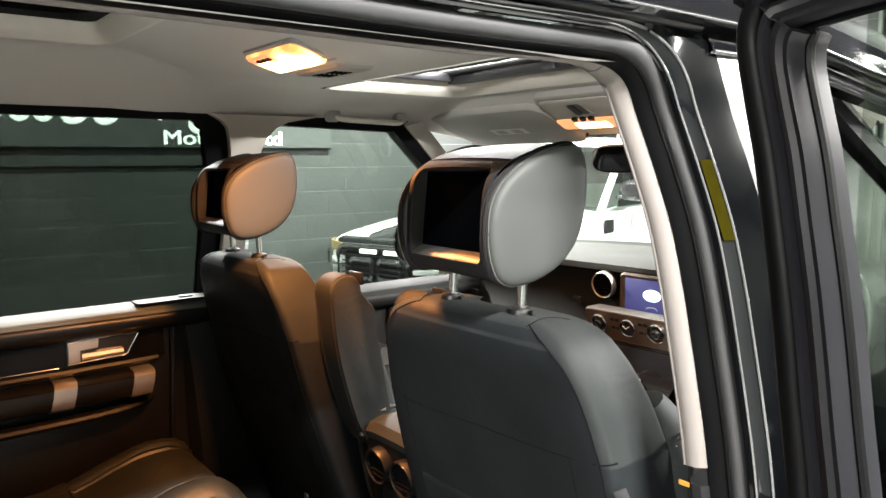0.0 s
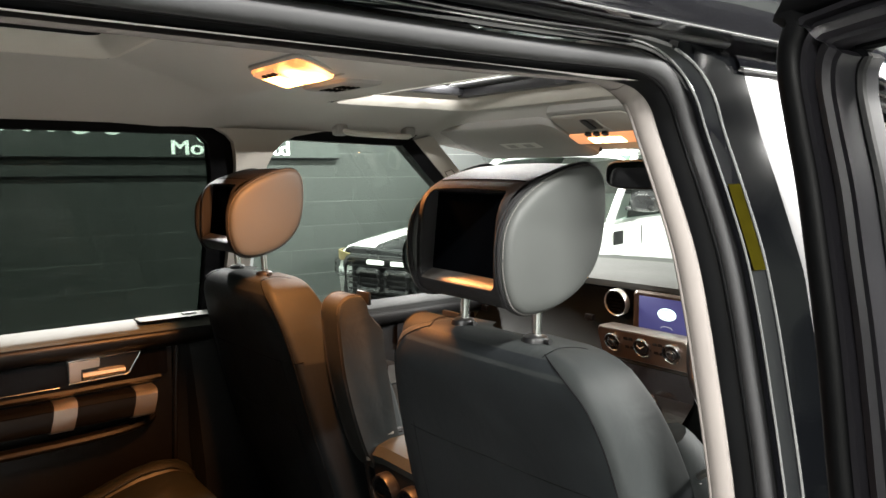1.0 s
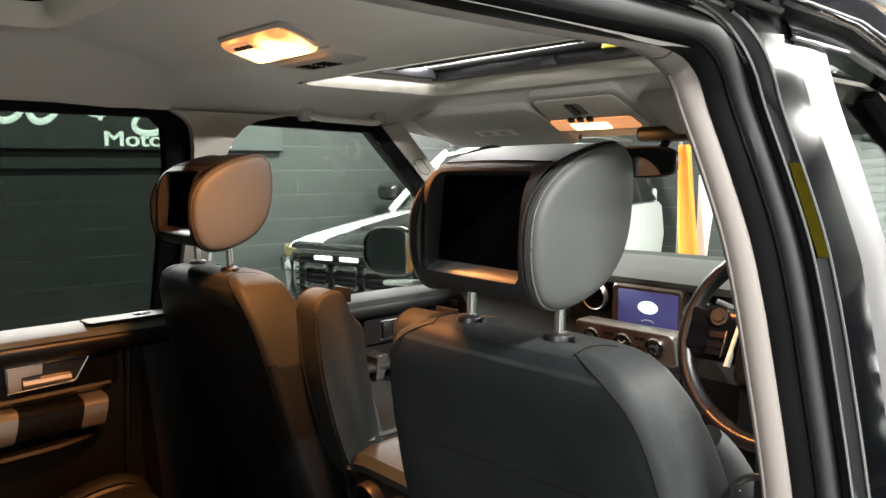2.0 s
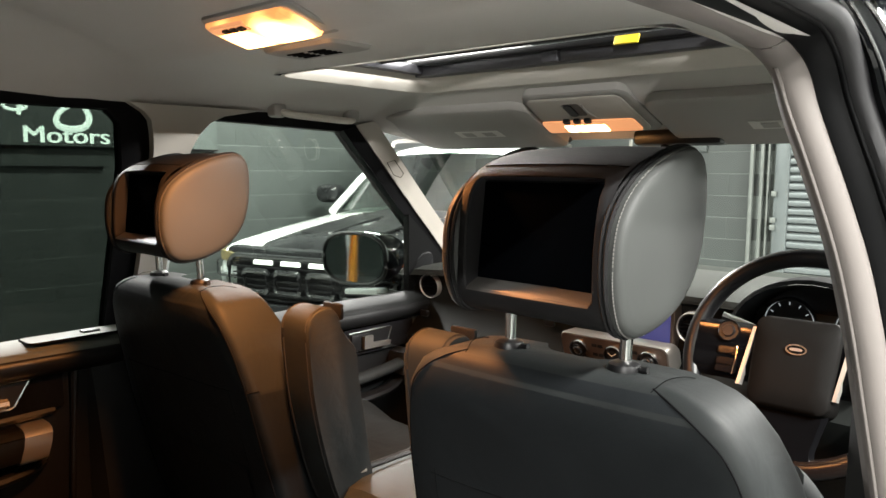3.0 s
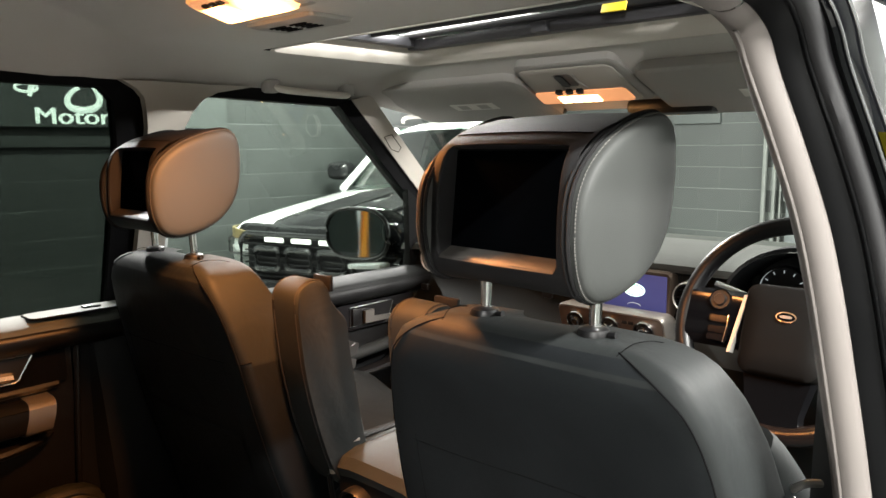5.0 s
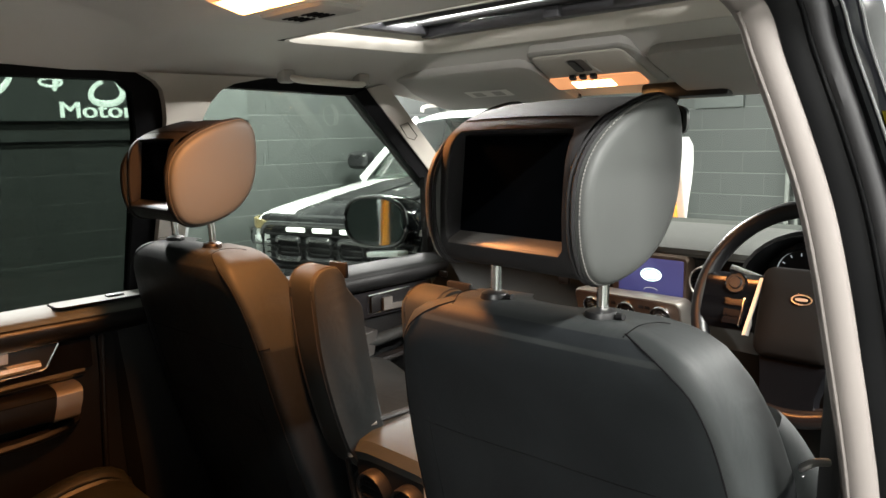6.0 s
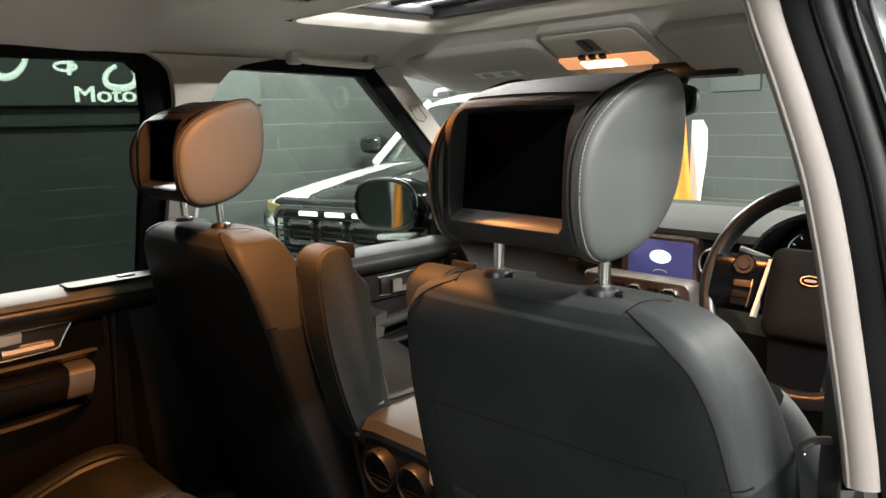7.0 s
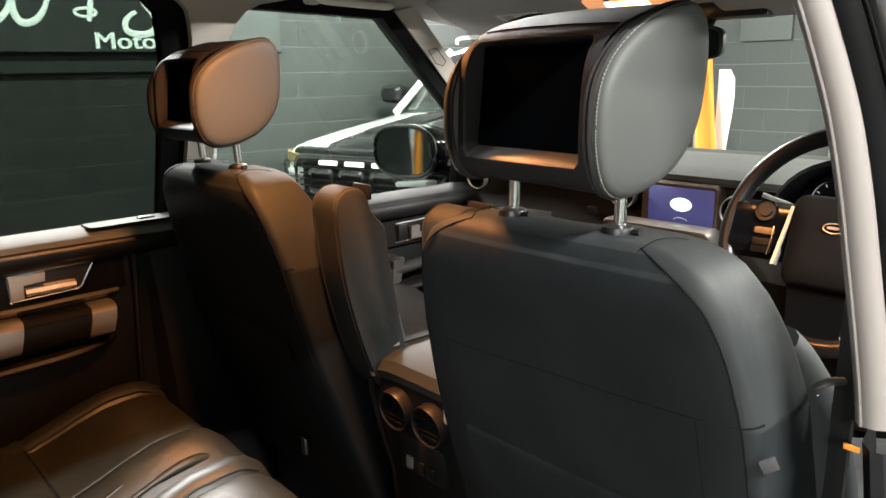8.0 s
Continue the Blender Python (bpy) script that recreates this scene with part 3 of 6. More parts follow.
    for sgn in (-1, 1):
        part("pillar", tube([at(sgn * 0.85, 1.14, 1.20), at(sgn * 0.79, 1.52, 1.50), at(sgn * 0.73, 1.90, 1.74)], 0.034, 8), WHITE_PAINT, car)
        for y0, y1 in ((1.95, 2.55), (2.62, 3.1), (3.16, 3.6)):
            lo = [at(sgn * 0.90, y0 - (0.6 if y0 < 2 else 0), 1.22), at(sgn * 0.90, y1, 1.22)]
            hi = [at(sgn * 0.745, y0, 1.72), at(sgn * 0.745, y1, 1.72)]
            part("side_window", strip(lo, hi, (sgn * -0.01, 0, 0)), PANE_TRUCK, car)
        for y in (2.58, 3.13, 3.63):
            part("pillar", strip([at(sgn * 0.905, y - 0.05, 1.22), at(sgn * 0.905, y + 0.05, 1.22)], [at(sgn * 0.745, y - 0.05, 1.74), at(sgn * 0.745, y + 0.05, 1.74)], (sgn * -0.02, 0, 0)), BLACK_PAINT, car)
        part("roof_rail", tube(smooth_path([at(sgn * 0.66, 1.9, 1.81), at(sgn * 0.66, 2.0, 1.87), at(sgn * 0.66, 2.7, 1.89), at(sgn * 0.66, 3.5, 1.86)], 5), 0.02, 8), SILVER, car)
        arm = part("door_mirror", loft([[at(sgn * (1.05 + a), y, 1.36 + b) for a, b in superring(s * 0.13, s * 0.09, 3, 20)] for y, s in ((1.30, 0.6), (1.33, 0.92), (1.40, 1.0), (1.44, 0.97))]), BLACK_PAINT, car, "gloss black door mirror")
        part("mirror_glass", box(at(sgn * 1.05, 1.445, 1.36), (0.21, 0.006, 0.13), 0.003), MIRROR, arm)
        part("mirror_stalk", box(at(sgn * 0.93, 1.40, 1.30), (0.12, 0.08, 0.04), 0.015), BLACK_PAINT, arm)
        part("door_handle", box(at(sgn * (W + 0.02), 2.17, 1.10), (0.03, 0.16, 0.03), 0.012), CHROME, car)
        part("badge", box(at(sgn * (W + 0.005), 1.07, 1.08), (0.012, 0.17, 0.11), 0.004), PLASTIC, car, "dark vent badge on the wing")
        part("door_gap", strip([at(sgn * (W + 0.006), 1.52, 0.55), at(sgn * (W + 0.006), 1.53, 0.55)], [at(sgn * (W - 0.005), 1.52, 1.15), at(sgn * (W - 0.005), 1.53, 1.15)], (0.004 * sgn, 0, 0)), SEAM, car)
    part("tail", box(at(0, 3.70, 0.9), (1.8, 0.08, 0.9), 0.03), WHITE_PAINT, car)
    part("aerial", tube([at(0.1, 2.1, 1.84), at(0.1, 2.18, 1.89), at(0.1, 2.26, 1.85)], 0.012, 6), BLACK_PAINT, car)
    return car


PANE_MINT = pane_material("pale_green_windscreen", (0.50, 0.66, 0.58), 0.04, 0.30)
PANE_TRUCK = pane_material("dark_vehicle_glass", (0.16, 0.21, 0.19), 0.05, 0.12)
truck = vehicle()
truck.location, truck.rotation_euler = (-3.21, 2.49, 0), (0, 0, radians(15))

# orange banner beside it
banner = thing("banner", "orange and white fabric banner on a thin pole", "banner", (-1.17, 3.4, 0))
part("pole", tube([(-1.30, 3.42, 0.02), (-1.30, 3.42, 1.78)], 0.010, 8), SILVER, banner)
part("base", disc((-1.30, 3.42, 0.02), 0.16, 0.04, "z", 24, 0.01), PLASTIC, banner)
rows = []
for k in range(13):
    f = k / 12
    z = 0.30 + 1.42 * f
    rows.append([(-1.30 + (0.20 - 0.13 * f ** 1.5) * j / 6, 3.41 + 0.018 * math.sin(j * 1.3 + k * 0.4), z) for j in range(7)])
part("cloth", loft(rows, False), ORANGE, banner, "orange cloth")
part("white_edge", loft([[(-1.195 + 0.03 * j + 0.012 * math.sin(k * 0.7), 3.44 + 0.012 * math.sin(j + k), 0.32 + 1.22 * k / 12 - 0.05 * (j == 3)) for j in range(4)] for k in range(13)], False), WHITE_CLOTH, banner, "white cloth edge")
second = copy_thing(banner, Matrix.Translation((-2.95, -2.75, 0)) @ Matrix.Rotation(radians(150), 4, "Z") @ Matrix.Diagonal((0.5, 1, 0.80, 1)))
tagged(second, "orange and white fabric banner behind the parked cars")


# ---- the car: shell ----
CX = 0.03
shell = thing("estate_car", "black estate car with its rear door open", "car", (CX, 0.3, 0))


def half(z):
    """Half width of the cabin at the side glass."""
    return 0.58 + (1.70 - z) * 0.38


def lining_z(x, y):
    """Underside of the roof lining: low in front, a ramp up to the rear roof glass, falling to the sides."""
    ramp = min(1, max(0, (-0.06 - y) / 0.19))
    step = min(1, max(0, (y - 0.575) / 0.05))
    mid = 1.768 - 0.030 * step * step * (3 - 2 * step) - max(0, y - 0.60) * 0.33 + 0.060 * ramp ** 0.8
    edge = 1.705 - max(0, y - 0.55) * 0.16
    r = min(1, ramp * 3)
    k = min(1, max(0, (abs(x - CX) - 0.36 - 0.07 * r) / (0.22 - 0.07 * r)))
    return mid + (min(edge, mid) - mid) * k ** (2.2 - 1.25 * r)


def grid(xs, ys, skip, zf):
    bm = bmesh.new()
    v = {}
    for i, x in enumerate(xs):
        for j, y in enumerate(ys):
            v[i, j] = bm.verts.new((x, y, zf(x, y)))
    for i in range(len(xs) - 1):
        for j in range(len(ys) - 1):
            if not skip((xs[i] + xs[i + 1]) / 2, (ys[j] + ys[j + 1]) / 2):
                bm.faces.new((v[i, j], v[i + 1, j], v[i + 1, j + 1], v[i, j + 1]))
    return bm


SUN = (CX - 0.37, CX + 0.41, 0.17, 0.575)
REAR = (CX - 0.405, CX + 0.405, -1.05, -0.275)
xs = sorted({round(CX - 0.58 + 1.19 * k / 60, 4) for k in range(61)} | {SUN[0], SUN[1], REAR[0], REAR[1]})
ys = sorted({round(-1.5 + 2.32 * k / 90, 4) for k in range(91)} | {SUN[2], SUN[3], REAR[2], REAR[3]})
part("headlining", grid(xs, ys, lambda x, y: SUN[0] < x < SUN[1] and SUN[2] < y < SUN[3] or REAR[0] < x < REAR[1] and REAR[2] < y < REAR[3], lining_z), LINING, shell, "grey fabric headlining")


def surround(rect, rise, name):
    """The pale lip round a roof opening."""
    x0, x1, y0, y1 = rect
    cx, cy, w, h = (x0 + x1) / 2, (y0 + y1) / 2, (x1 - x0) / 2, (y1 - y0) / 2
    rings = []
    for grow, up in ((0.006, -0.002), (-0.002, -0.002), (-0.012, 0.006), (-0.022, rise * 0.5), (-0.026, rise)):
        rings.append([(cx + a, cy + b, lining_z(min(max(cx + a, x0), x1), min(max(cy + b, y0), y1)) + up) for a, b in rrect(w + grow, h + grow, 0.012 if grow > 0.01 else 0.05 + grow)])
    return part(name, loft(rings, True, False), LINING_EDGE, shell, "pale moulded lip of the roof opening")


surround(SUN, 0.035, "sunroof_surround")
surround(REAR, 0.035, "roof_glass_surround")
part("roof_glass", box((CX, -0.66, 1.874), (0.86, 0.82, 0.008), 0.003), PANE_REAR, shell, "dark fixed roof glass")
part("glass_edge", loft([[(CX + a, -0.6625 + b, z) for a, b in rrect(w, h, 0.05)] for w, h, z in ((0.385, 0.37, 1.865), (0.345, 0.335, 1.868))], True, False), FRAME_BLACK, shell, "black printed glass edge")
sunroof = part("sunroof_panel", box((CX + 0.02, 0.36, 1.838), (0.80, 0.44, 0.008), 0.003), PANE_ROOF, shell, "dark tilted sunroof glass")
sunroof.visible_shadow = False
part("front_rail", box((CX + 0.02, 0.540, 1.806), (0.75, 0.030, 0.022), 0.004), RAIL, sunroof, "grey sunroof rail")
part("rail_step", box((CX + 0.02, 0.518, 1.822), (0.75, 0.022, 0.012), 0.003), PLASTIC, sunroof)
part("latch", box((0.04, 0.522, 1.806), (0.036, 0.016, 0.020), 0.003), RAIL, sunroof)
for x in (SUN[0] + 0.035, SUN[1] - 0.035):
    part("side_rail", box((x, 0.36, 1.810), (0.026, 0.34, 0.020), 0.004), RAIL, sunroof)
part("deflector", tube(smooth_path([(SUN[0] + 0.05, 0.40, 1.815), (CX, 0.455, 1.826), (SUN[1] - 0.05, 0.40, 1.815)], 8), 0.007, 8), PLASTIC, sunroof)
part("sticker", box((0.205, 0.500, 1.817), (0.046, 0.004, 0.016), 0.001, turn=Matrix.Rotation(radians(-20), 4, "X")), YELLOW, sunroof, "bright yellow sticker")

# outer roof and side of the body
ROOF_LINE = [(-1.6, 1.895), (-0.3, 1.885), (0.1, 1.862), (0.3, 1.849), (0.5, 1.834), (0.82, 1.778)]


def roof_z(x, y):
    return lerp(ROOF_LINE, y)[0] - 0.056 * (abs(x - CX) / 0.68) ** 5


rx = sorted({round(CX + 0.68 * k / 16, 4) for k in range(-16, 17)} | {CX - 0.36, CX + 0.36, CX - 0.40, CX + 0.40})
ry = sorted({round(-1.6 + 2.46 * k / 24, 4) for k in range(25)} | {0.16, 0.585, -1.04, -0.28})
bm = grid(rx, ry, lambda x, y: abs(x - CX) < 0.36 and 0.16 < y < 0.585 or abs(x - CX) < 0.40 and -1.04 < y < -0.28, roof_z)
part("roof_panel", bm, ROOF_PAINT, shell, "gloss black painted roof")


def sill_x(z):
    """Where the inner edge of the right door aperture lies, by height."""
    return lerp([(1.0, 0.756), (1.2, 0.740), (1.3, 0.727), (1.4, 0.709), (1.5, 0.690), (1.6, 0.658), (1.65, 0.640), (1.70, 0.628), (1.8, 0.60)], z)[0]


# rear door aperture: along the roof, round the corner and down the pillar
APERTURE = smooth_path([(sill_x(z), y, z) for y, z in [(-1.60, 1.70), (-1.2, 1.705), (-0.8, 1.706), (-0.45, 1.705), (-0.24, 1.704), (-0.08, 1.7065), (-0.024, 1.7055), (0.003, 1.697), (0.018, 1.679), (0.025, 1.65), (0.031, 1.588), (0.036, 1.523), (0.038, 1.46), (0.040, 1.398), (0.042, 1.323), (0.044, 1.254), (0.05, 1.1), (0.06, 0.85), (0.06, 0.6)]], 6)


def sweep(path, prof):
    """Skin of a profile along the aperture: rows (into the body, outwards) on the pillar, and the same on the roof."""
    rings = []
    for i, p in enumerate(path):
        d = (path[min(i + 1, len(path) - 1)] - path[max(i - 1, 0)]).normalized()
        nrm = Vector((0, -d.z, d.y)).normalized()
        f = abs(d.z)
        rings.append([p + nrm * (a * f + c * (1 - f)) + Vector((b * f + e * (1 - f), 0, 0)) for a, b, c, e in prof])
    return loft(rings, False)


def bead(a, b, c, e, r, n=10):
    """A round seal about (a, b) on the pillar and (c, e) on the roof."""
    return [(a + r * math.cos(k * math.tau / n), b + r * math.sin(k * math.tau / n), c + r * math.cos(k * math.tau / n), e + r * math.sin(k * math.tau / n)) for k in range(n + 1)]


post = [p for p in APERTURE if p.z > 1.245 and p.y > -0.9]
turn_in = next(k for k, p in enumerate(post) if p.y > -0.012)
TRIM = [(0.004, 0.002, 0.008, -0.008), (-0.001, 0.001, 0.004, -0.011), (-0.006, -0.003, 0.001, -0.015), (-0.010, -0.010, -0.001, -0.021), (-0.011, -0.018, -0.001, -0.030), (-0.008, -0.025, 0.002, -0.040), (-0.003, -0.028, 0.006, -0.052), (0.004, -0.029, 0.012, -0.064), (0.03, -0.040, 0.02, -0.075), (0.065, -0.042, 0.032, -0.085)]
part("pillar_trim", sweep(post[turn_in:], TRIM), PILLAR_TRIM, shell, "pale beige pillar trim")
# darker than the headlining, to offset the strong lamp light on this edge
part("roof_edge_trim", sweep(post[:turn_in + 1], TRIM), PILLAR_TRIM, shell, "fabric edge of the headlining, darkened against the lamps")
post = [p for p in post if p.y > 0.01]
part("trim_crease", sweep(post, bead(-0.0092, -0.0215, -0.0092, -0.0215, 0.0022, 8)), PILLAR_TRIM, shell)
part("pillar_foot", sweep([p for p in APERTURE if 0.7 < p.z < 1.25 and p.y > 0], [(a, b, a, b) for a, b in ((0.004, 0.004), (-0.010, -0.004), (-0.012, -0.014), (0.0, -0.024), (0.065, -0.034))]), SOFT_BLACK, shell, "dark lower pillar trim")
part("inner_seal", sweep(APERTURE, [(0.004, -0.003, 0.004, -0.012), (-0.001, 0.002, -0.002, -0.004), (0.0, 0.008, -0.001, 0.006), (0.003, 0.016, 0.003, 0.014), (0.006, 0.023, 0.006, 0.021), (0.02, 0.024, 0.02, 0.021)]), RUBBER, shell, "black rubber door seal")
part("grey_seal", sweep(APERTURE, bead(0.011, 0.0315, 0.0145, 0.030, 0.0098)), RUBBER_GREY, shell, "dusty grey rubber seal")
shut = [p for p in APERTURE if p.y > -0.01 and p.z > 0.7]
part("shut_bead", sweep(APERTURE, bead(0.0065, 0.0535, 0.0338, 0.0335, 0.0015, 8)), EDGE_HIGHLIGHT, shell, "edge of the black shut face, pale as a painted highlight")
part("shut_bead", sweep(shut, bead(0.0305, 0.0590, 0.0385, 0.0350, 0.0017, 8)), EDGE_HIGHLIGHT, shell, "edge of the black shut face, pale as a painted highlight")
part("seal_lip", sweep(APERTURE, bead(0.005, 0.0235, 0.0075, 0.022, 0.0032)), RUBBER, shell)
part("sill_flange", sweep(APERTURE, [(0.030, 0.030, 0.028, 0.026), (0.008, 0.043, 0.027, 0.0300), (0.0042, 0.0475, 0.029, 0.0315), (0.0048, 0.0510, 0.0315, 0.0325), (0.0085, 0.0530, 0.0335, 0.0330), (0.014, 0.0535, 0.036, 0.0335), (0.026, 0.0562, 0.037, 0.0340), (0.0300, 0.0585, 0.038, 0.0345), (0.0345, 0.0585, 0.039, 0.0360)]), PAINT, shell, "gloss black door aperture")


def split_y(z):
    """Where the body pillar ends against the front door, by height."""
    return 0.098 + lerp([(0.6, 0.06), (0.85, 0.06), (1.1, 0.05), (1.254, 0.044), (1.398, 0.040), (1.523, 0.036), (1.65, 0.025), (1.70, 0.012), (1.76, 0.000)], z)[0]


# flat black panel between the shut face, the roof and the front door
ROOF_SEAT = 1.7465
panel = []
for i, p in enumerate(APERTURE):
    d = (APERTURE[min(i + 1, len(APERTURE) - 1)] - APERTURE[max(i - 1, 0)]).normalized()
    nrm = Vector((0, -d.z, d.y)).normalized()
    f = abs(d.z)
    start = p + nrm * (0.0345 * f + 0.039 * (1 - f)) + Vector((0.0585 * f + 0.036 * (1 - f), 0, 0))
    reach = (ROOF_SEAT - start.z) / nrm.z if nrm.z > 0.02 else 9.0
    if nrm.y > 0.02:
        reach = min(reach, (split_y(p.z) - start.y) / nrm.y)
    end = start + nrm * max(reach, 0.002)
    end.x = sill_x(end.z) + 0.0605
    panel.append([start, start.lerp(end, 0.5) + Vector((0.0008, 0, 0)), end, end + nrm * 0.003 - Vector((0.003, 0, 0)), end - Vector((0.03, 0, 0))])
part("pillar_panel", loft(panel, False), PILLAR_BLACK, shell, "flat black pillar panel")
part("roof_roll", tube([(0.6765, y, 1.7485) for y in (-1.6, -1.0, -0.5, -0.2, 0.0, 0.090)] + [(0.676, 0.096, 1.7475)], [0.0068] * 6 + [0.003], 14), RUBBER, shell, "black rubber roll under the roof edge")
rail = []
for k in range(31):
    y = -1.6 + 2.42 * k / 30
    sink = max(0, y - 0.25) * 0.10
    rail.append([(x, y, z - sink) for x, z in ((0.668, 1.746), (0.684, 1.7465), (0.696, 1.7490), (0.7005, 1.7505), (0.7012, 1.7530), (0.6985, 1.7555), (0.7000, 1.7590), (0.7055, 1.768), (0.7095, 1.780), (0.7110, 1.792))] + [(0.7100, y, lerp(ROOF_LINE, y)[0] - 0.0565)])
part("roof_rail", loft(rail, False), ROOF_PAINT, shell, "gloss black roof edge")
part("roof_rail", loft([[(2 * CX - x, y, z) for x, y, z in r] for r in rail], False), ROOF_PAINT, shell, "gloss black roof edge")
part("drip_line", tube([(0.7010, y, 1.7515 - max(0, y - 0.25) * 0.10) for y in (-1.6, -0.8, -0.3, 0.0, 0.25, 0.5, 0.8)], 0.0016, 8), EDGE_HIGHLIGHT, shell, "drip edge of the roof, pale as a painted highlight")
part("door_header", loft([[(x, y, z - max(0, y - 0.25) * 0.12) for x, z in ((0.660, 1.716), (0.684, 1.7185), (0.687, 1.7225), (0.684, 1.7300), (0.676, 1.7440), (0.670, 1.7470))] for y in (0.103, 0.14, 0.25, 0.5, 0.75)], False), PAINT, shell, "black top of the front door frame")
heights = [1.150 + 0.0285 * k for k in range(21)]
part("door_capping", loft([[(sill_x(z) + 0.0595 - q, split_y(min(z, 1.69)) + o, z) for o, q in ((0.005, 0.012), (0.005, 0.002), (0.009, 0.0), (0.05, -0.001), (0.088, 0.0), (0.092, 0.003), (0.092, 0.020))] for z in heights], False), CAPPING, shell, "black pillar capping, greyed for its bright reflection")
part("door_top_trim", tube([(0.6875, 0.106, 1.7205), (0.6875, 0.19, 1.7205), (0.6875, 0.25, 1.7205)], 0.0022, 8), EDGE_HIGHLIGHT, shell, "lower edge of the door header, pale as a painted highlight")
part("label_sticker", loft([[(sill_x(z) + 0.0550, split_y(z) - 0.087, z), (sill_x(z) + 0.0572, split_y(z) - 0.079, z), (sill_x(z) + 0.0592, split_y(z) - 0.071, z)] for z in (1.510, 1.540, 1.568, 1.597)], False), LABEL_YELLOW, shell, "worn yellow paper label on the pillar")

# left side: pillars and window surrounds
def side(y, z, inn=0.0, s=-1):
    return Vector((CX + s * (half(z) - inn), y, z))


def side_plate(name, pts_low, pts_high, inn, thick, mat, s=-1, label=""):
    return part(name, strip([side(y, z, inn, s) for y, z in pts_low], [side(y, z, inn, s) for y, z in pts_high], (-s * -thick, 0, 0)), mat, shell, label)


for s in (-1, 1):
    side_plate("centre_pillar", [(0.045, 1.20), (0.045, 1.45), (0.043, 1.58), (0.040, 1.63), (0.034, 1.66), (0.026, 1.685), (0.01, 1.70), (-0.02, 1.715)], [(0.105, 1.20), (0.106, 1.45), (0.110, 1.58), (0.118, 1.63), (0.130, 1.66), (0.150, 1.685), (0.18, 1.70), (0.26, 1.715)], 0.030, 0.05, A_TRIM, s, "pale beige pillar trim") if s < 0 else None
    front_edge = [(0.515, 1.690), (0.60, 1.625), (0.78, 1.490), (0.95, 1.365), (1.135, 1.225)]
    side_plate("windscreen_pillar", [(y + 0.028, z + 0.010) for y, z in front_edge], [(y + 0.086, z + 0.023) for y, z in front_edge], 0.024, 0.012, A_TRIM, s, "pale beige windscreen pillar trim")
    if s < 0:
        flap = [(0.665, 1.612), (0.690, 1.618), (0.735, 1.584), (0.728, 1.573), (0.700, 1.580)]
        part("pillar_cover_gap", tube([side(y, z, 0.0365) for y, z in flap], 0.0010, 5, True), SEAM, shell)
    side_plate("pillar_shade", [(y - 0.006, z - 0.004) for y, z in front_edge], [(y + 0.032, z + 0.012) for y, z in front_edge], 0.020, 0.04, FRAME_BLACK, s, "black window frame")
    if s < 0:
        side_plate("window_frame", [(0.165, 1.694), (0.52, 1.684)], [(0.150, 1.722), (0.56, 1.715)], 0.012, 0.04, FRAME_BLACK, s, "black window frame")
        side_plate("window_frame", [(-1.0, 1.7035), (0.0, 1.701)], [(-1.0, 1.720), (0.02, 1.720)], 0.012, 0.04, FRAME_BLACK, s, "black window frame")
        side_plate("window_frame", [(0.0, 1.20), (-0.01, 1.60), (-0.025, 1.68), (-0.06, 1.71)], [(0.065, 1.20), (0.05, 1.60), (0.05, 1.68), (0.05, 1.715)], 0.012, 0.03, FRAME_BLACK, s, "black window frame")
# door glass and windscreen
part("rear_glass", strip([side(-1.0, 1.22), side(0.03, 1.22)], [side(-1.0, 1.72), side(0.03, 1.72)], (-0.004, 0, 0)), TINT, shell, "dark privacy glass").visible_shadow = False
part("front_glass", strip([side(0.13, 1.19), side(0.6, 1.19), side(1.18, 1.19)], [side(0.13, 1.72), side(0.6, 1.72), side(1.181, 1.192)], (-0.004, 0, 0)), CLEAR, shell, "clear side glass").visible_shadow = False
part("front_glass", strip([side(0.10, 1.19, 0, 1) , side(0.6, 1.19, 0, 1), side(1.18, 1.19, 0, 1)], [side(0.10, 1.72, 0, 1), side(0.6, 1.72, 0, 1), side(1.181, 1.192, 0, 1)], (0.004, 0, 0)), CLEAR, shell, "clear side glass").visible_shadow = False
ws = [[(CX + w * t, y + 0.10 * (1 - t * t), z) for t in (-1, -0.66, -0.33, 0, 0.33, 0.66, 1)] for w, y, z in ((0.57, 0.76, 1.70), (0.64, 1.02, 1.48), (0.71, 1.30, 1.24))]
part("windscreen", loft(ws, False), CLEAR, shell, "clear windscreen").visible_shadow = False
part("header", loft([[(CX + x, y, z) for x in (-0.58, -0.3, 0, 0.3, 0.58)] for y, z in ((0.80, 1.676), (0.84, 1.676), (0.88, 1.71), (0.86, 1.76))], False), LINING, shell)
# outer right front door skin and pillar capping
part("front_door_skin", loft([[(x, y, z) for y in (0.02, 0.5, 1.1)] for x, z in ((0.875, 1.21), (0.93, 1.12), (0.945, 0.9), (0.93, 0.6), (0.88, 0.45))], False), PAINT, shell)
part("floor_pan", box((CX, 0.2, 0.52), (1.7, 2.8, 0.06), 0.01), CARPET, shell, "black carpet floor")
part("bulkhead", box((CX, 1.55, 0.9), (1.6, 0.08, 0.75), 0.02), PLASTIC, shell)
part("bonnet", loft([[(CX + 0.78 * t, y, z - 0.06 * abs(t) ** 4) for t in (-1, -0.8, -0.4, 0, 0.4, 0.8, 1)] for y, z in ((1.48, 1.20), (1.9, 1.18), (2.45, 1.12), (2.6, 1.0), (2.65, 0.6))], False), PAINT, shell, "gloss black bonnet")
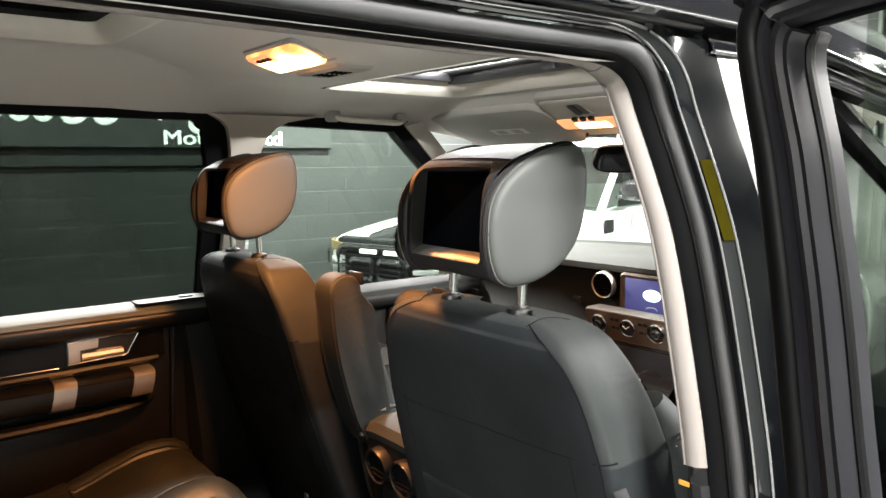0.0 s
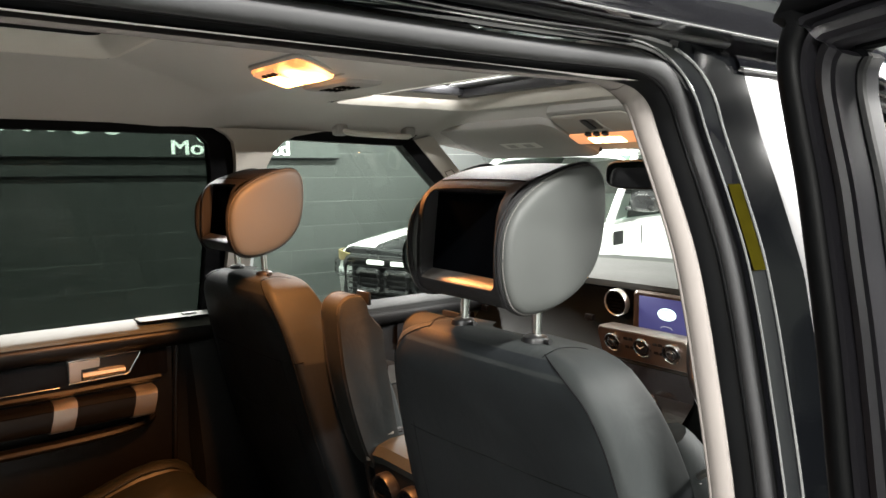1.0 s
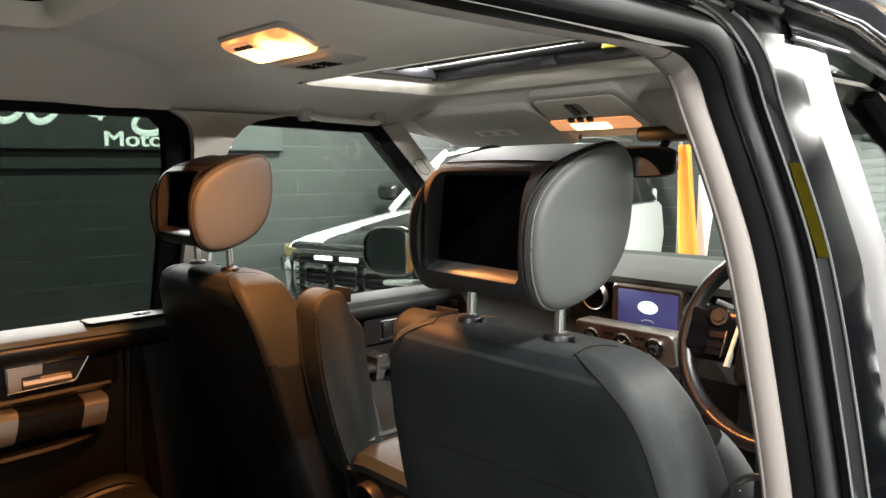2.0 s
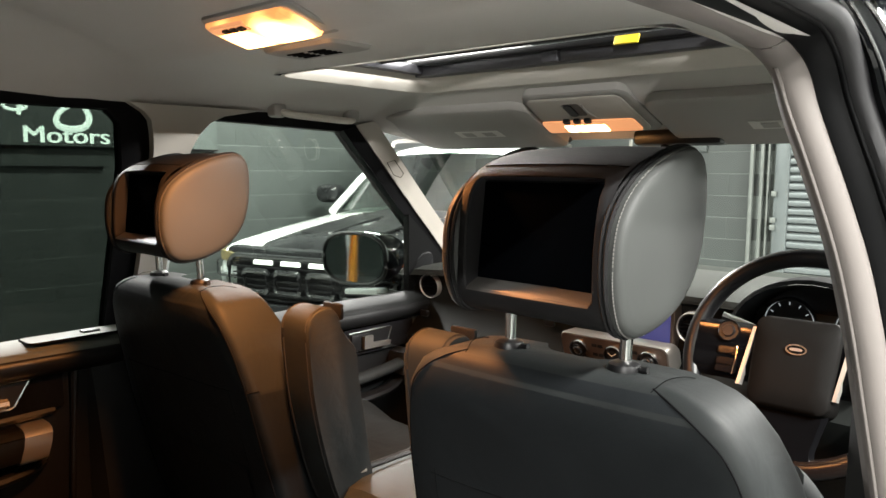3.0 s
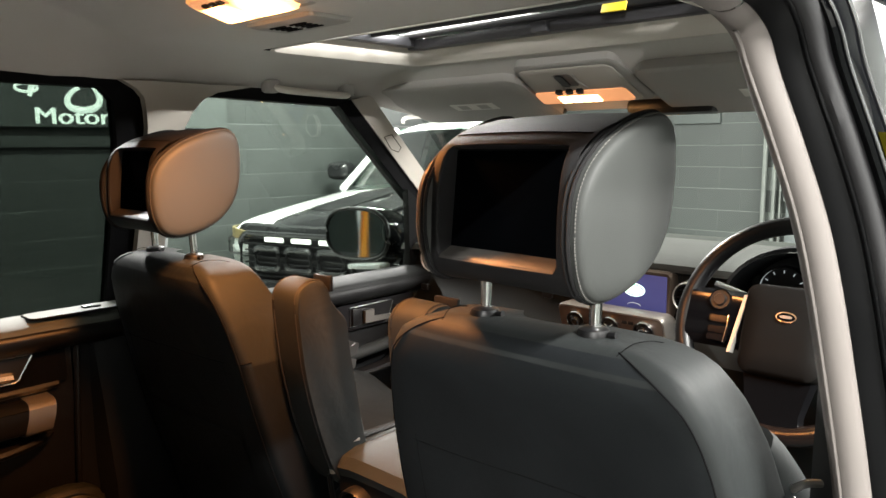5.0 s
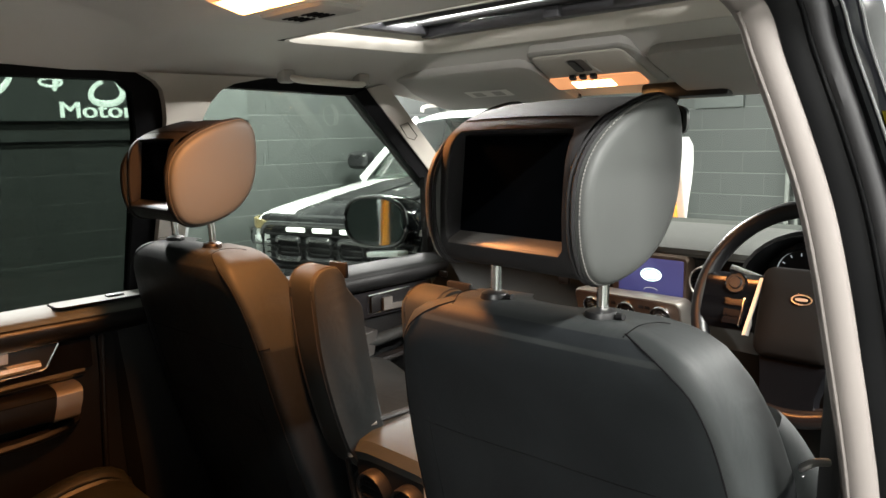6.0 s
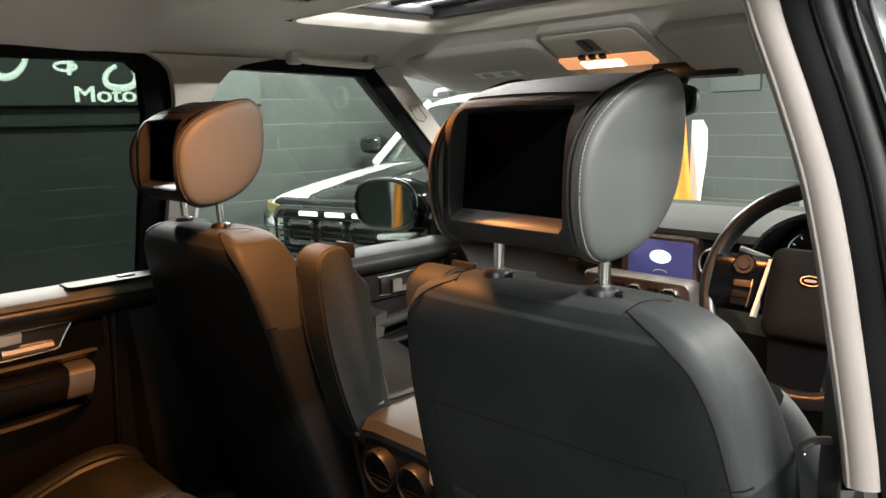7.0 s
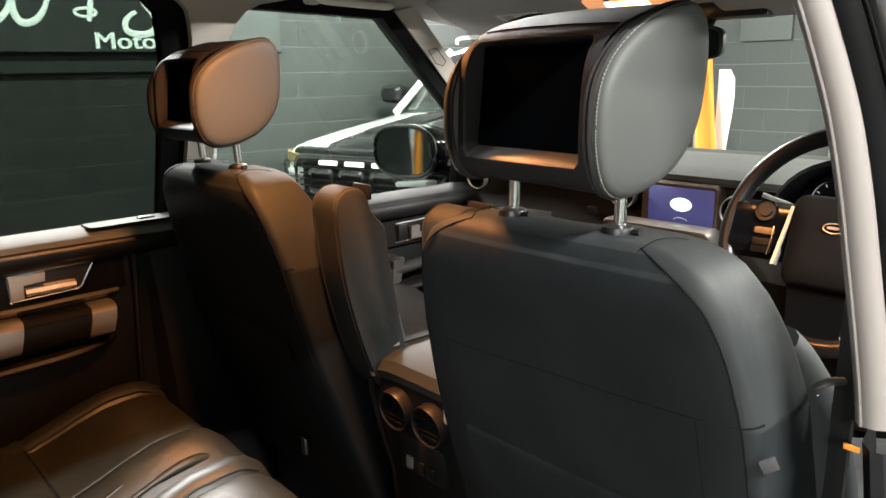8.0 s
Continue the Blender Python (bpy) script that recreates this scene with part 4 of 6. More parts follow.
for x in (CX - 0.78, CX + 0.78):
    for y in (-0.95, 1.95):
        w = part("tyre", lathe((x, y, 0.37), [(0.23, -0.11), (0.34, -0.12), (0.37, -0.08), (0.37, 0.08), (0.34, 0.12), (0.23, 0.11)], "x", 32), RUBBER, shell)
        part("rim", lathe((x, y, 0.37), [(0, -0.10), (0.22, -0.08), (0.235, -0.10), (0.235, 0.10), (0.22, 0.08), (0, 0.10)], "x", 24), SILVER, w)
part("sill", box((CX + 0.83, 0.4, 0.48), (0.14, 2.3, 0.18), 0.04), PAINT, shell)


def flank(y0, y1, prof, sgn, n=4):
    """Outer skin of one side between two lengths: rows (out from the middle, height)."""
    return loft([[(CX + sgn * x, y0 + (y1 - y0) * k / n, z) for k in range(n + 1)] for x, z in prof], False)


for sgn in (-1, 1):
    part("rear_quarter", flank(-1.65, -1.05, ((0.69, 1.775), (0.72, 1.70), (0.78, 1.48), (0.86, 1.22), (0.905, 0.95), (0.905, 0.70), (0.86, 0.45)), sgn), PAINT, shell, "black rear quarter panel")
    part("front_wing", flank(1.1, 2.62, ((0.77, 1.17), (0.86, 1.10), (0.905, 0.92), (0.905, 0.70), (0.86, 0.45)), sgn), PAINT, shell, "black front wing")
part("left_sill", box((CX - 0.82, 0.1, 0.46), (0.12, 2.4, 0.16), 0.04), PAINT, shell)
part("tailgate", loft([[(CX + w * t, y, z) for t in (-1, -0.9, -0.5, 0, 0.5, 0.9, 1)] for w, y, z in ((0.69, -1.60, 1.83), (0.72, -1.66, 1.76), (0.74, -1.68, 1.68))], False), PAINT, shell, "black tailgate")
part("rear_window", loft([[(CX + w * t, y, z) for t in (-1, 0, 1)] for w, y, z in ((0.74, -1.68, 1.68), (0.80, -1.70, 1.30))], False), PANE_REAR, shell, "dark rear window")
part("tailgate_lower", loft([[(CX + w * t, y, z) for t in (-1, -0.9, -0.5, 0, 0.5, 0.9, 1)] for w, y, z in ((0.80, -1.70, 1.30), (0.86, -1.73, 1.15), (0.89, -1.74, 0.85), (0.89, -1.74, 0.62), (0.86, -1.70, 0.45))], False), PAINT, shell, "black lower tailgate")
part("rear_trim", loft([[(CX + 0.66 * t, y, z) for t in (-1, 0, 1)] for y, z in ((-1.56, 1.30), (-1.60, 1.0), (-1.60, 0.55))], False), CARPET, shell, "dark boot trim")


# ---- seats ----
from mathutils.bvhtree import BVHTree


def shaped(bm):
    bm.normal_update()
    return BVHTree.FromBMesh(bm)


HEAD = [(y * 1.08, z) for y, z in [(-0.075, 1.510), (-0.0735, 1.532), (-0.067, 1.553), (-0.052, 1.574), (-0.026, 1.594), (0.006, 1.609), (0.038, 1.618), (0.058, 1.6185), (0.072, 1.607), (0.0775, 1.582), (0.0765, 1.548), (0.071, 1.515), (0.058, 1.486), (0.032, 1.460), (-0.005, 1.444), (-0.040, 1.440), (-0.060, 1.450), (-0.070, 1.470), (-0.0745, 1.492)]]
HEAD_REAR = [(p.y, p.x) for p in smooth_path([(y, z, 0) for y, z in [(-0.038, 1.440), (-0.058, 1.4465), (-0.067, 1.456), (-0.0725, 1.470), (-0.0740, 1.492), (-0.0735, 1.515), (-0.0715, 1.540), (-0.0675, 1.562), (-0.0590, 1.5795), (-0.0410, 1.5935), (-0.012, 1.6065), (0.036, 1.6178)]], 8)]


def even_outline(w, h, r, n=96):
    """Points at even steps round a rounded rectangle of half sizes w, h."""
    pts = [Vector((a, b)) for a, b in rrect(w, h, r)]
    pts.append(pts[0])
    run = [0.0]
    for a, b in zip(pts, pts[1:]):
        run.append(run[-1] + (b - a).length)
    table = [(d, p.x, p.y) for d, p in zip(run, pts)]
    return [lerp(table, run[-1] * k / n) for k in range(n)]


def headrest(parent, cx, ahead, turn):
    """Padded headrest: leather wraps over its back and top between two stitched pads, a screen is set in it."""
    line = smooth_path([(0, y, z) for y, z in HEAD], 3, True)

    def ring(x, f, flat=False):
        mid = Vector((0, 0.0, 1.535))
        pts = [mid + (p - mid) * f for p in line]
        return [(cx + x * 0.913, ahead + (max(p.y, -0.0420) if flat else p.y), p.z + 0.004 * (1 - (x / 0.13) ** 2)) for p in pts]

    def skin(w, h, r, cz, sink=0.0):
        """A ring on the curved back."""
        return [(cx + a * 0.935, ahead + lerp(HEAD_REAR, cz + b)[0] + sink - 0.003 * (1 - (a / 0.1) ** 4), cz + b + 0.003 * (1 - (a / 0.12) ** 2)) for a, b in even_outline(w, h, r)]
    core = part("headrest", loft([ring(x, 0.982, True) for x in (-0.108, -0.07, -0.03, 0.0, 0.03, 0.07, 0.108)]), HEAD_LEATHER_SHADED, parent, "black leather headrest")
    for s in (-1, 1):
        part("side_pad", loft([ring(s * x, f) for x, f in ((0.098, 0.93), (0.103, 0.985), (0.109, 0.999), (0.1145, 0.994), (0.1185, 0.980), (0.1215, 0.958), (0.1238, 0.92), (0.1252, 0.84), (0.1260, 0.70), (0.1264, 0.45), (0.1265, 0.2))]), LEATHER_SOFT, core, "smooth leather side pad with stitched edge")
        for x, f, r in ((0.1085, 1.001, 0.0024), (0.1020, 0.998, 0.0022)):
            part("piping", tube(ring(s * x, f), r, 6, True, up=(1, 0, 0)), HEAD_LEATHER_SHADED, core)
        pts = smooth_path(ring(s * 0.1160, 0.9905), 6, True)
        bm = bmesh.new()
        for k in range(0, len(pts) - 3, 3):
            tube([pts[k], pts[k + 1], pts[k + 2]], 0.0008, 4, bm=bm)
        part("stitching", bm, STITCH, core, "pale stitching")
    bez = part("screen_bezel", loft([skin(w, h, r, cz, d) for w, h, r, cz, d in ((0.101, 0.0875, 0.004, 1.5295, 0.0), (0.101, 0.0845, 0.006, 1.5290, 0.0), (0.1005, 0.0815, 0.010, 1.5288, 0.0), (0.100, 0.0775, 0.012, 1.5295, 0.0), (0.0985, 0.0725, 0.012, 1.5285, 0.0), (0.0955, 0.0675, 0.012, 1.5282, -0.0005), (0.0915, 0.0630, 0.010, 1.5282, -0.0008), (0.0870, 0.0592, 0.006, 1.5282, 0.0), (0.0852, 0.0578, 0.004, 1.5282, 0.0022))], True, False), HEAD_LEATHER_SHADED, core, "black leather round the screen")
    well = [skin(0.0852, 0.0578, 0.004, 1.5282, 0.0022), [(cx + a, ahead - 0.0495 + 0.106 * b, 1.5315 + b) for a, b in even_outline(0.0785, 0.0535, 0.003)], [(cx + a, ahead - 0.0480 + 0.106 * b, 1.5315 + b) for a, b in even_outline(0.0760, 0.0510, 0.003)]]
    part("screen_recess", loft(well, True, False), RECESS, bez, "glossy black screen recess")
    part("ledge", loft([[(cx - 0.0775, ahead + y, z), (cx, ahead + y - 0.0015, z), (cx + 0.0775, ahead + y, z)] for y, z in ((-0.0755, 1.4695), (-0.0735, 1.4730), (-0.0620, 1.4785), (-0.0555, 1.4810))], False), LEDGE, bez, "lower ledge, paler to stand for lamp light")
    part("screen", box((cx, ahead - 0.0505, 1.5320), (0.155, 0.002, 0.103), 0.0005, turn=Matrix.Rotation(radians(-6.1), 4, "X")), SCREEN_OFF, bez, "dark glossy screen, switched off")
    part("seam", tube([(cx + x * 0.935, ahead + lerp(HEAD_REAR, 1.5985)[0] - 0.003 * (1 - (x / 0.1) ** 4) - 0.0002, 1.5985 + 0.003 * (1 - (x / 0.12) ** 2)) for x in [-0.096 + 0.016 * k for k in range(13)]], 0.0009, 6), SEAM, bez)
    pivot = Matrix.Translation(Vector((cx, ahead, 0)) - parent.location)
    for o in (core, *core.children_recursive):
        o.data.transform(pivot @ Matrix.Rotation(radians(turn), 4, "Z") @ pivot.inverted())
    for s in (-1, 1):
        x = cx + s * 0.0715
        post = part("headrest_post", tube([(x, 0.002, 1.385), (x, ahead, 1.48)], 0.0065, 14), CHROME, core, "chrome post")
        part("collar", lathe((x, 0.0, 1.398), [(0.0, 0.008), (0.011, 0.008), (0.0155, 0.006), (0.0175, 0.001), (0.0175, -0.012), (0.0, -0.012)], "z", 24), PLASTIC, post, "black collar")
        part("latch_pin", tube([(x + 0.018, 0, 1.400), (x + 0.026, 0, 1.401)], 0.004, 8), PLASTIC, post)


BACK = [(0.72, 0.252, 0.215, 0.080), (0.90, 0.247, 0.160, 0.085), (1.05, 0.242, 0.113, 0.085), (1.15, 0.237, 0.083, 0.082), (1.25, 0.228, 0.054, 0.076), (1.31, 0.214, 0.033, 0.070), (1.35, 0.197, 0.018, 0.065), (1.375, 0.178, 0.010, 0.056), (1.390, 0.154, 0.008, 0.045), (1.397, 0.115, 0.006, 0.030), (1.399, 0.05, 0.006, 0.012)]


def front_seat(cx, label, inner, gap, shift, ahead, turn):
    seat = thing("front_seat", label, "car seat", (cx, 0.2, 0.55), "front seats")
    zs = [0.72 + 0.04 * k for k in range(15)] + [1.235, 1.239, 1.30, 1.325, 1.345, 1.362, 1.375, 1.385, 1.392, 1.3965, 1.399]
    rings = []
    for z in sorted(zs):
        w, y, d = lerp(BACK, z)
        y, d = y - 0.3 * d, 0.7 * d
        rings.append([(cx + a, y + b - 0.004 * max(0, 1 - abs(a / w) ** 2) * (1 if b < 0 else 0) + (0.03 * abs(a / w) ** 4 if b > 0 else 0), z) for a, b in superring(w, d, 8.0, 96)])
    bm = loft(rings)
    tree = shaped(bm)
    # darker below the cross seam, in place of lamp light that fades downwards
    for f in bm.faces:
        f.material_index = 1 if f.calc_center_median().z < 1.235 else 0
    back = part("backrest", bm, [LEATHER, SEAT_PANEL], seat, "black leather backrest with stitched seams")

    def rear(x, z, proud=0.0):
        hit = tree.ray_cast(Vector((cx + x, -0.6, z)), Vector((0, 1, 0)))
        return (hit[0] + Vector((0, -proud, 0))) if hit[0] is not None else Vector((cx + x, 0, z))

    # seams: over the shoulders, down the sides, across above the pocket
    for s in (-1, 1):
        line = []
        for x, z in [(0.112, 1.394), (0.136, 1.385), (0.163, 1.369), (0.187, 1.345), (0.202, 1.305), (0.211, 1.26), (0.216, 1.222), (0.220, 1.15), (0.224, 1.05), (0.227, 0.95)]:
            line.append(rear(s * x, z, 0.0012))
        part("seam", tube(smooth_path(line, 5), 0.0009, 6), SEAM, back)
        part("seam", tube(smooth_path([rear(s * x, 1.238 + 0.001 * k, -0.0006) for k, x in enumerate((0.214, 0.218, 0.222, 0.226, 0.229))], 4), 0.0012, 6), SEAM, back)
    across = [rear(x, 1.238 - 0.012 * max(0, -x / 0.2) - 0.006 * (1 - (x / 0.2) ** 2), 0.0008) for x in [-0.210 + 0.042 * k for k in range(11)]]
    part("seam", tube(smooth_path(across, 4), 0.0009, 8), SEAM, back)
    for s in (-1, 1):
        part("seam", tube(smooth_path([rear(s * 0.112, 1.3915, 0.0004), Vector((cx + s * 0.118, -0.016, 1.4000)), Vector((cx + s * 0.124, 0.010, 1.3990)), Vector((cx + s * 0.128, 0.030, 1.3940))], 5), 0.0005, 6), SEAM, back)
        part("seam", tube(smooth_path([rear(s * 0.172, 1.234, 0.0009), rear(s * 0.174, 1.20, 0.0009), rear(s * 0.178, 1.10, 0.0009), rear(s * 0.180, 0.95, 0.0009)], 5), 0.0007, 6), SEAM, back)
    # darker panel between the seams
    edge = [(0.78, 0.229), (0.95, 0.227), (1.05, 0.224), (1.15, 0.220), (1.222, 0.216), (1.26, 0.211), (1.305, 0.202), (1.345, 0.187), (1.369, 0.163), (1.386, 0.134), (1.392, 0.112)]
    zz = [0.78 + 0.0306 * k for k in range(15)] + [1.23, 1.26, 1.28, 1.30, 1.32, 1.34, 1.355, 1.368, 1.378, 1.386, 1.390]
    bm = loft([[rear(lerp(edge, z)[0] * t, z, 0.0012 if z < 1.35 else 0.0005) for t in [math.sin(math.pi / 2 * (-1 + k / 12)) for k in range(25)]] for z in zz], False)
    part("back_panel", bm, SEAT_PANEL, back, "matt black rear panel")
    # rear pocket panel
    pan = [[rear(x, z, p) for x in [-0.170 + 0.034 * k for k in range(11)]] for z, p in ((0.86, 0.004), (0.88, 0.0050), (1.0, 0.0055), (1.085, 0.0050), (1.094, 0.0035), (1.097, 0.0015))]
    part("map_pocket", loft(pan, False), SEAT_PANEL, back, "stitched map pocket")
    if inner < 0:
        part("tab", box(rear(0.236, 1.205, 0.0015), (0.016, 0.003, 0.014), 0.001, turn=Matrix.Rotation(radians(38), 4, "Z") @ Matrix.Rotation(radians(-25), 4, "Y")), THREAD_DARK, back, "small grey fabric tab")
    if inner > 0:
        part("release_tab", box(rear(0.064, 0.815, 0.006), (0.016, 0.008, 0.038), 0.003), SATIN, back, "small grey release tab")
    # front bolsters and cushion
    for s in (-1, 1):
        pts = smooth_path([(cx + s * 0.180, 0.11, 1.28), (cx + s * 0.200, 0.150, 1.18), (cx + s * 0.212, 0.195, 1.02), (cx + s * 0.215, 0.24, 0.92)], 6)
        part("bolster", tube(pts, [0.02 + 0.035 * math.sin(math.pi * (k + 2) / (len(pts) + 2)) for k in range(len(pts))], 14), LEATHER, back)
        st = [p + Vector((s * -0.004, 0.038, 0)) for p in pts]
        part("stitching", tube(st, 0.0014, 4), THREAD, back)
    rows = []
    for y, top in ((0.14, 0.93), (0.18, 0.955), (0.30, 0.945), (0.45, 0.955), (0.58, 0.965), (0.64, 0.945), (0.66, 0.90)):
        rows.append([(cx + x, y, top + (0.035 * min(1, (abs(x) / 0.2) ** 4)) - (0.10 if abs(x) > 0.25 else 0)) for x in (-0.262, -0.25, -0.22, -0.19, -0.12, 0, 0.12, 0.19, 0.22, 0.25, 0.262)])
    part("cushion", loft(rows, False), LEATHER, seat, "black leather seat cushion")
    part("seat_base", box((cx, 0.40, 0.72), (0.44, 0.46, 0.32), 0.03), PLASTIC, seat)
    headrest(seat, cx - shift, ahead, turn)
    # folding inner armrest
    ax = cx + inner * gap
    out = [(0.030, 1.345), (0.036, 1.366), (0.055, 1.378), (0.080, 1.377), (0.093, 1.362), (0.097, 1.345), (0.112, 1.325), (0.129, 1.304), (0.134, 1.26), (0.144, 1.198), (0.157, 1.12), (0.170, 1.05), (0.165, 1.015), (0.142, 1.005), (0.112, 1.02), (0.088, 1.06), (0.062, 1.14), (0.042, 1.225), (0.034, 1.29)]
    ring = smooth_path([(0, y, z) for y, z in out], 3, True)
    c = Vector((0, 0.09, 1.19))
    rings = []
    for x, g in ((-0.036, 0.86), (-0.034, 0.94), (-0.028, 0.985), (-0.020, 1.0), (0.020, 1.0), (0.028, 0.985), (0.034, 0.94), (0.036, 0.86)):
        rings.append([Vector((ax + x, 0, 0)) + c + (p - c) * (1 - (1 - g) * 0.25) for p in ring])
    rest = part("armrest", loft(rings), LEATHER, seat, "folded-up leather armrest with stitched edges")
    for s in (-1, 1):
        part("stitching", tube([Vector((ax + s * 0.0285, 0, 0)) + c + (p - c) * 0.997 for p in ring], 0.0011, 4, True), THREAD, rest)
    part("clip", box((ax + 0.012, 0.100, 1.368), (0.045, 0.008, 0.026), 0.003), PLASTIC, rest)
    part("pivot", disc((ax + inner * 0.045, 0.150, 1.035), 0.020, 0.03, "x", 24, 0.006), PLASTIC, rest, "round adjuster knob")
    return seat


front_seat(0.415, "black leather driver's seat with headrest screen and seamed back", -1, 0.240, 0.006, 0.005, -4.0)
front_seat(-0.382, "black leather passenger seat with headrest screen and raised armrest", 1, 0.281, 0.011, -0.003, -2.0)


def rear_bench():
    """Three leather cushions that fall to the rear, each with an inset panel, piped seams and soft folds."""
    bench = thing("rear_bench", "black leather rear bench with creased cushions", "car seat", (0, -0.4, 0.55))
    crest = [(-0.095, 0.75), (-0.080, 0.85), (-0.086, 0.893), (-0.100, 0.920), (-0.122, 0.938), (-0.15, 0.946), (-0.18, 0.9465), (-0.22, 0.940), (-0.27, 0.926), (-0.32, 0.909), (-0.355, 0.897), (-0.363, 0.892), (-0.371, 0.896), (-0.41, 0.890), (-0.50, 0.880), (-0.62, 0.872), (-0.70, 0.86)]
    fall = [(-y, z) for y, z in crest[2:]]
    ts = [-1, -0.985, -0.95, -0.88, -0.78, -0.70, -0.62, -0.575, -0.54, -0.50, -0.35, -0.18, 0, 0.18, 0.35, 0.50, 0.54, 0.575, 0.62, 0.70, 0.78, 0.88, 0.95, 0.985, 1]
    for x0, x1 in ((-0.63, -0.215), (-0.205, 0.205), (0.215, 0.63)):
        cx, w = (x0 + x1) / 2, (x1 - x0) / 2

        def over_edge(t, y):
            """Height of the border against the inset panel, with soft creases."""
            border = min(1, max(0, (abs(t) - 0.54) / 0.08))
            roll = 0.010 * math.sin(math.pi * min(1, max(0, (abs(t) - 0.54) / 0.46))) - 0.034 * max(0, abs(t) - 0.60) ** 2 / 0.16
            inset = -0.007 * (1 - border) if y > -0.363 else 0.0
            return inset + roll + 0.005 * noise.noise(Vector((cx + w * t, y * 2.5, cx)) * 8) - (0.004 if 0.53 < abs(t) < 0.56 and y > -0.363 else 0.0)
        rows = [[(cx + w * t, y + 0.025 * abs(t) ** 6, z + over_edge(t, y) * (1 if k > 2 else 0.3)) for t in ts] for k, (y, z) in enumerate(crest)]
        cush = part("cushion", loft(rows, False), BENCH_LEATHER, bench, "creased black leather cushion")
        for s in (-1, 1):
            seam = [(cx + s * w * 0.56, y, lerp(fall, -y)[0] + over_edge(0.57, y) + 0.0012) for y in [-0.115 - 0.0275 * k for k in range(10)]]
            part("piping", tube(smooth_path(seam, 3), 0.0026, 8), BENCH_LEATHER, cush, "piped seam")
        part("seam", tube([(cx + w * t, -0.364, 0.8925 + over_edge(t, -0.37)) for t in (-0.55, -0.3, 0, 0.3, 0.55)], 0.0024, 6), SEAM, cush)
        for d, r in ((0.012, 0.010), (0.042, 0.008)):
            fold = [(x1 - d + 0.006 * math.sin(11 * y + cx), y, lerp(fall, -y)[0] - r - (0.014 if d < 0.02 else 0.002) + 0.003 * math.sin(17 * y + cx)) for y in [-0.115 - 0.045 * k for k in range(11)]]
            part("fold", tube(smooth_path(fold, 3), [r * (0.5 + 0.5 * math.sin(math.pi * min(1, k / 9))) for k in range(31)], 10), BENCH_LEATHER, cush, "glossy leather fold")
        back = [[(cx + w * t, y + 0.03 * abs(t) ** 4, z) for t in (-1, -0.9, -0.5, 0, 0.5, 0.9, 1)] for y, z in ((-0.70, 0.84), (-0.72, 1.0), (-0.80, 1.3), (-0.84, 1.40), (-0.90, 1.42), (-0.95, 1.38))]
        part("backrest", loft(back, False), BENCH_LEATHER, bench)
    part("base", box((0, -0.42, 0.70), (1.26, 0.60, 0.28), 0.03), CARPET, bench)


rear_bench()


# ---- roof fittings ----
def ramp(x, v, n):
    """On the sloping part of the lining: x across, v forward along it, n below it."""
    return Vector((x + 0.010, -0.084, 1.7795)) + Matrix.Rotation(radians(-14.6), 3, "X") @ Vector((0, v, -n))


dome = thing("dome_lamp", "lit roof lamp with a glowing warm lens", "interior lamp", (-0.01, -0.07, 1.76))
part("surround", loft([[ramp(-0.004 + a, 0.001 + b, n) for a, b in rrect(w, h, r)] for w, h, r, n in ((0.100, 0.047, 0.014, -0.018), (0.097, 0.045, 0.014, 0.001), (0.092, 0.041, 0.010, 0.003), (0.084, 0.036, 0.008, 0.002))], True, False), VISOR, dome, "grey plastic surround")
part("lens", loft([[ramp(-0.014 + a, b, n) for a, b in rrect(w, h, 0.005)] for w, h, n in ((0.082, 0.037, 0.001), (0.081, 0.036, 0.008), (0.074, 0.030, 0.0125))]), DOME_LENS, dome, "glowing warm lens")
for k in range(3):
    part("switch", loft([[ramp(-0.052 + 0.017 * k + a, -0.027 + b, n) for a, b in rrect(0.006, 0.004, 0.001)] for n in (0.010, 0.0165)]), PLASTIC, dome)
part("switch_panel", loft([[ramp(-0.045 + a, -0.027 + b, n) for a, b in rrect(0.038, 0.0085, 0.002)] for n in (0.008, 0.0135)]), MAP_LENS, dome, "orange lit switch panel")
speaker = part("vent_housing", loft([[(-0.032 + a, 0.026 + b, z) for a, b in rrect(w, h, 0.010)] for w, h, z in ((0.082, 0.040, 1.770), (0.078, 0.037, 1.763), (0.070, 0.030, 1.7605))]), VISOR, dome, "grey microphone housing")
for g in (-0.026, 0.022):
    for k in range(4):
        part("slot", box((-0.034 + g, 0.010 + 0.010 * k, 1.7600), (0.036, 0.005, 0.002), 0.0008), SEAM, speaker)
area_lamp("dome_light", ramp(-0.014, 0.012, 0.017), 0.15, 0.034, DOME_WATTS, DOME_COLOUR, (0, -0.10, -1), 150)

ROOF_TILT = Matrix.Rotation(radians(-24), 4, "X")


def over(x, u, n):
    """A point of the roof console: x across, u forward from its rear edge, n below its plane."""
    return Vector((x - 0.016, 0.560, 1.756)) + ROOF_TILT.to_3x3() @ Vector((0, u, -n))


console_roof = thing("overhead_console", "grey roof console with switches and two lit map lamps", "roof console", (0.07, 0.6, 1.72))
flange = [(0.126, 0.083, -0.020), (0.126, 0.083, -0.001), (0.122, 0.079, 0.002), (0.116, 0.073, 0.002)]
part("flange", loft([[over(0.054 + a * (1 + 0.7 * b), 0.110 + b, n) for a, b in rrect(w, h, 0.022)] for w, h, n in flange]), VISOR, console_roof, "grey rim round the console")
body = [(0.112, 0.071, 0.001), (0.112, 0.071, 0.004), (0.108, 0.067, 0.007)]
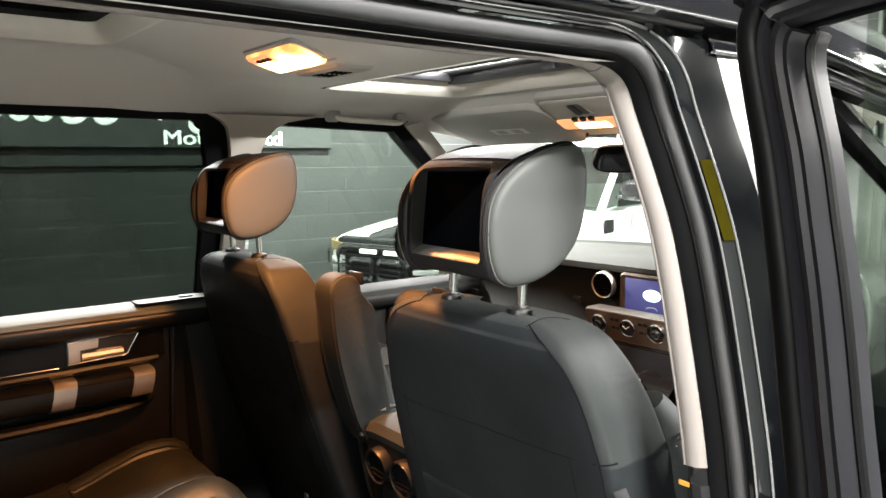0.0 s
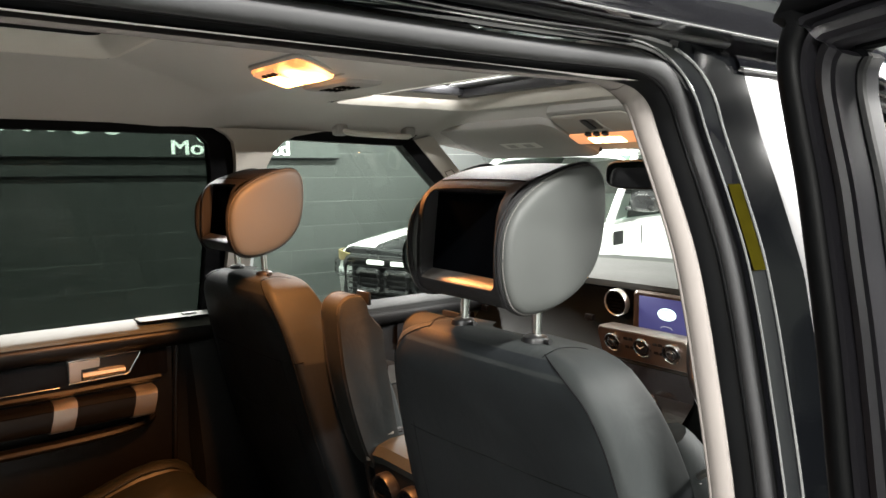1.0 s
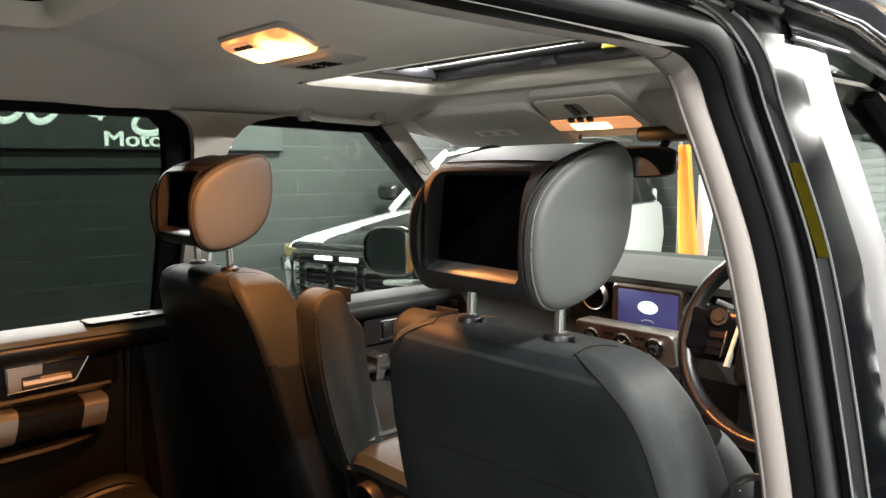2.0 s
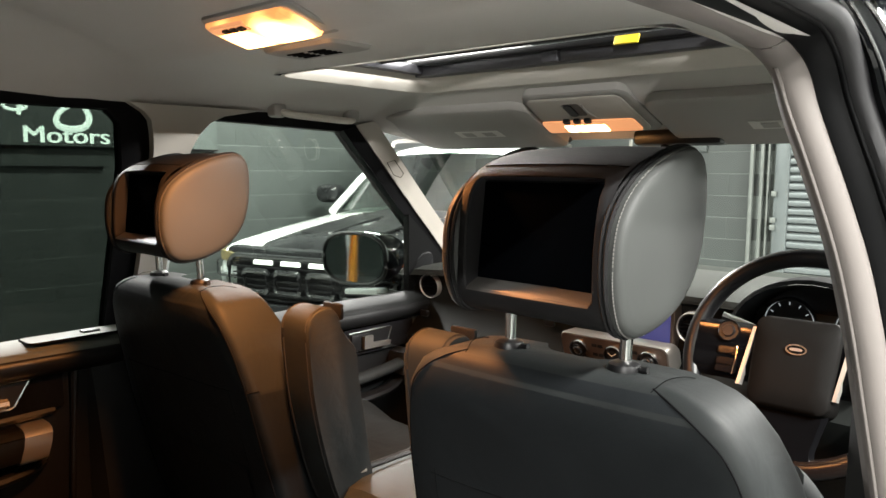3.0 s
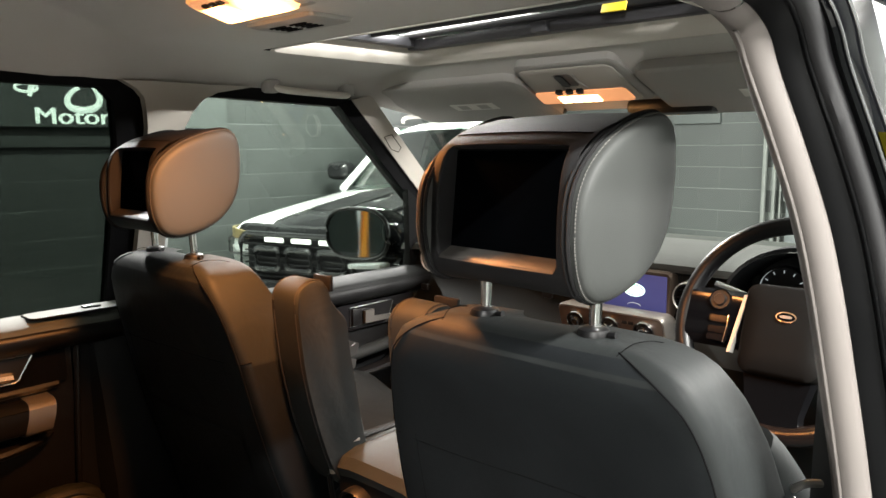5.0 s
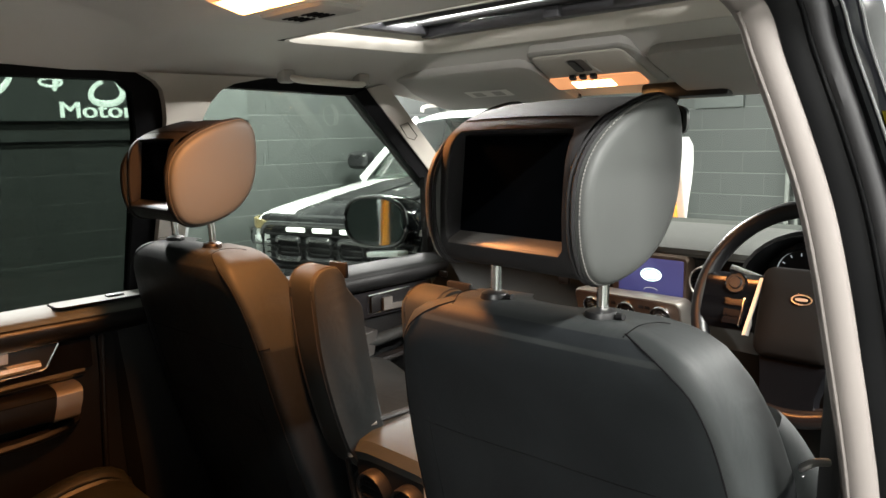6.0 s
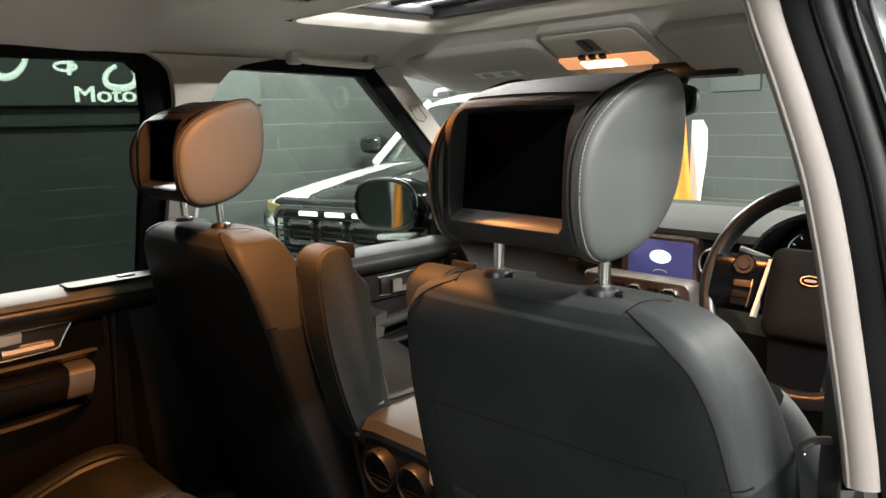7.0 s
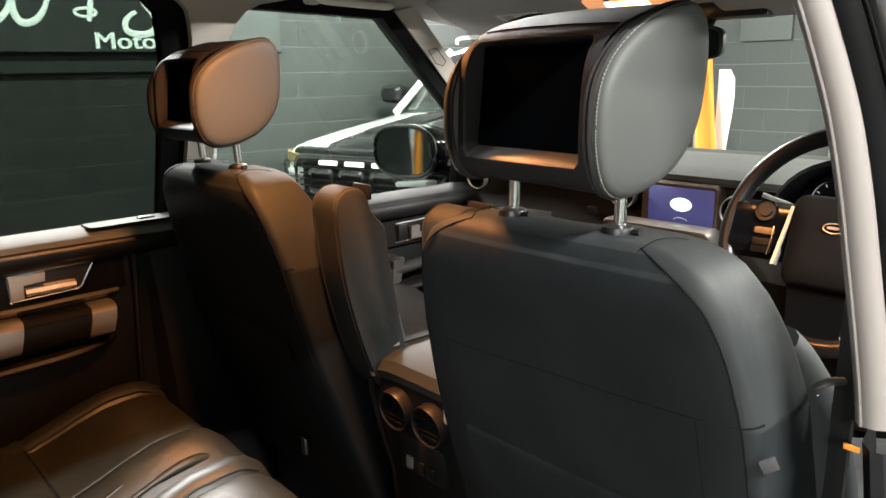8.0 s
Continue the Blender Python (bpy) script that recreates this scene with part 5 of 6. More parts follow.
part("body", loft([[over(0.049 + a * (1 + 0.7 * b), 0.113 + b, n) for a, b in rrect(w, h, 0.016)] for w, h, n in body]), A_TRIM, console_roof, "grey plastic console")
for k in (-1, 1):
    part("ridge", tube(smooth_path([over(0.043 + k * 0.024, 0.062, 0.0068), over(0.043 + k * 0.021, 0.085, 0.0074), over(0.043 + k * 0.029, 0.118, 0.0068)], 6), 0.0022, 8), VISOR, console_roof)
part("lens", loft([[over(0.042 + a * (1 + 0.7 * (b + 0.06)), 0.150 + b, n) for a, b in rrect(0.104, 0.024, 0.008)] for n in (0.006, 0.010)]), MAP_LENS, console_roof, "glowing orange lens")
for x in (-0.005, 0.022, 0.048, 0.068):
    part("bulb_glow", loft([[over(x + a, 0.157 + b, n) for a, b in rrect(0.012, 0.014, 0.004)] for n in (0.009, 0.0112)]), MAP_BULB, console_roof)
part("sunroof_switch", loft([[over(0.033 + a, 0.082 + b, n) for a, b in rrect(0.009, 0.022, 0.006)] for n in (0.006, 0.011)]), PLASTIC, console_roof, "black switch")
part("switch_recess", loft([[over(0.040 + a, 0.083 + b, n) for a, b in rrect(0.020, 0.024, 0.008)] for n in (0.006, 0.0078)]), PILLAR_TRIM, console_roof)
for x in (0.0, 0.025, 0.05):
    part("switch", loft([[over(x + a, 0.124 + b, n) for a, b in rrect(0.007, 0.006, 0.002)] for n in (0.006, 0.014)]), PLASTIC, console_roof)
area_lamp("map_light", over(0.035, 0.157, 0.03), 0.10, 0.03, MAP_WATTS, (1.0, 0.45, 0.14), (0, 0.25, -1))


def visor(x0, x1, label, mirror_x):
    v = thing("sun_visor", label, "sun visor", ((x0 + x1) / 2, 0.66, 1.70), "sun visors")
    cx, w = (x0 + x1) / 2, (x1 - x0) / 2
    tilt = Matrix.Rotation(radians(-19), 3, "X")
    c = Vector((cx, 0.712, 1.694))
    part("pad", loft([[c + tilt @ Vector((a, b, n)) for a, b in rrect(w * g, 0.112 * g2, 0.035)] for g, g2, n in ((0.94, 0.93, 0.014), (0.99, 0.985, 0.010), (1.0, 1.0, 0.0), (0.99, 0.985, -0.008), (0.95, 0.94, -0.012))]), VISOR, v, "grey padded fabric")
    part("warning_print", box(c + tilt @ Vector((mirror_x, 0.01, -0.0125)), (0.13, 0.035, 0.001), turn=tilt.to_4x4()), LABEL_INK, v, "pale printed warning label")
    for k in range(2):
        part("print_bar", box(c + tilt @ Vector((mirror_x - 0.03 + 0.06 * k, 0.01, -0.0135)), (0.03, 0.022, 0.001), turn=tilt.to_4x4()), VISOR, v)
    part("pin", tube([c + tilt @ Vector((-w, 0.09, 0.0)), c + tilt @ Vector((w, 0.09, 0.0))], 0.006, 8), PLASTIC, v)


visor(-0.53, -0.085, "grey fabric sun visor folded against the roof", 0.02)
visor(0.175, 0.60, "grey fabric sun visor beside the roof console", 0.02)


def grab_handle(y0, y1, z, x):
    h = thing("grab_handle", "pale grey folding roof grab handle", "grab handle", (x, (y0 + y1) / 2, z), "roof grab handles")
    pts = smooth_path([(x - 0.01, y0, z + 0.008), (x + 0.012, y0 + 0.02, z - 0.004), (x + 0.014, (y0 + y1) / 2, z - 0.008), (x + 0.012, y1 - 0.02, z - 0.010), (x - 0.01, y1, z - 0.004)], 6)
    part("bar", tube(pts, 0.011, 10, flat=0.7), LINING_EDGE, h)
    for y in (y0, y1):
        part("mount", box((x - 0.004, y, z + 0.003), (0.03, 0.035, 0.03), 0.008), VISOR, h)


grab_handle(0.30, 0.51, 1.716, -0.505)
grab_handle(-0.58, -0.33, 1.790, -0.505)

mirror = thing("rear_view_mirror", "black framed rear-view mirror on the windscreen", "mirror", (0.13, 0.74, 1.60))
part("shell", loft([[(0.104 + a, y, 1.603 + b) for a, b in superring(0.108 * s, 0.034 * s, 4, 32)] for y, s in ((0.715, 0.96), (0.720, 1.0), (0.735, 0.98), (0.750, 0.8))]), PLASTIC, mirror)
part("glass", loft([[(0.104 + a, y, 1.603 + b) for a, b in superring(0.102, 0.029, 4, 32)] for y in (0.7135, 0.7145)]), DIMMED_MIRROR, mirror, "mirror glass")
part("stalk", tube([(0.15, 0.75, 1.61), (0.15, 0.79, 1.65)], 0.010, 8), PLASTIC, mirror)
part("sensor_box", box((0.175, 0.80, 1.665), (0.19, 0.06, 0.035), 0.012), PLASTIC, mirror, "black sensor housing")

# ---- dashboard ----
dash = thing("dashboard", "dark dashboard with pale top, round vents and control panel", "dashboard", (CX, 1.0, 0.8))
top = []
for y, z in ((0.925, 1.300), (0.93, 1.316), (0.96, 1.324), (1.05, 1.326), (1.2, 1.331), (1.35, 1.330), (1.48, 1.318)):
    top.append([(CX + 0.74 * t, y + 0.05 * (1 - t * t) - 0.05, z - 0.015 * t ** 4) for t in (-1, -0.8, -0.6, -0.4, -0.2, 0, 0.2, 0.4, 0.6, 0.8, 1)])
part("top_pad", loft(top, False), DASH_TOP, dash, "pale grey soft dashboard top")
face = []
for y, z in ((0.885, 1.305), (0.905, 1.29), (0.915, 1.24), (0.88, 1.17), (0.83, 1.12), (0.85, 1.06), (0.92, 0.98), (0.96, 0.80)):
    face.append([(CX + 0.74 * t, y + 0.04 * (1 - t * t), z) for t in (-1, -0.8, -0.6, -0.4, -0.2, 0, 0.2, 0.4, 0.6, 0.8, 1)])
part("face", loft(face, False), DASH_FACE, dash, "black soft fascia")


def round_vent(x, y, z, r, parent, bright):
    v = part("air_vent", lathe((x, y, z), [(r, 0.03), (r, 0.0), (r * 0.98, -0.008), (r * 0.86, -0.010), (r * 0.82, 0.0), (r * 0.8, 0.02), (0, 0.022)], (0, 1, 0.12), 32), PLASTIC, parent)
    part("ring", lathe((x, y, z), [(r * 1.02, 0.004), (r * 1.02, -0.008), (r * 0.98, -0.013), (r * 0.92, -0.011), (r * 0.90, 0.0)], (0, 1, 0.12), 32), bright, v, "bright ring")
    for k in range(5):
        zz = z + r * (-0.52 + 0.26 * k)
        w = math.sqrt(max(0.0, (0.82 * r) ** 2 - (zz - z) ** 2))
        part("blade", box((x, y - 0.002, zz), (2 * w, 0.014, 0.004), 0.001, turn=Matrix.Rotation(radians(20), 4, "X")), FRAME_BLACK, v)
    return v


for x, z in ((-0.118, 1.262), (0.172, 1.250), (-0.62, 1.258), (0.66, 1.255)):
    round_vent(x, 0.915, z, 0.036, dash, SILVER_BRIGHT)
bezel = part("screen_surround", loft([[(0.030 + a, 0.928 + y, 1.245 + b) for a, b in rrect(w, h, 0.012)] for w, h, y in ((0.099, 0.056, 0.03), (0.099, 0.056, -0.008), (0.095, 0.051, -0.014), (0.088, 0.045, -0.012))], True, True), BRONZE, dash, "bronze screen surround")
part("touch_screen", box((0.034, 0.917, 1.247), (0.166, 0.006, 0.084), 0.002), SCREEN_LIT, bezel, "blue lit touch screen")
part("screen_badge", loft([[(0.037 + a, y, 1.250 + b) for a, b in superring(0.027, 0.0155, 2, 32)] for y in (0.9138, 0.9130)]), LOGO_WHITE, bezel, "glowing white oval")
part("badge_ring", tube([(0.037 + 0.0225 * math.cos(k * math.tau / 32), 0.9126, 1.250 + 0.0120 * math.sin(k * math.tau / 32)) for k in range(32)], 0.0013, 5, True), LOGO_GREEN, bezel, "glowing green ring")
part("screen_mark", tube([(0.037 + 0.017 * math.cos(a), 0.9135, 1.213 + 0.006 * math.sin(a)) for a in [math.pi * k / 10 for k in range(11)]], 0.0008, 5), DIAL_GLOW, bezel)
pan = part("control_panel", loft([[(0.006 + a, 0.872 + y - b * 0.35, 1.166 + b) for a, b in rrect(w, h, r)] for w, h, r, y in ((0.142, 0.044, 0.02, 0.04), (0.142, 0.044, 0.02, -0.004), (0.137, 0.040, 0.016, -0.012), (0.133, 0.036, 0.012, -0.010))]), SILVER, dash, "silver climate control panel")
part("panel_face", loft([[(0.006 + a, 0.8705 + y - b * 0.35, 1.166 + b) for a, b in rrect(0.1345, 0.0375, 0.014)] for y in (-0.010, -0.0135)]), BRONZE, pan, "bronze face")
for x, s in ((-0.080, 0.92), (0.012, 0.92), (0.098, 0.96)):
    k = part("dial" if x == 0.012 else "knob", lathe((x, 0.859, 1.174), [(0, -0.016), (0.016 * s, -0.016), (0.018 * s, -0.012), (0.019 * s, 0.0), (0, 0.0)], (0, 1, 0.35), 28), PLASTIC, pan)
    part("ring", lathe((x, 0.858, 1.174), [(0.0275 * s, -0.002), (0.0270 * s, -0.011), (0.0258 * s, -0.014), (0.0240 * s, -0.012), (0.0205 * s, 0.0)], (0, 1, 0.35), 28), CHROME, k, "chrome ring")
    if x != 0.012:
        part("knob_cap", lathe((x, 0.859, 1.174), [(0.0135 * s, -0.0155), (0.0130 * s, -0.0185), (0.0095 * s, -0.0195), (0.0085 * s, -0.0165)], (0, 1, 0.35), 28), CHROME, k, "chrome inner ring")
    if x == 0.012:
        for a in (35, 150):
            part("clock_arm", tube([(0.012, 0.841, 1.170), (0.012 + 0.013 * math.cos(radians(a)), 0.8415, 1.170 + 0.013 * math.sin(radians(a)))], 0.0009, 5), LETTER, k)
for x in (-0.040, -0.024, 0.048, 0.064):
    for z in (1.186, 1.163):
        part("key", box((x, 0.858 - (z - 1.166) * 0.35, z), (0.013, 0.005, 0.008), 0.001), PLASTIC, pan)
part("port", box((-0.185, 0.880, 1.215), (0.030, 0.012, 0.018), 0.004), VENT_RING, dash, "dark metal socket cover")
part("port", box((-0.60, 0.865, 1.185), (0.030, 0.012, 0.018), 0.004), VENT_RING, dash, "dark metal socket cover")
part("rotary_selector", lathe((0.055, 0.80, 1.045), [(0, 0.02), (0.024, 0.018), (0.028, 0.0), (0.028, -0.03), (0, -0.03)], (0, -0.75, 0.6), 28), PLASTIC, dash)
part("selector_ring", lathe((0.055, 0.80, 1.045), [(0.030, 0.006), (0.034, 0.002), (0.034, -0.012), (0.029, -0.014)], (0, -0.75, 0.6), 28), CHROME, dash, "chrome ring")
part("lower_fascia", loft([[(CX + 0.02 + a, y, z) for a in (-0.13, -0.12, 0, 0.10, 0.11)] for y, z in ((0.86, 1.12), (0.85, 1.06), (0.78, 1.0), (0.62, 0.98))], False), PIANO, dash)
hood = [[(0.43 + w * math.cos(a), y, 1.262 + h * math.sin(a)) for a in [math.pi * (1.08 - 1.16 * k / 20) for k in range(21)]] for w, h, y in ((0.150, 0.122, 0.83), (0.158, 0.130, 0.835), (0.160, 0.130, 0.90), (0.165, 0.110, 1.02))]
part("instrument_hood", loft(hood, False), SOFT_BLACK, dash, "black hood over the dials")
part("hood_lining", loft([[(0.43 + w * math.cos(a), y, 1.262 + h * math.sin(a)) for a in [math.pi * (1.08 - 1.16 * k / 20) for k in range(21)]] for w, h, y in ((0.149, 0.121, 0.831), (0.135, 0.105, 0.93), (0.0, 0.0, 0.935))], False), PLASTIC, dash)
for x in (0.372, 0.505):
    d = part("gauge", lathe((x, 0.915, 1.292), [(0.0, 0.002), (0.046, 0.0), (0.048, -0.006), (0.050, -0.006), (0.050, 0.01)], (0, 1, 0.15), 32), PLASTIC, dash)
    part("gauge_ring", tube([(x + 0.047 * math.cos(k * math.tau / 32), 0.907, 1.292 + 0.047 * math.sin(k * math.tau / 32)) for k in range(32)], 0.0012, 5, True), DIAL_GLOW, d)
    for k in range(9):
        a = radians(210 - 30 * k)
        part("mark", tube([(x + 0.036 * math.cos(a), 0.906, 1.292 + 0.036 * math.sin(a)), (x + 0.042 * math.cos(a), 0.906, 1.292 + 0.042 * math.sin(a))], 0.0012, 4), DIAL_GLOW, d)

# steering wheel
C, TILT_W = Vector((0.450, 0.697, 1.268)), Matrix.Rotation(radians(-22), 3, "X")


def wheel_at(a, b, n=0.0):
    return C + TILT_W @ Vector((a, n, b))


wheel = thing("steering_wheel", "black leather steering wheel with a warm-toned lower arc", "steering wheel", C)
rim = [wheel_at(0.187 * math.cos(k * math.tau / 64), 0.187 * math.sin(k * math.tau / 64)) for k in range(64)]
part("rim", tube(rim, 0.0165, 12, True, up=(0, 1, 0.4)), RIM_LEATHER, wheel, "black leather rim")
# lower rim is black; the arc's warm tone stands for an orange reflection
part("wood_arc", tube([wheel_at(0.187 * math.cos(a), 0.187 * math.sin(a), -0.001) for a in [radians(235 + 70 * k / 14) for k in range(15)]], 0.0175, 12, up=(0, 1, 0.4)), WARM_BLACK, wheel, "black lower arc, warmed for an orange reflection")
pad = [[wheel_at(a, b - 0.012 + 0.0, n) for a, b in [(p * (1 + 0.5 * q), q) for p, q in rrect(0.072 * g, 0.082 * g, 0.022)]] for g, n in ((1.0, 0.03), (1.0, -0.012), (0.97, -0.022), (0.88, -0.028), (0.5, -0.031))]
part("airbag_pad", loft(pad), WHEEL_PAD, wheel, "dark airbag cover")
part("badge", loft([[wheel_at(0.004 + a, 0.012 + b, n) for a, b in superring(0.0175, 0.0095, 2, 28)] for n in (-0.029, -0.0335)]), CHROME, wheel, "oval chrome badge")
part("badge_inset", loft([[wheel_at(0.004 + a, 0.012 + b, n) for a, b in superring(0.0150, 0.0072, 2, 28)] for n in (-0.0335, -0.0342)]), PIANO_DARK, wheel)
part("badge_bar", loft([[wheel_at(0.004 + a, 0.012 + b, n) for a, b in superring(0.0105, 0.0026, 3, 20)] for n in (-0.0340, -0.0350)]), SILVER, wheel)
for s in (-1, 1):
    sp = part("spoke", loft([[wheel_at(s * x, z, n) for z, n in ((0.052, -0.004), (0.040, -0.020), (-0.03, -0.020), (-0.055, -0.004), (-0.03, 0.012), (0.04, 0.012))] for x in (0.07, 0.10, 0.13, 0.175)]), PIANO_DARK, wheel)
    part("bright_strip", loft([[wheel_at(s * x + 0.010 * (z / 0.08), z - 0.008, n) for z in (-0.055, -0.03, 0, 0.03, 0.052)] for x, n in ((0.074, -0.012), (0.076, -0.024), (0.082, -0.024), (0.084, -0.012))], False), SILVER_BRIGHT, wheel, "bright metal strip")
    part("round_control", lathe(wheel_at(s * 0.118, 0.030, -0.020), [(0, 0.006), (0.010, 0.006), (0.012, 0.002), (0.019, 0.002), (0.020, -0.004)], TILT_W @ Vector((0, -1, 0)), 24), PLASTIC, sp)
    part("control_ring", tube([wheel_at(s * 0.118 + 0.019 * math.cos(k * math.tau / 24), 0.030 + 0.019 * math.sin(k * math.tau / 24), -0.023) for k in range(24)], 0.0013, 5, True), PIANO_DARK, sp)
    for b in (-0.006, -0.026, -0.040):
        part("key", loft([[wheel_at(s * 0.112 + a, b + c, n) for a, c in rrect(0.018, 0.006, 0.003)] for n in (-0.018, -0.0235)]), PIANO_DARK, sp)
    part("key_trim", tube([wheel_at(s * 0.097, 0.004, -0.0225), wheel_at(s * 0.097, -0.022, -0.0225), wheel_at(s * 0.099, -0.048, -0.0225)], 0.0012, 6), CHROME, sp, "thin chrome line")
part("lower_spoke", loft([[wheel_at(x, z, n) for x, n in ((-f, 0.004), (-f * 0.9, -0.012), (f * 0.9, -0.012), (f, 0.004), (0.0, 0.02))] for z, f in ((-0.085, 0.064), (-0.12, 0.056), (-0.150, 0.050), (-0.176, 0.052))]), PIANO_DARK, wheel, "gloss black lower spoke")
part("column", tube([wheel_at(0, 0, 0.02), wheel_at(0, 0, 0.20)], 0.045, 14), PLASTIC, wheel)
for s in (-1, 1):
    part("stalk", tube([wheel_at(s * 0.03, 0.03, 0.05), wheel_at(s * 0.10, 0.055, 0.035), wheel_at(s * 0.15, 0.065, 0.02)], [0.007, 0.006, 0.008], 8), CHROME if s < 0 else PLASTIC, wheel)

# ---- centre console ----
cons = thing("centre_console", "dark centre console with silver trim and two rear air vents", "centre console", (CX, 0.3, 0.6))
lid = []
for y, z in ((0.105, 1.045), (0.098, 1.062), (0.110, 1.078), (0.14, 1.086), (0.25, 1.086), (0.42, 1.080), (0.46, 1.07), (0.47, 1.04)):
    lid.append([(0.028 + 0.104 * t, y, z - 0.010 * abs(t) ** 6) for t in (-1, -0.9, -0.6, 0, 0.6, 0.9, 1)])
part("lid", loft(lid, False), LID, cons, "grey-black padded lid")
part("box", loft([[(0.028 + w * t, y, z) for t, y in ((-1, 0.118 + o), (-0.9, 0.105 + o), (0.9, 0.105 + o), (1, 0.118 + o), (1, 0.62), (-1, 0.62))] for w, z, o in ((0.106, 1.045, 0.0), (0.108, 1.03, 0.0), (0.108, 0.93, 0.012), (0.104, 0.84, 0.03), (0.10, 0.58, 0.04))]), PANEL_BLACK, cons, "dark console body")
for s in (-1, 1):
    pts = [(0.028 + s * 0.110, 0.108, 1.075), (0.028 + s * 0.112, 0.098, 1.045), (0.028 + s * 0.112, 0.104, 0.99), (0.028 + s * 0.111, 0.118, 0.92), (0.028 + s * 0.108, 0.14, 0.84), (0.028 + s * 0.106, 0.15, 0.70)]
    part("side_trim", tube(smooth_path(pts, 5), 0.0062 if s > 0 else 0.005, 8), SATIN if s > 0 else PLASTIC, cons, "satin silver edge trim" if s > 0 else "black edge trim")
    if s > 0:
        part("corner_bracket", loft([[(0.028 + s * (0.098 + a), 0.100 + o, 1.052 + b) for a, b in rrect(0.015 if s > 0 else 0.008, 0.032 if s > 0 else 0.020, 0.006)] for o in (-0.008, -0.004, 0.03, 0.05)]), SILVER_BRIGHT, cons, "satin silver corner")
    part("lid_trim", tube([(0.028 + s * 0.106, 0.112, 1.080), (0.028 + s * 0.107, 0.16, 1.088), (0.028 + s * 0.107, 0.45, 1.080)], 0.006, 8), PLASTIC, cons)
    part("hinge_cap", tube(smooth_path([(0.028 + s * 0.098, 0.150, 1.091), (0.028 + s * 0.100, 0.118, 1.086), (0.028 + s * 0.100, 0.098, 1.066), (0.028 + s * 0.100, 0.096, 1.046)], 5), 0.0060 if s < 0 else 0.0040, 10), SATIN_BRIGHT, cons, "chrome hinge strip")
    round_vent(0.028 + s * 0.043, 0.100, 1.000, 0.036, cons, VENT_RING)
ctl = part("control_unit", box((0.028, 0.124, 0.915), (0.120, 0.02, 0.075), 0.008), PLASTIC, cons, "black rear control panel")
for x in (0.0, 0.03, 0.056):
    part("key", box((x, 0.112, 0.900), (0.016, 0.006, 0.022), 0.002), SILVER if x < 0.02 else PIANO, ctl)
part("gaiter", tube([(0.05, 0.60, 0.97), (0.05, 0.62, 1.06)], [0.03, 0.018], 14), PLASTIC, cons)


# ---- left doors ----
def left(y, z, out=0.0):
    """On the inner face of the left doors."""
    x = lerp([(0.5, 0.69), (0.9, 0.700), (1.10, 0.690), (1.20, 0.688), (1.262, 0.700)], z)[0]
    return Vector((CX - x - 0.0 + out, y, z))


def door_panel(name, label, y0, y1, cap, lift=0.0):
    d = thing(name, label, "car door", (CX - 0.74, (y0 + y1) / 2, 0.6), "left doors")
    yy = [y0 + (y1 - y0) * k / 8 for k in range(9)]
    zz = (0.55, 0.75, 0.9, 1.0, 1.08, 1.14, 1.19, 1.222)
    split = y1 - 0.125 if cap is CAP else y1
    part("panel", loft([[left(y0 + (split - y0) * k / 8, z + lift) for k in range(9)] for z in zz], False), DOOR_LEATHER if cap is CAP else SOFT_BLACK, d, "dark door trim panel")
    if split < y1:
        part("front_panel", loft([[left(split + 0.002 + (y1 - split) * k / 4, z + lift, 0.003) for k in range(5)] for z in zz], False), PANEL_BLACK, d, "matt black trim panel")
    def run(prof):
        return loft([[(CX - x, y, z + lift) for y in yy] for x, z in prof], False)
    part("sill_cap", run(((0.654, 1.244), (0.656, 1.250), (0.664, 1.2555), (0.70, 1.266), (0.742, 1.264), (0.748, 1.22))), cap, d, "pale grey door top" if cap is CAP else "black soft door top")
    part("top_roll", run(((0.676, 1.200), (0.662, 1.206), (0.650, 1.220), (0.647, 1.232), (0.650, 1.241), (0.656, 1.245), (0.664, 1.246))), DOOR_LEATHER if cap is CAP else SOFT_BLACK, d, "padded leather roll")
    return d


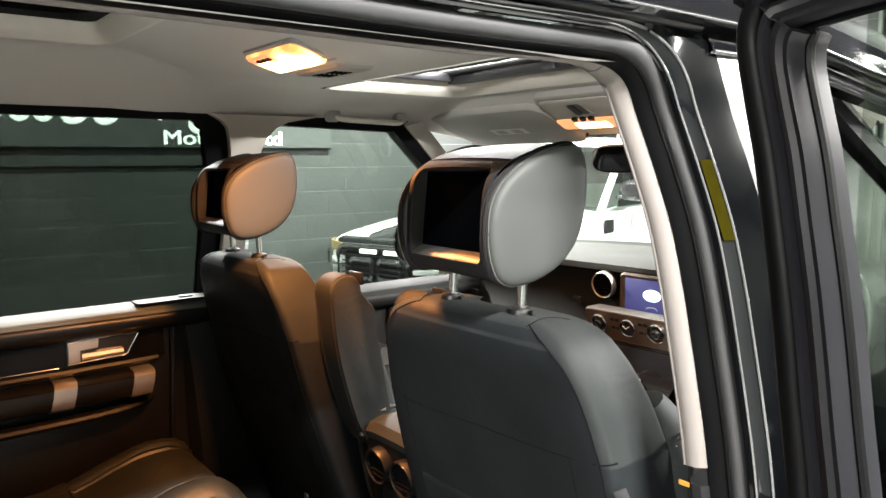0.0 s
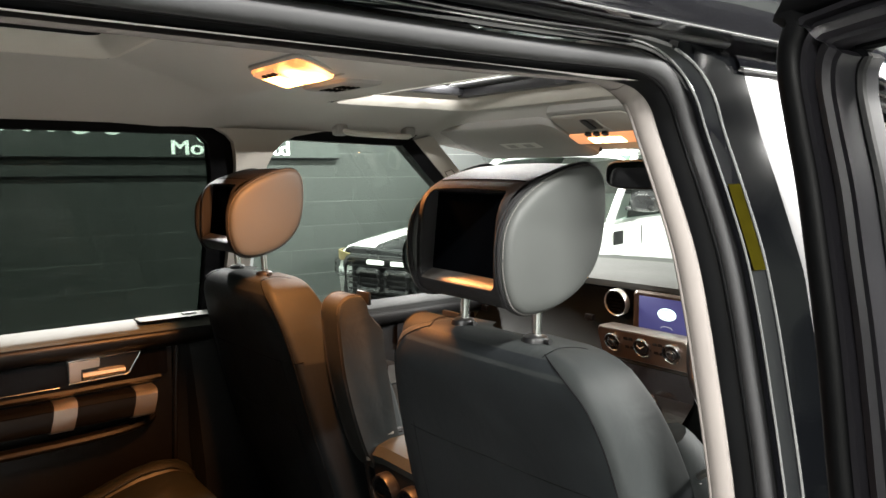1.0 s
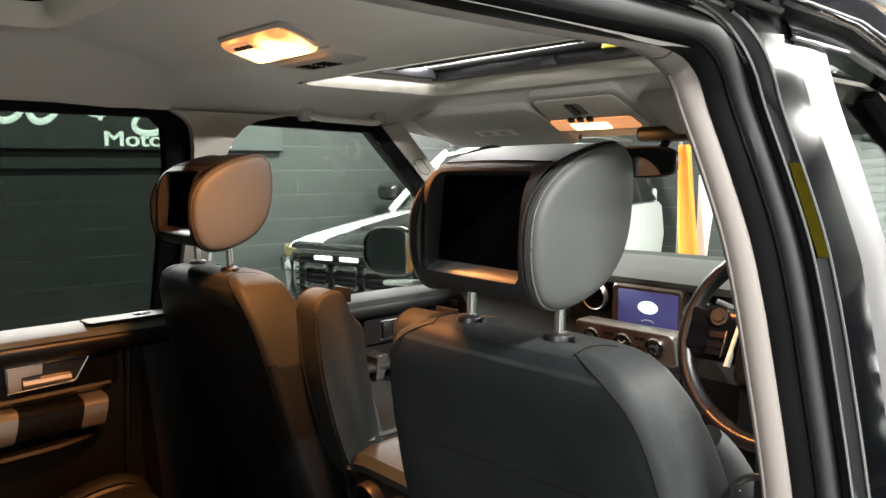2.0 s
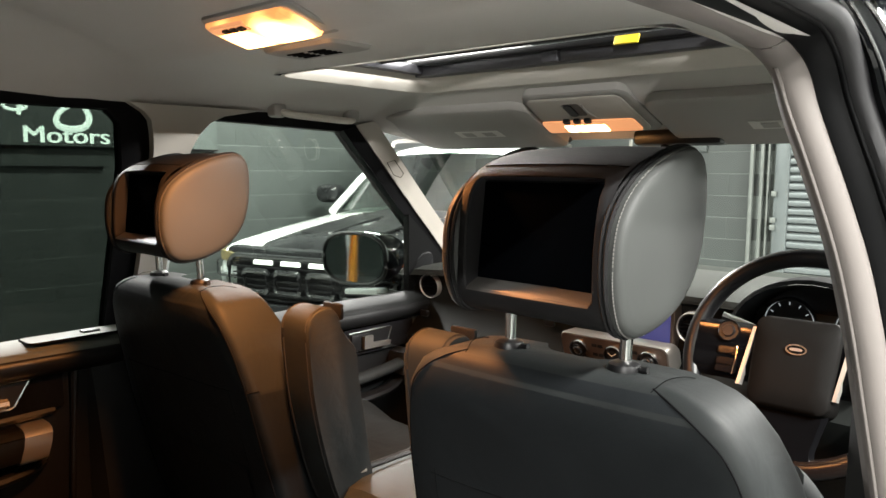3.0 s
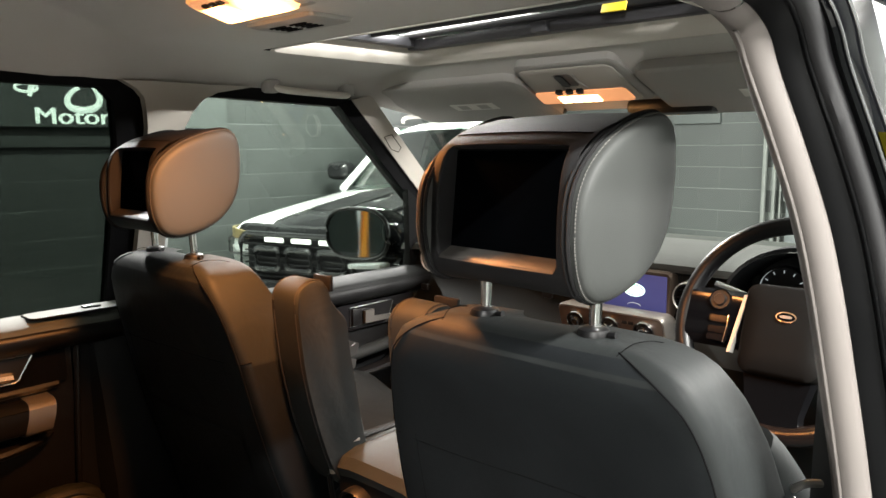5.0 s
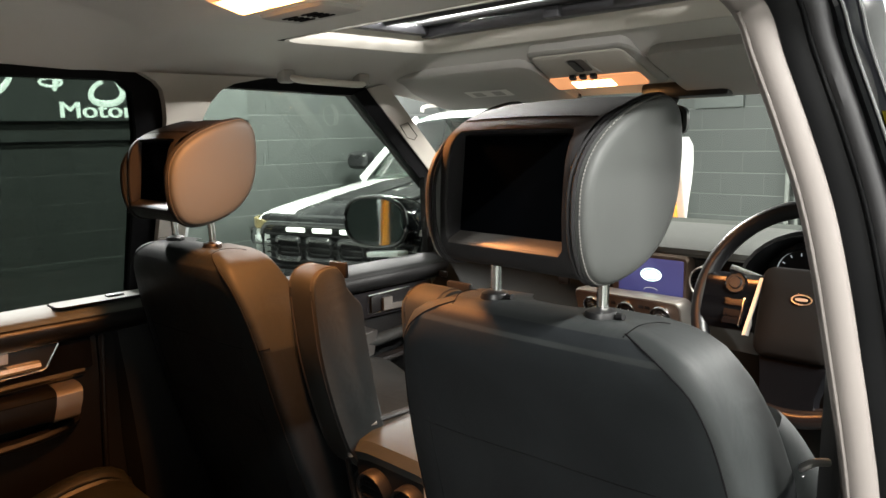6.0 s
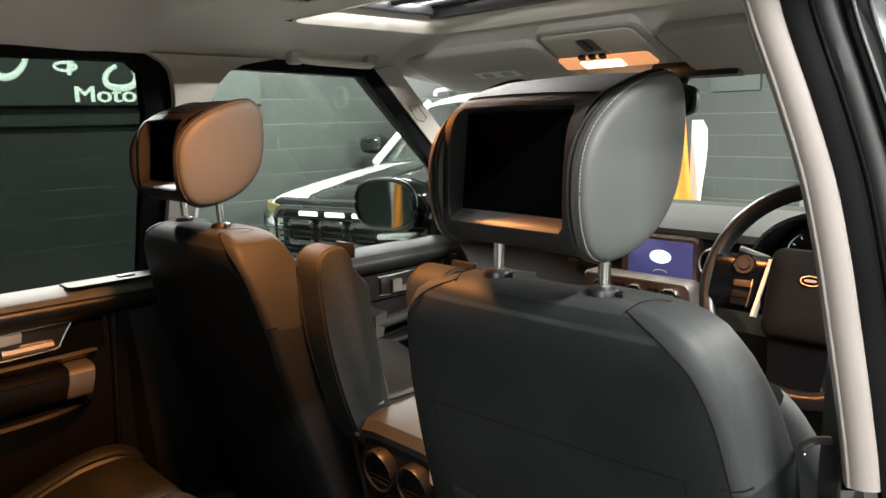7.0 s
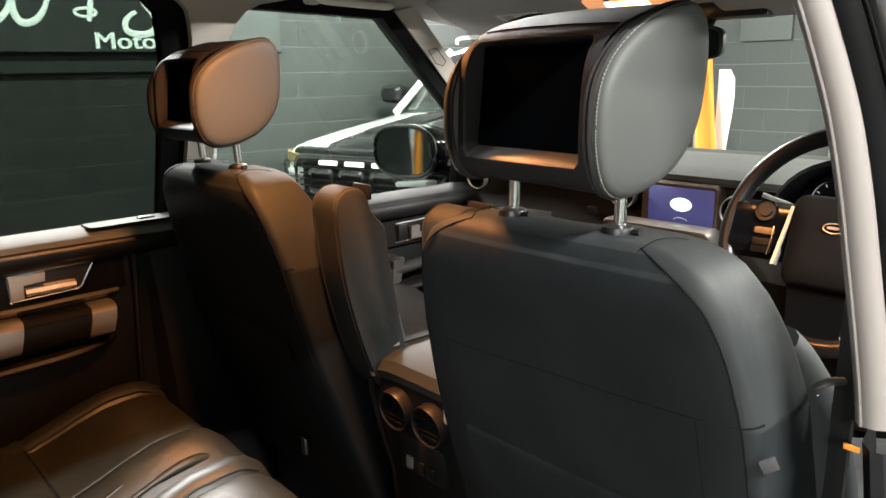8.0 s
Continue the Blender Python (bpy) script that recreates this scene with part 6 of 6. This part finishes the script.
def pull_handle(d, y0, y1, z, lift=0.0):
    """Inlay with a chrome release handle, and a grab handle with metal brackets below it."""
    rel = part("inlay", loft([[left((y0 + y1) / 2 + a, z + 0.075 + lift + b, o) for a, b in rrect((y1 - y0) / 2 + 0.06, 0.036, 0.008)] for o in (0.0, 0.010, 0.014)]), PIANO, d, "gloss black inlay")
    w = (y1 - y0) * 0.44
    cy = y0 + (y1 - y0) * 0.42
    zc = z + 0.075 + lift
    out = [(cy - w, zc - 0.026), (cy + w * 0.75, zc - 0.026), (cy + w * 1.0, zc + 0.024), (cy + w * 0.9, zc + 0.028), (cy - w, zc + 0.026)]
    part("handle_frame", tube([left(y, q, 0.016) for y, q in out], 0.0020, 6, True), CHROME, rel, "chrome frame")
    part("recess", loft([[left(y, q, o) for y, q in out] for o in (0.0145, 0.0155)]), PLASTIC, rel)
    part("backplate", box(left(cy - w * 0.72, zc, 0.019), (0.006, w * 0.42, 0.046), 0.002), PLASTIC, rel, "satin metal plate")
    part("lever", loft([[left(cy + b, zc + a, o) for a, b in ((-0.020, -w * 0.45), (-0.022, w * 0.76), (-0.010, w * 0.80), (-0.007, -w * 0.05), (0.014, -w * 0.05), (0.014, -w * 0.45))] for o in (0.020, 0.030)]), SATIN_BRIGHT, rel, "silver release lever")
    bar = part("grab_bar", tube(smooth_path([left(y0 - 0.09, z - 0.022 + lift, 0.035), left(y0, z - 0.018 + lift, 0.045), left((y0 + y1) / 2, z - 0.010 + lift, 0.048), left(y1, z - 0.002 + lift, 0.040), left(y1 + 0.03, z + lift, 0.01)], 6), 0.020, 12, flat=0.8), DOOR_LEATHER if lift > -0.01 else LEATHER, d, "padded grab handle")
    for y, q in ((y0 - 0.035, z - 0.020), (y1 - 0.005, z - 0.003)):
        part("bracket", loft([[left(y + a, q + lift + b, o) for a, b in [(-0.014, 0.030), (0.022, 0.036), (0.024, 0.032), (0.012, -0.028), (0.008, -0.032), (-0.016, -0.033)]] for o in (0.0, 0.056, 0.061)]), SATIN, bar, "satin metal bracket")
    part("shelf", tube(smooth_path([left(y0 - 0.10, z - 0.085 + lift, 0.02), left((y0 + y1) / 2, z - 0.075 + lift, 0.040), left(y1, z - 0.055 + lift, 0.02)], 6), 0.022, 10, flat=0.6), DOOR_LEATHER if lift > -0.01 else SOFT_BLACK, d, "door pocket edge")
    part("upper_roll", tube(smooth_path([left(y0 - 0.12, z + 0.125 + lift, 0.0), left(y1 + 0.05, z + 0.128 + lift, 0.0)], 4), 0.014, 8), WARM_BLACK if lift > -0.01 else SOFT_BLACK, d, "brown trim roll")


def rear_trim(d):
    """Gloss inlay with its chrome release handle, and the armrest with two satin brackets."""
    zc = 1.172
    y0, y1 = -0.94, -0.108
    inlay = part("inlay", loft([[left((y0 + y1) / 2 + a, zc + b, o) for a, b in rrect((y1 - y0) / 2, 0.038, 0.006)] for o in (-0.004, 0.006, 0.008)]), PIANO_DARK, d, "gloss black inlay")
    for q in (-0.031, 0.034):
        part("inlay_line", tube([left(y0 + 0.01, zc + q, 0.0085), left(-0.345, zc + q, 0.0085)], 0.0011, 6), CHROME, inlay, "thin chrome line")
    rim = [(-0.326, 1.146), (-0.205, 1.150), (-0.196, 1.154), (-0.170, 1.197), (-0.173, 1.201), (-0.326, 1.197)]
    part("recess", loft([[left(y, q, o) for y, q in rim] for o in (0.0085, 0.0100)]), PLASTIC, inlay)
    part("handle_frame", tube([left(y, q, 0.011) for y, q in rim], 0.0023, 8, True), CHROME, inlay, "chrome frame")
    part("backplate", loft([[left(y, q, o) for y, q in ((-0.324, 1.149), (-0.301, 1.150), (-0.300, 1.176), (-0.262, 1.178), (-0.260, 1.196), (-0.324, 1.195))] for o in (0.0100, 0.0150, 0.0160)]), SILVER, inlay, "satin metal plate")
    part("lever", loft([[left(-0.298, 1.152 + a, 0.010 + o), left(-0.225, 1.153 + a, 0.010 + o), left(-0.207, 1.1535 + a * 0.92, 0.010 + o)] for a, o in ((0.0, 0.0), (0.001, 0.008), (0.008, 0.012), (0.015, 0.009), (0.019, 0.0))], False), CHROME, inlay, "chrome release lever")
    # armrest: a soft box section that runs back from the front bracket
    sec = [(0.0, 0.014), (0.030, 0.0135), (0.045, 0.010), (0.053, 0.003), (0.055, -0.008), (0.053, -0.036), (0.047, -0.043), (0.030, -0.046), (0.0, -0.046)]

    def rows(y_list, f=1.0, grow=0.0):
        return [[left(y + 0.22 * q, 1.098 + q * f + (grow if q > 0 else -grow), o * f + (grow if o else 0)) for o, q in sec] for y in y_list]
    bar = part("armrest", loft(rows([y0, -0.7, -0.5, -0.4, -0.3, -0.2, -0.150]), False), DOOR_LEATHER, d, "padded leather armrest")
    part("armrest_seam", tube([left(y, 1.103, 0.0535) for y in (y0, -0.6, -0.4, -0.2, -0.16)], 0.0011, 6), SEAM, bar)
    part("bracket", loft(rows([-0.366, -0.363, -0.322, -0.319], 1.0, 0.003), False), SATIN_BRIGHT, bar, "satin metal bracket")
    part("bracket", loft(rows([-0.196, -0.193, -0.151, -0.148], 1.0, 0.003), False), SATIN_BRIGHT, bar, "satin metal bracket")
    part("bracket_end", loft([[left(-0.148 + 0.22 * q, 1.098 + q, o) for o, q in sec], [left(-0.147 + 0.22 * q, 1.085 + q * 0.3, o * 0.4) for o, q in sec]], True), SATIN_BRIGHT, bar)
    part("shelf", tube(smooth_path([left(y0, 1.012, 0.012), left(-0.6, 1.016, 0.026), left(-0.30, 1.020, 0.030), left(-0.19, 1.026, 0.020), left(-0.150, 1.034, -0.004)], 6), 0.017, 10, flat=0.7), DOOR_LEATHER, d, "door pocket edge")
    part("upper_roll", tube([left(y0, 1.137 - 0.010, 0.002), left(-0.3, 1.127, 0.006), left(-0.125, 1.129, 0.002)], 0.009, 8), DOOR_LEATHER, d, "brown trim roll")


rear_door = door_panel("car_door_rear_left", "closed rear door with pale top and chrome release handle", -0.95, 0.03, CAP)
rear_door.name = "hinged_door"
part("outer_skin", flank(-1.05, 0.055, ((0.75, 1.225), (0.86, 1.20), (0.905, 0.95), (0.905, 0.70), (0.86, 0.47)), -1), PAINT, rear_door, "black painted door skin")
rear_trim(rear_door)
sw = part("window_switch", loft([[(CX - 0.697 + a, -0.07 + b, z) for a, b in rrect(0.030, 0.098, 0.012)] for z in (1.2655, 1.2685)]), CAP, rear_door, "pale switch plate")
part("plate_gap", tube([(CX - 0.697 + a, -0.07 + b, 1.2665) for a, b in rrect(0.031, 0.099, 0.012)], 0.0022, 5, True), SEAM, sw)
part("rocker", box((CX - 0.700, -0.045, 1.2695), (0.020, 0.034, 0.006), 0.002), PLASTIC, sw, "black rocker switch")
part("rear_edge", tube([left(0.02, 1.23, 0.015), left(0.025, 1.1, 0.015), left(0.03, 0.8, 0.015)], 0.014, 8), RUBBER, rear_door)
part("panel_seam", tube([left(-0.085, 1.20, 0.004), left(-0.092, 1.05, 0.006), left(-0.098, 0.85, 0.006)], 0.006, 8), DOOR_LEATHER, rear_door)
part("pillar_base", loft([[(CX - 0.70 + o, -0.075 + sh, z) if k == 0 else (CX - 0.665 + o, -0.055 + sh, z) if k == 1 else (CX - 0.650 + o, -0.01 + sh, z) if k == 2 else (CX - 0.650 + o, 0.10 + sh, z) if k == 3 else (CX - 0.67 + o, 0.17 + sh, z) for k in range(5)] for z, o, sh in ((0.6, 0.01, 0.03), (0.9, 0.008, 0.02), (1.1, 0.0, 0.006), (1.19, -0.01, 0.0), (1.225, -0.03, 0.0))], False), PANEL_BLACK, shell, "dark lower pillar trim")

front_door = door_panel("car_door_front_left", "closed front passenger door with black trim", 0.16, 1.02, SILL_BLACK, -0.03)
front_door.name = "hinged_door"
part("outer_skin", flank(0.06, 1.10, ((0.74, 1.225), (0.86, 1.19), (0.905, 0.95), (0.905, 0.70), (0.86, 0.47)), -1), PAINT, front_door, "black painted door skin")
pull_handle(front_door, 0.62, 0.80, 1.085, -0.03)
part("front_patch", loft([[left(0.90 + a, 1.08 + b, o) for a, b in rrect(0.055, 0.12, 0.012)] for o in (0.004, 0.012)]), CAP, front_door, "pale grey panel")
part("small_bracket", loft([[left(0.52 + a, 1.03 + b, o) for a, b in rrect(0.020, 0.028, 0.006)] for o in (0.0, 0.055)]), SATIN, front_door, "satin metal bracket")

# left door mirror
dm = thing("door_mirror", "gloss black door mirror with reflecting glass", "door mirror", (-0.97, 0.98, 1.27))
part("housing", loft([[(-0.955 + a, y + 0.18 * a, 1.308 + b) for a, b in superring(0.132 * s, 0.088 * s, 2.6, 36)] for y, s in ((0.915, 0.97), (0.920, 1.0), (0.95, 1.0), (1.0, 0.93), (1.05, 0.7), (1.07, 0.35))]), PAINT, dm)
gl = loft([[(-0.958 + a, 0.9115 + 0.18 * a + y, 1.308 + b) for a, b in superring(0.117, 0.076, 2.6, 36)] for y in (0.0, 0.002)])
part("glass", gl, DOOR_MIRROR, dm, "tinted mirror glass")
part("rim", tube([(-0.955 + a, 0.913 + 0.18 * a, 1.308 + b) for a, b in superring(0.125, 0.083, 2.6, 40)], 0.007, 6, True), PLASTIC, dm)
part("stalk", box((-0.85, 0.985, 1.240), (0.14, 0.07, 0.06), 0.02), PAINT, dm)
part("sail", strip([(-0.735, 0.93, 1.215), (-0.735, 1.16, 1.215)], [(-0.70, 0.93, 1.37), (-0.735, 1.15, 1.23)], (-0.03, 0, 0)), PLASTIC, dm, "black corner cover")
corner = [(0.803, 1.47), (0.898, 1.408), (1.042, 1.307), (1.065, 1.242), (1.047, 1.199), (0.902, 1.218)]
trim = part("corner_trim", loft([[side(y, z, inn) for y, z in corner] for inn in (0.012, 0.030, 0.034)]), PANEL_BLACK, front_door, "black mirror corner cover")
part("speaker_dome", loft([[side(0.925 + 0.045 * f * math.cos(k * math.tau / 24), 1.300 + 0.055 * f * math.sin(k * math.tau / 24), inn) for k in range(24)] for f, inn in ((1.0, 0.033), (0.92, 0.037), (0.6, 0.040), (0.2, 0.041))]), SOFT_BLACK, trim, "soft black speaker cover")
part("repeater", box((-0.915, 0.925, 1.206), (0.16, 0.05, 0.020), 0.008, turn=Matrix.Rotation(radians(-6), 4, "Y")), LENS_CLEAR, dm, "clear repeater lens")

# ---- right side: belt and open rear door ----
belt = thing("seat_belt", "black seat belt hanging by the pillar", "seat belt", (0.66, 0.12, 0.7))
part("webbing", strip([(0.650, 0.135, 0.70), (0.682, 0.10, 0.70)], [(0.662, 0.120, 1.50), (0.690, 0.085, 1.50)], (0.002, 0.002, 0)), BELT, belt)
part("anchor", box((0.690, 0.09, 1.51), (0.02, 0.05, 0.05), 0.01), PLASTIC, belt)
part("lever", tube(smooth_path([(0.640, 0.115, 1.238), (0.650, 0.113, 1.248), (0.664, 0.111, 1.257), (0.705, 0.095, 1.272)], 5), [0.003] * 3 + [0.0042] * 13, 8), SATIN, belt, "grey metal belt guide")
part("buckle_clip", tube(smooth_path([(0.646, 0.115, 1.236), (0.640, 0.116, 1.222), (0.638, 0.118, 1.206), (0.646, 0.116, 1.220)], 4), 0.0022, 8), SATIN, belt, "small metal clip")
part("orange_tag", box((0.703, 0.047, 1.2245), (0.014, 0.002, 0.006), 0.0008), ORANGE, belt, "small orange label")

HINGE, SWING = Vector((0.93, -0.13, 0)), radians(72)


def swung(u, z, n):
    """On the open rear door: u from the hinge, n out from its inner face towards the rear."""
    d, q = Vector((math.sin(SWING), -math.cos(SWING), 0)), Vector((-math.cos(SWING), -math.sin(SWING), 0))
    return HINGE + d * u + q * n + Vector((0, 0, z))


odoor = thing("hinged_door", "open black rear door with rubber seal and tinted glass", "car door", HINGE + Vector((0, 0, 0.5)), "right doors")
outer = [(0.02, 0.60), (0.008, 1.0), (-0.005, 1.30), (-0.022, 1.42), (-0.035, 1.50), (-0.045, 1.55), (-0.056, 1.60), (-0.070, 1.65), (-0.080, 1.695), (-0.072, 1.722), (-0.045, 1.742), (0.4, 1.765), (0.9, 1.77), (0.98, 1.70), (1.02, 1.25), (1.02, 0.6)]
inner = [(0.085, 0.70), (0.080, 1.0), (0.062, 1.30), (0.044, 1.42), (0.030, 1.50), (0.018, 1.555), (0.008, 1.60), (-0.004, 1.64), (-0.010, 1.665), (-0.006, 1.682), (0.02, 1.692), (0.4, 1.70), (0.86, 1.70), (0.90, 1.64), (0.93, 1.25), (0.93, 0.7)]


def ringed(line, n, steps=4):
    return [swung(p.x, p.y, n) for p in smooth_path([(u, z, 0) for u, z in line], steps)]


def mixl(f):
    return [(a[0] + (b[0] - a[0]) * f, a[1] + (b[1] - a[1]) * f) for a, b in zip(outer, inner)]


part("shut_face", loft([ringed(mixl(f), n) for f, n in ((0.0, -0.03), (0.0, 0.008), (0.06, 0.014), (0.44, 0.016), (0.46, 0.0))], False), PAINT, odoor, "gloss black shut face")
part("frame", loft([ringed(mixl(f), n) for f, n in ((0.44, 0.0), (0.44, 0.026), (0.47, 0.031), (0.53, 0.030), (0.56, 0.024), (0.62, 0.024), (0.67, 0.032), (0.80, 0.036), (0.86, 0.033), (0.93, 0.034), (0.98, 0.028), (1.0, 0.015), (1.0, 0.002))], False), DOOR_TRIM, odoor, "dark painted door frame")
part("door_seal", tube(ringed(mixl(0.25), 0.022), 0.011, 10, up=(1, 0, 0)), RUBBER, odoor, "black rubber seal")
part("frame_bead", tube(ringed(mixl(0.995), 0.018), 0.004, 8, up=(1, 0, 0)), RUBBER, odoor)
part("glass", loft([[swung(u, z, 0.0) for u in (0.02, 0.5, 0.98)] for z in (1.20, 1.72)], False), DOOR_GLASS, odoor, "green-tinted door glass").visible_shadow = False
part("lower_panel", loft([[swung(u, z, n) for u in (0.05, 0.5, 1.0)] for z, n in ((0.6, 0.03), (0.9, 0.06), (1.15, 0.06), (1.235, 0.05), (1.245, 0.0))], False), SOFT_BLACK, odoor, "black door trim")
part("outer_skin", loft([[swung(u, z, n) for u in (0.0, 0.5, 1.03)] for z, n in ((0.6, -0.06), (0.9, -0.075), (1.2, -0.05))], False), PAINT, odoor)

# dark car beyond the open door
far = thing("parked_car", "dark parked car across the workshop", "car", (2.7, 4.2, 0))
prof = [(0.0, 0.35), (0.0, 0.75), (0.15, 0.92), (1.1, 1.0), (1.7, 1.42), (2.0, 1.48), (3.2, 1.46), (3.9, 1.05), (4.3, 1.0), (4.4, 0.35)]
part("body", loft([[(x, 3.2 + u * 0.6, 0.35 + (z - 0.35) * f) for u, z in prof] for x, f in ((1.75, 0.9), (1.85, 1.0), (3.4, 1.0), (3.5, 0.9))]), PAINT, far)
for x in (1.95, 3.3):
    part("headlamp", box((x, 3.21, 0.70), (0.25, 0.06, 0.10), 0.03), LENS_CLEAR, far)
    part("wheel", disc((x, 3.65, 0.33), 0.33, 0.2, "x", 28, 0.03), RUBBER, far)


# ---- painted blocks of the two walls ----
def lay_blocks(wall, f, s0, s1, z0, z1, near):
    """Courses of 440 x 215 mm blocks with 10 mm joints; near(s, z) picks those that are parts of their own."""
    meshes = {}
    rest = bmesh.new()
    rng = random.Random(4)
    row = 0
    z = 0.0
    base = f(0, 0, 0)
    du = (f(1, 0, 0) - base)
    dn = (f(0, 1, 0) - base)

    def block(bm, at, length):
        h, e = 0.2195, 0.004
        pts0 = [(0, 0), (length, 0), (length, h), (0, h)]
        pts1 = [(e, e), (length - e, e), (length - e, h - e), (e, h - e)]
        lo = [bm.verts.new(at + du * a + dn * -0.006 + Vector((0, 0, b))) for a, b in pts0]
        md = [bm.verts.new(at + du * a + dn * -0.0005 + Vector((0, 0, b))) for a, b in pts0]
        hi = [bm.verts.new(at + du * a + dn * 0.0005 + Vector((0, 0, b))) for a, b in pts1]
        for r, q in ((lo, md), (md, hi)):
            for i in range(4):
                bm.faces.new((r[i], r[(i + 1) % 4], q[(i + 1) % 4], q[i]))
        bm.faces.new(hi)

    while z < 3.4:
        s = s0 - (0.225 if row % 2 else 0.0)
        while s < s1:
            if s >= s0 - 0.3:
                if near(s, z):
                    if "b" not in meshes:
                        bm = bmesh.new()
                        block(bm, Vector((0, 0, 0)), 0.4485)
                        bmesh.ops.recalc_face_normals(bm, faces=bm.faces)
                        me = bpy.data.meshes.new("block")
                        bm.to_mesh(me)
                        bm.free()
                        me.materials.append(BLOCK)
                        meshes["b"] = me
                    o = new("block", meshes["b"])
                    o.parent = wall
                    o.location = f(s, rng.uniform(-0.0035, -0.002), z)
                else:
                    block(rest, f(s, rng.uniform(-0.0035, -0.002), z), 0.4485)
            s += 0.45
        row += 1
        z += 0.225
    tagged(part("block_field", rest, BLOCK, wall, smooth=False), kind="stuff")


lay_blocks(wall_west, west, -5.0, 6.0, 0, 3.4, lambda s, z: -0.9 < s < 5.2 and 0.6 < z < 2.7)
lay_blocks(wall_north, north, -5.2, -1.95, 0, 3.4, lambda s, z: -4.4 < s < -1.9 and 0.6 < z < 2.9)
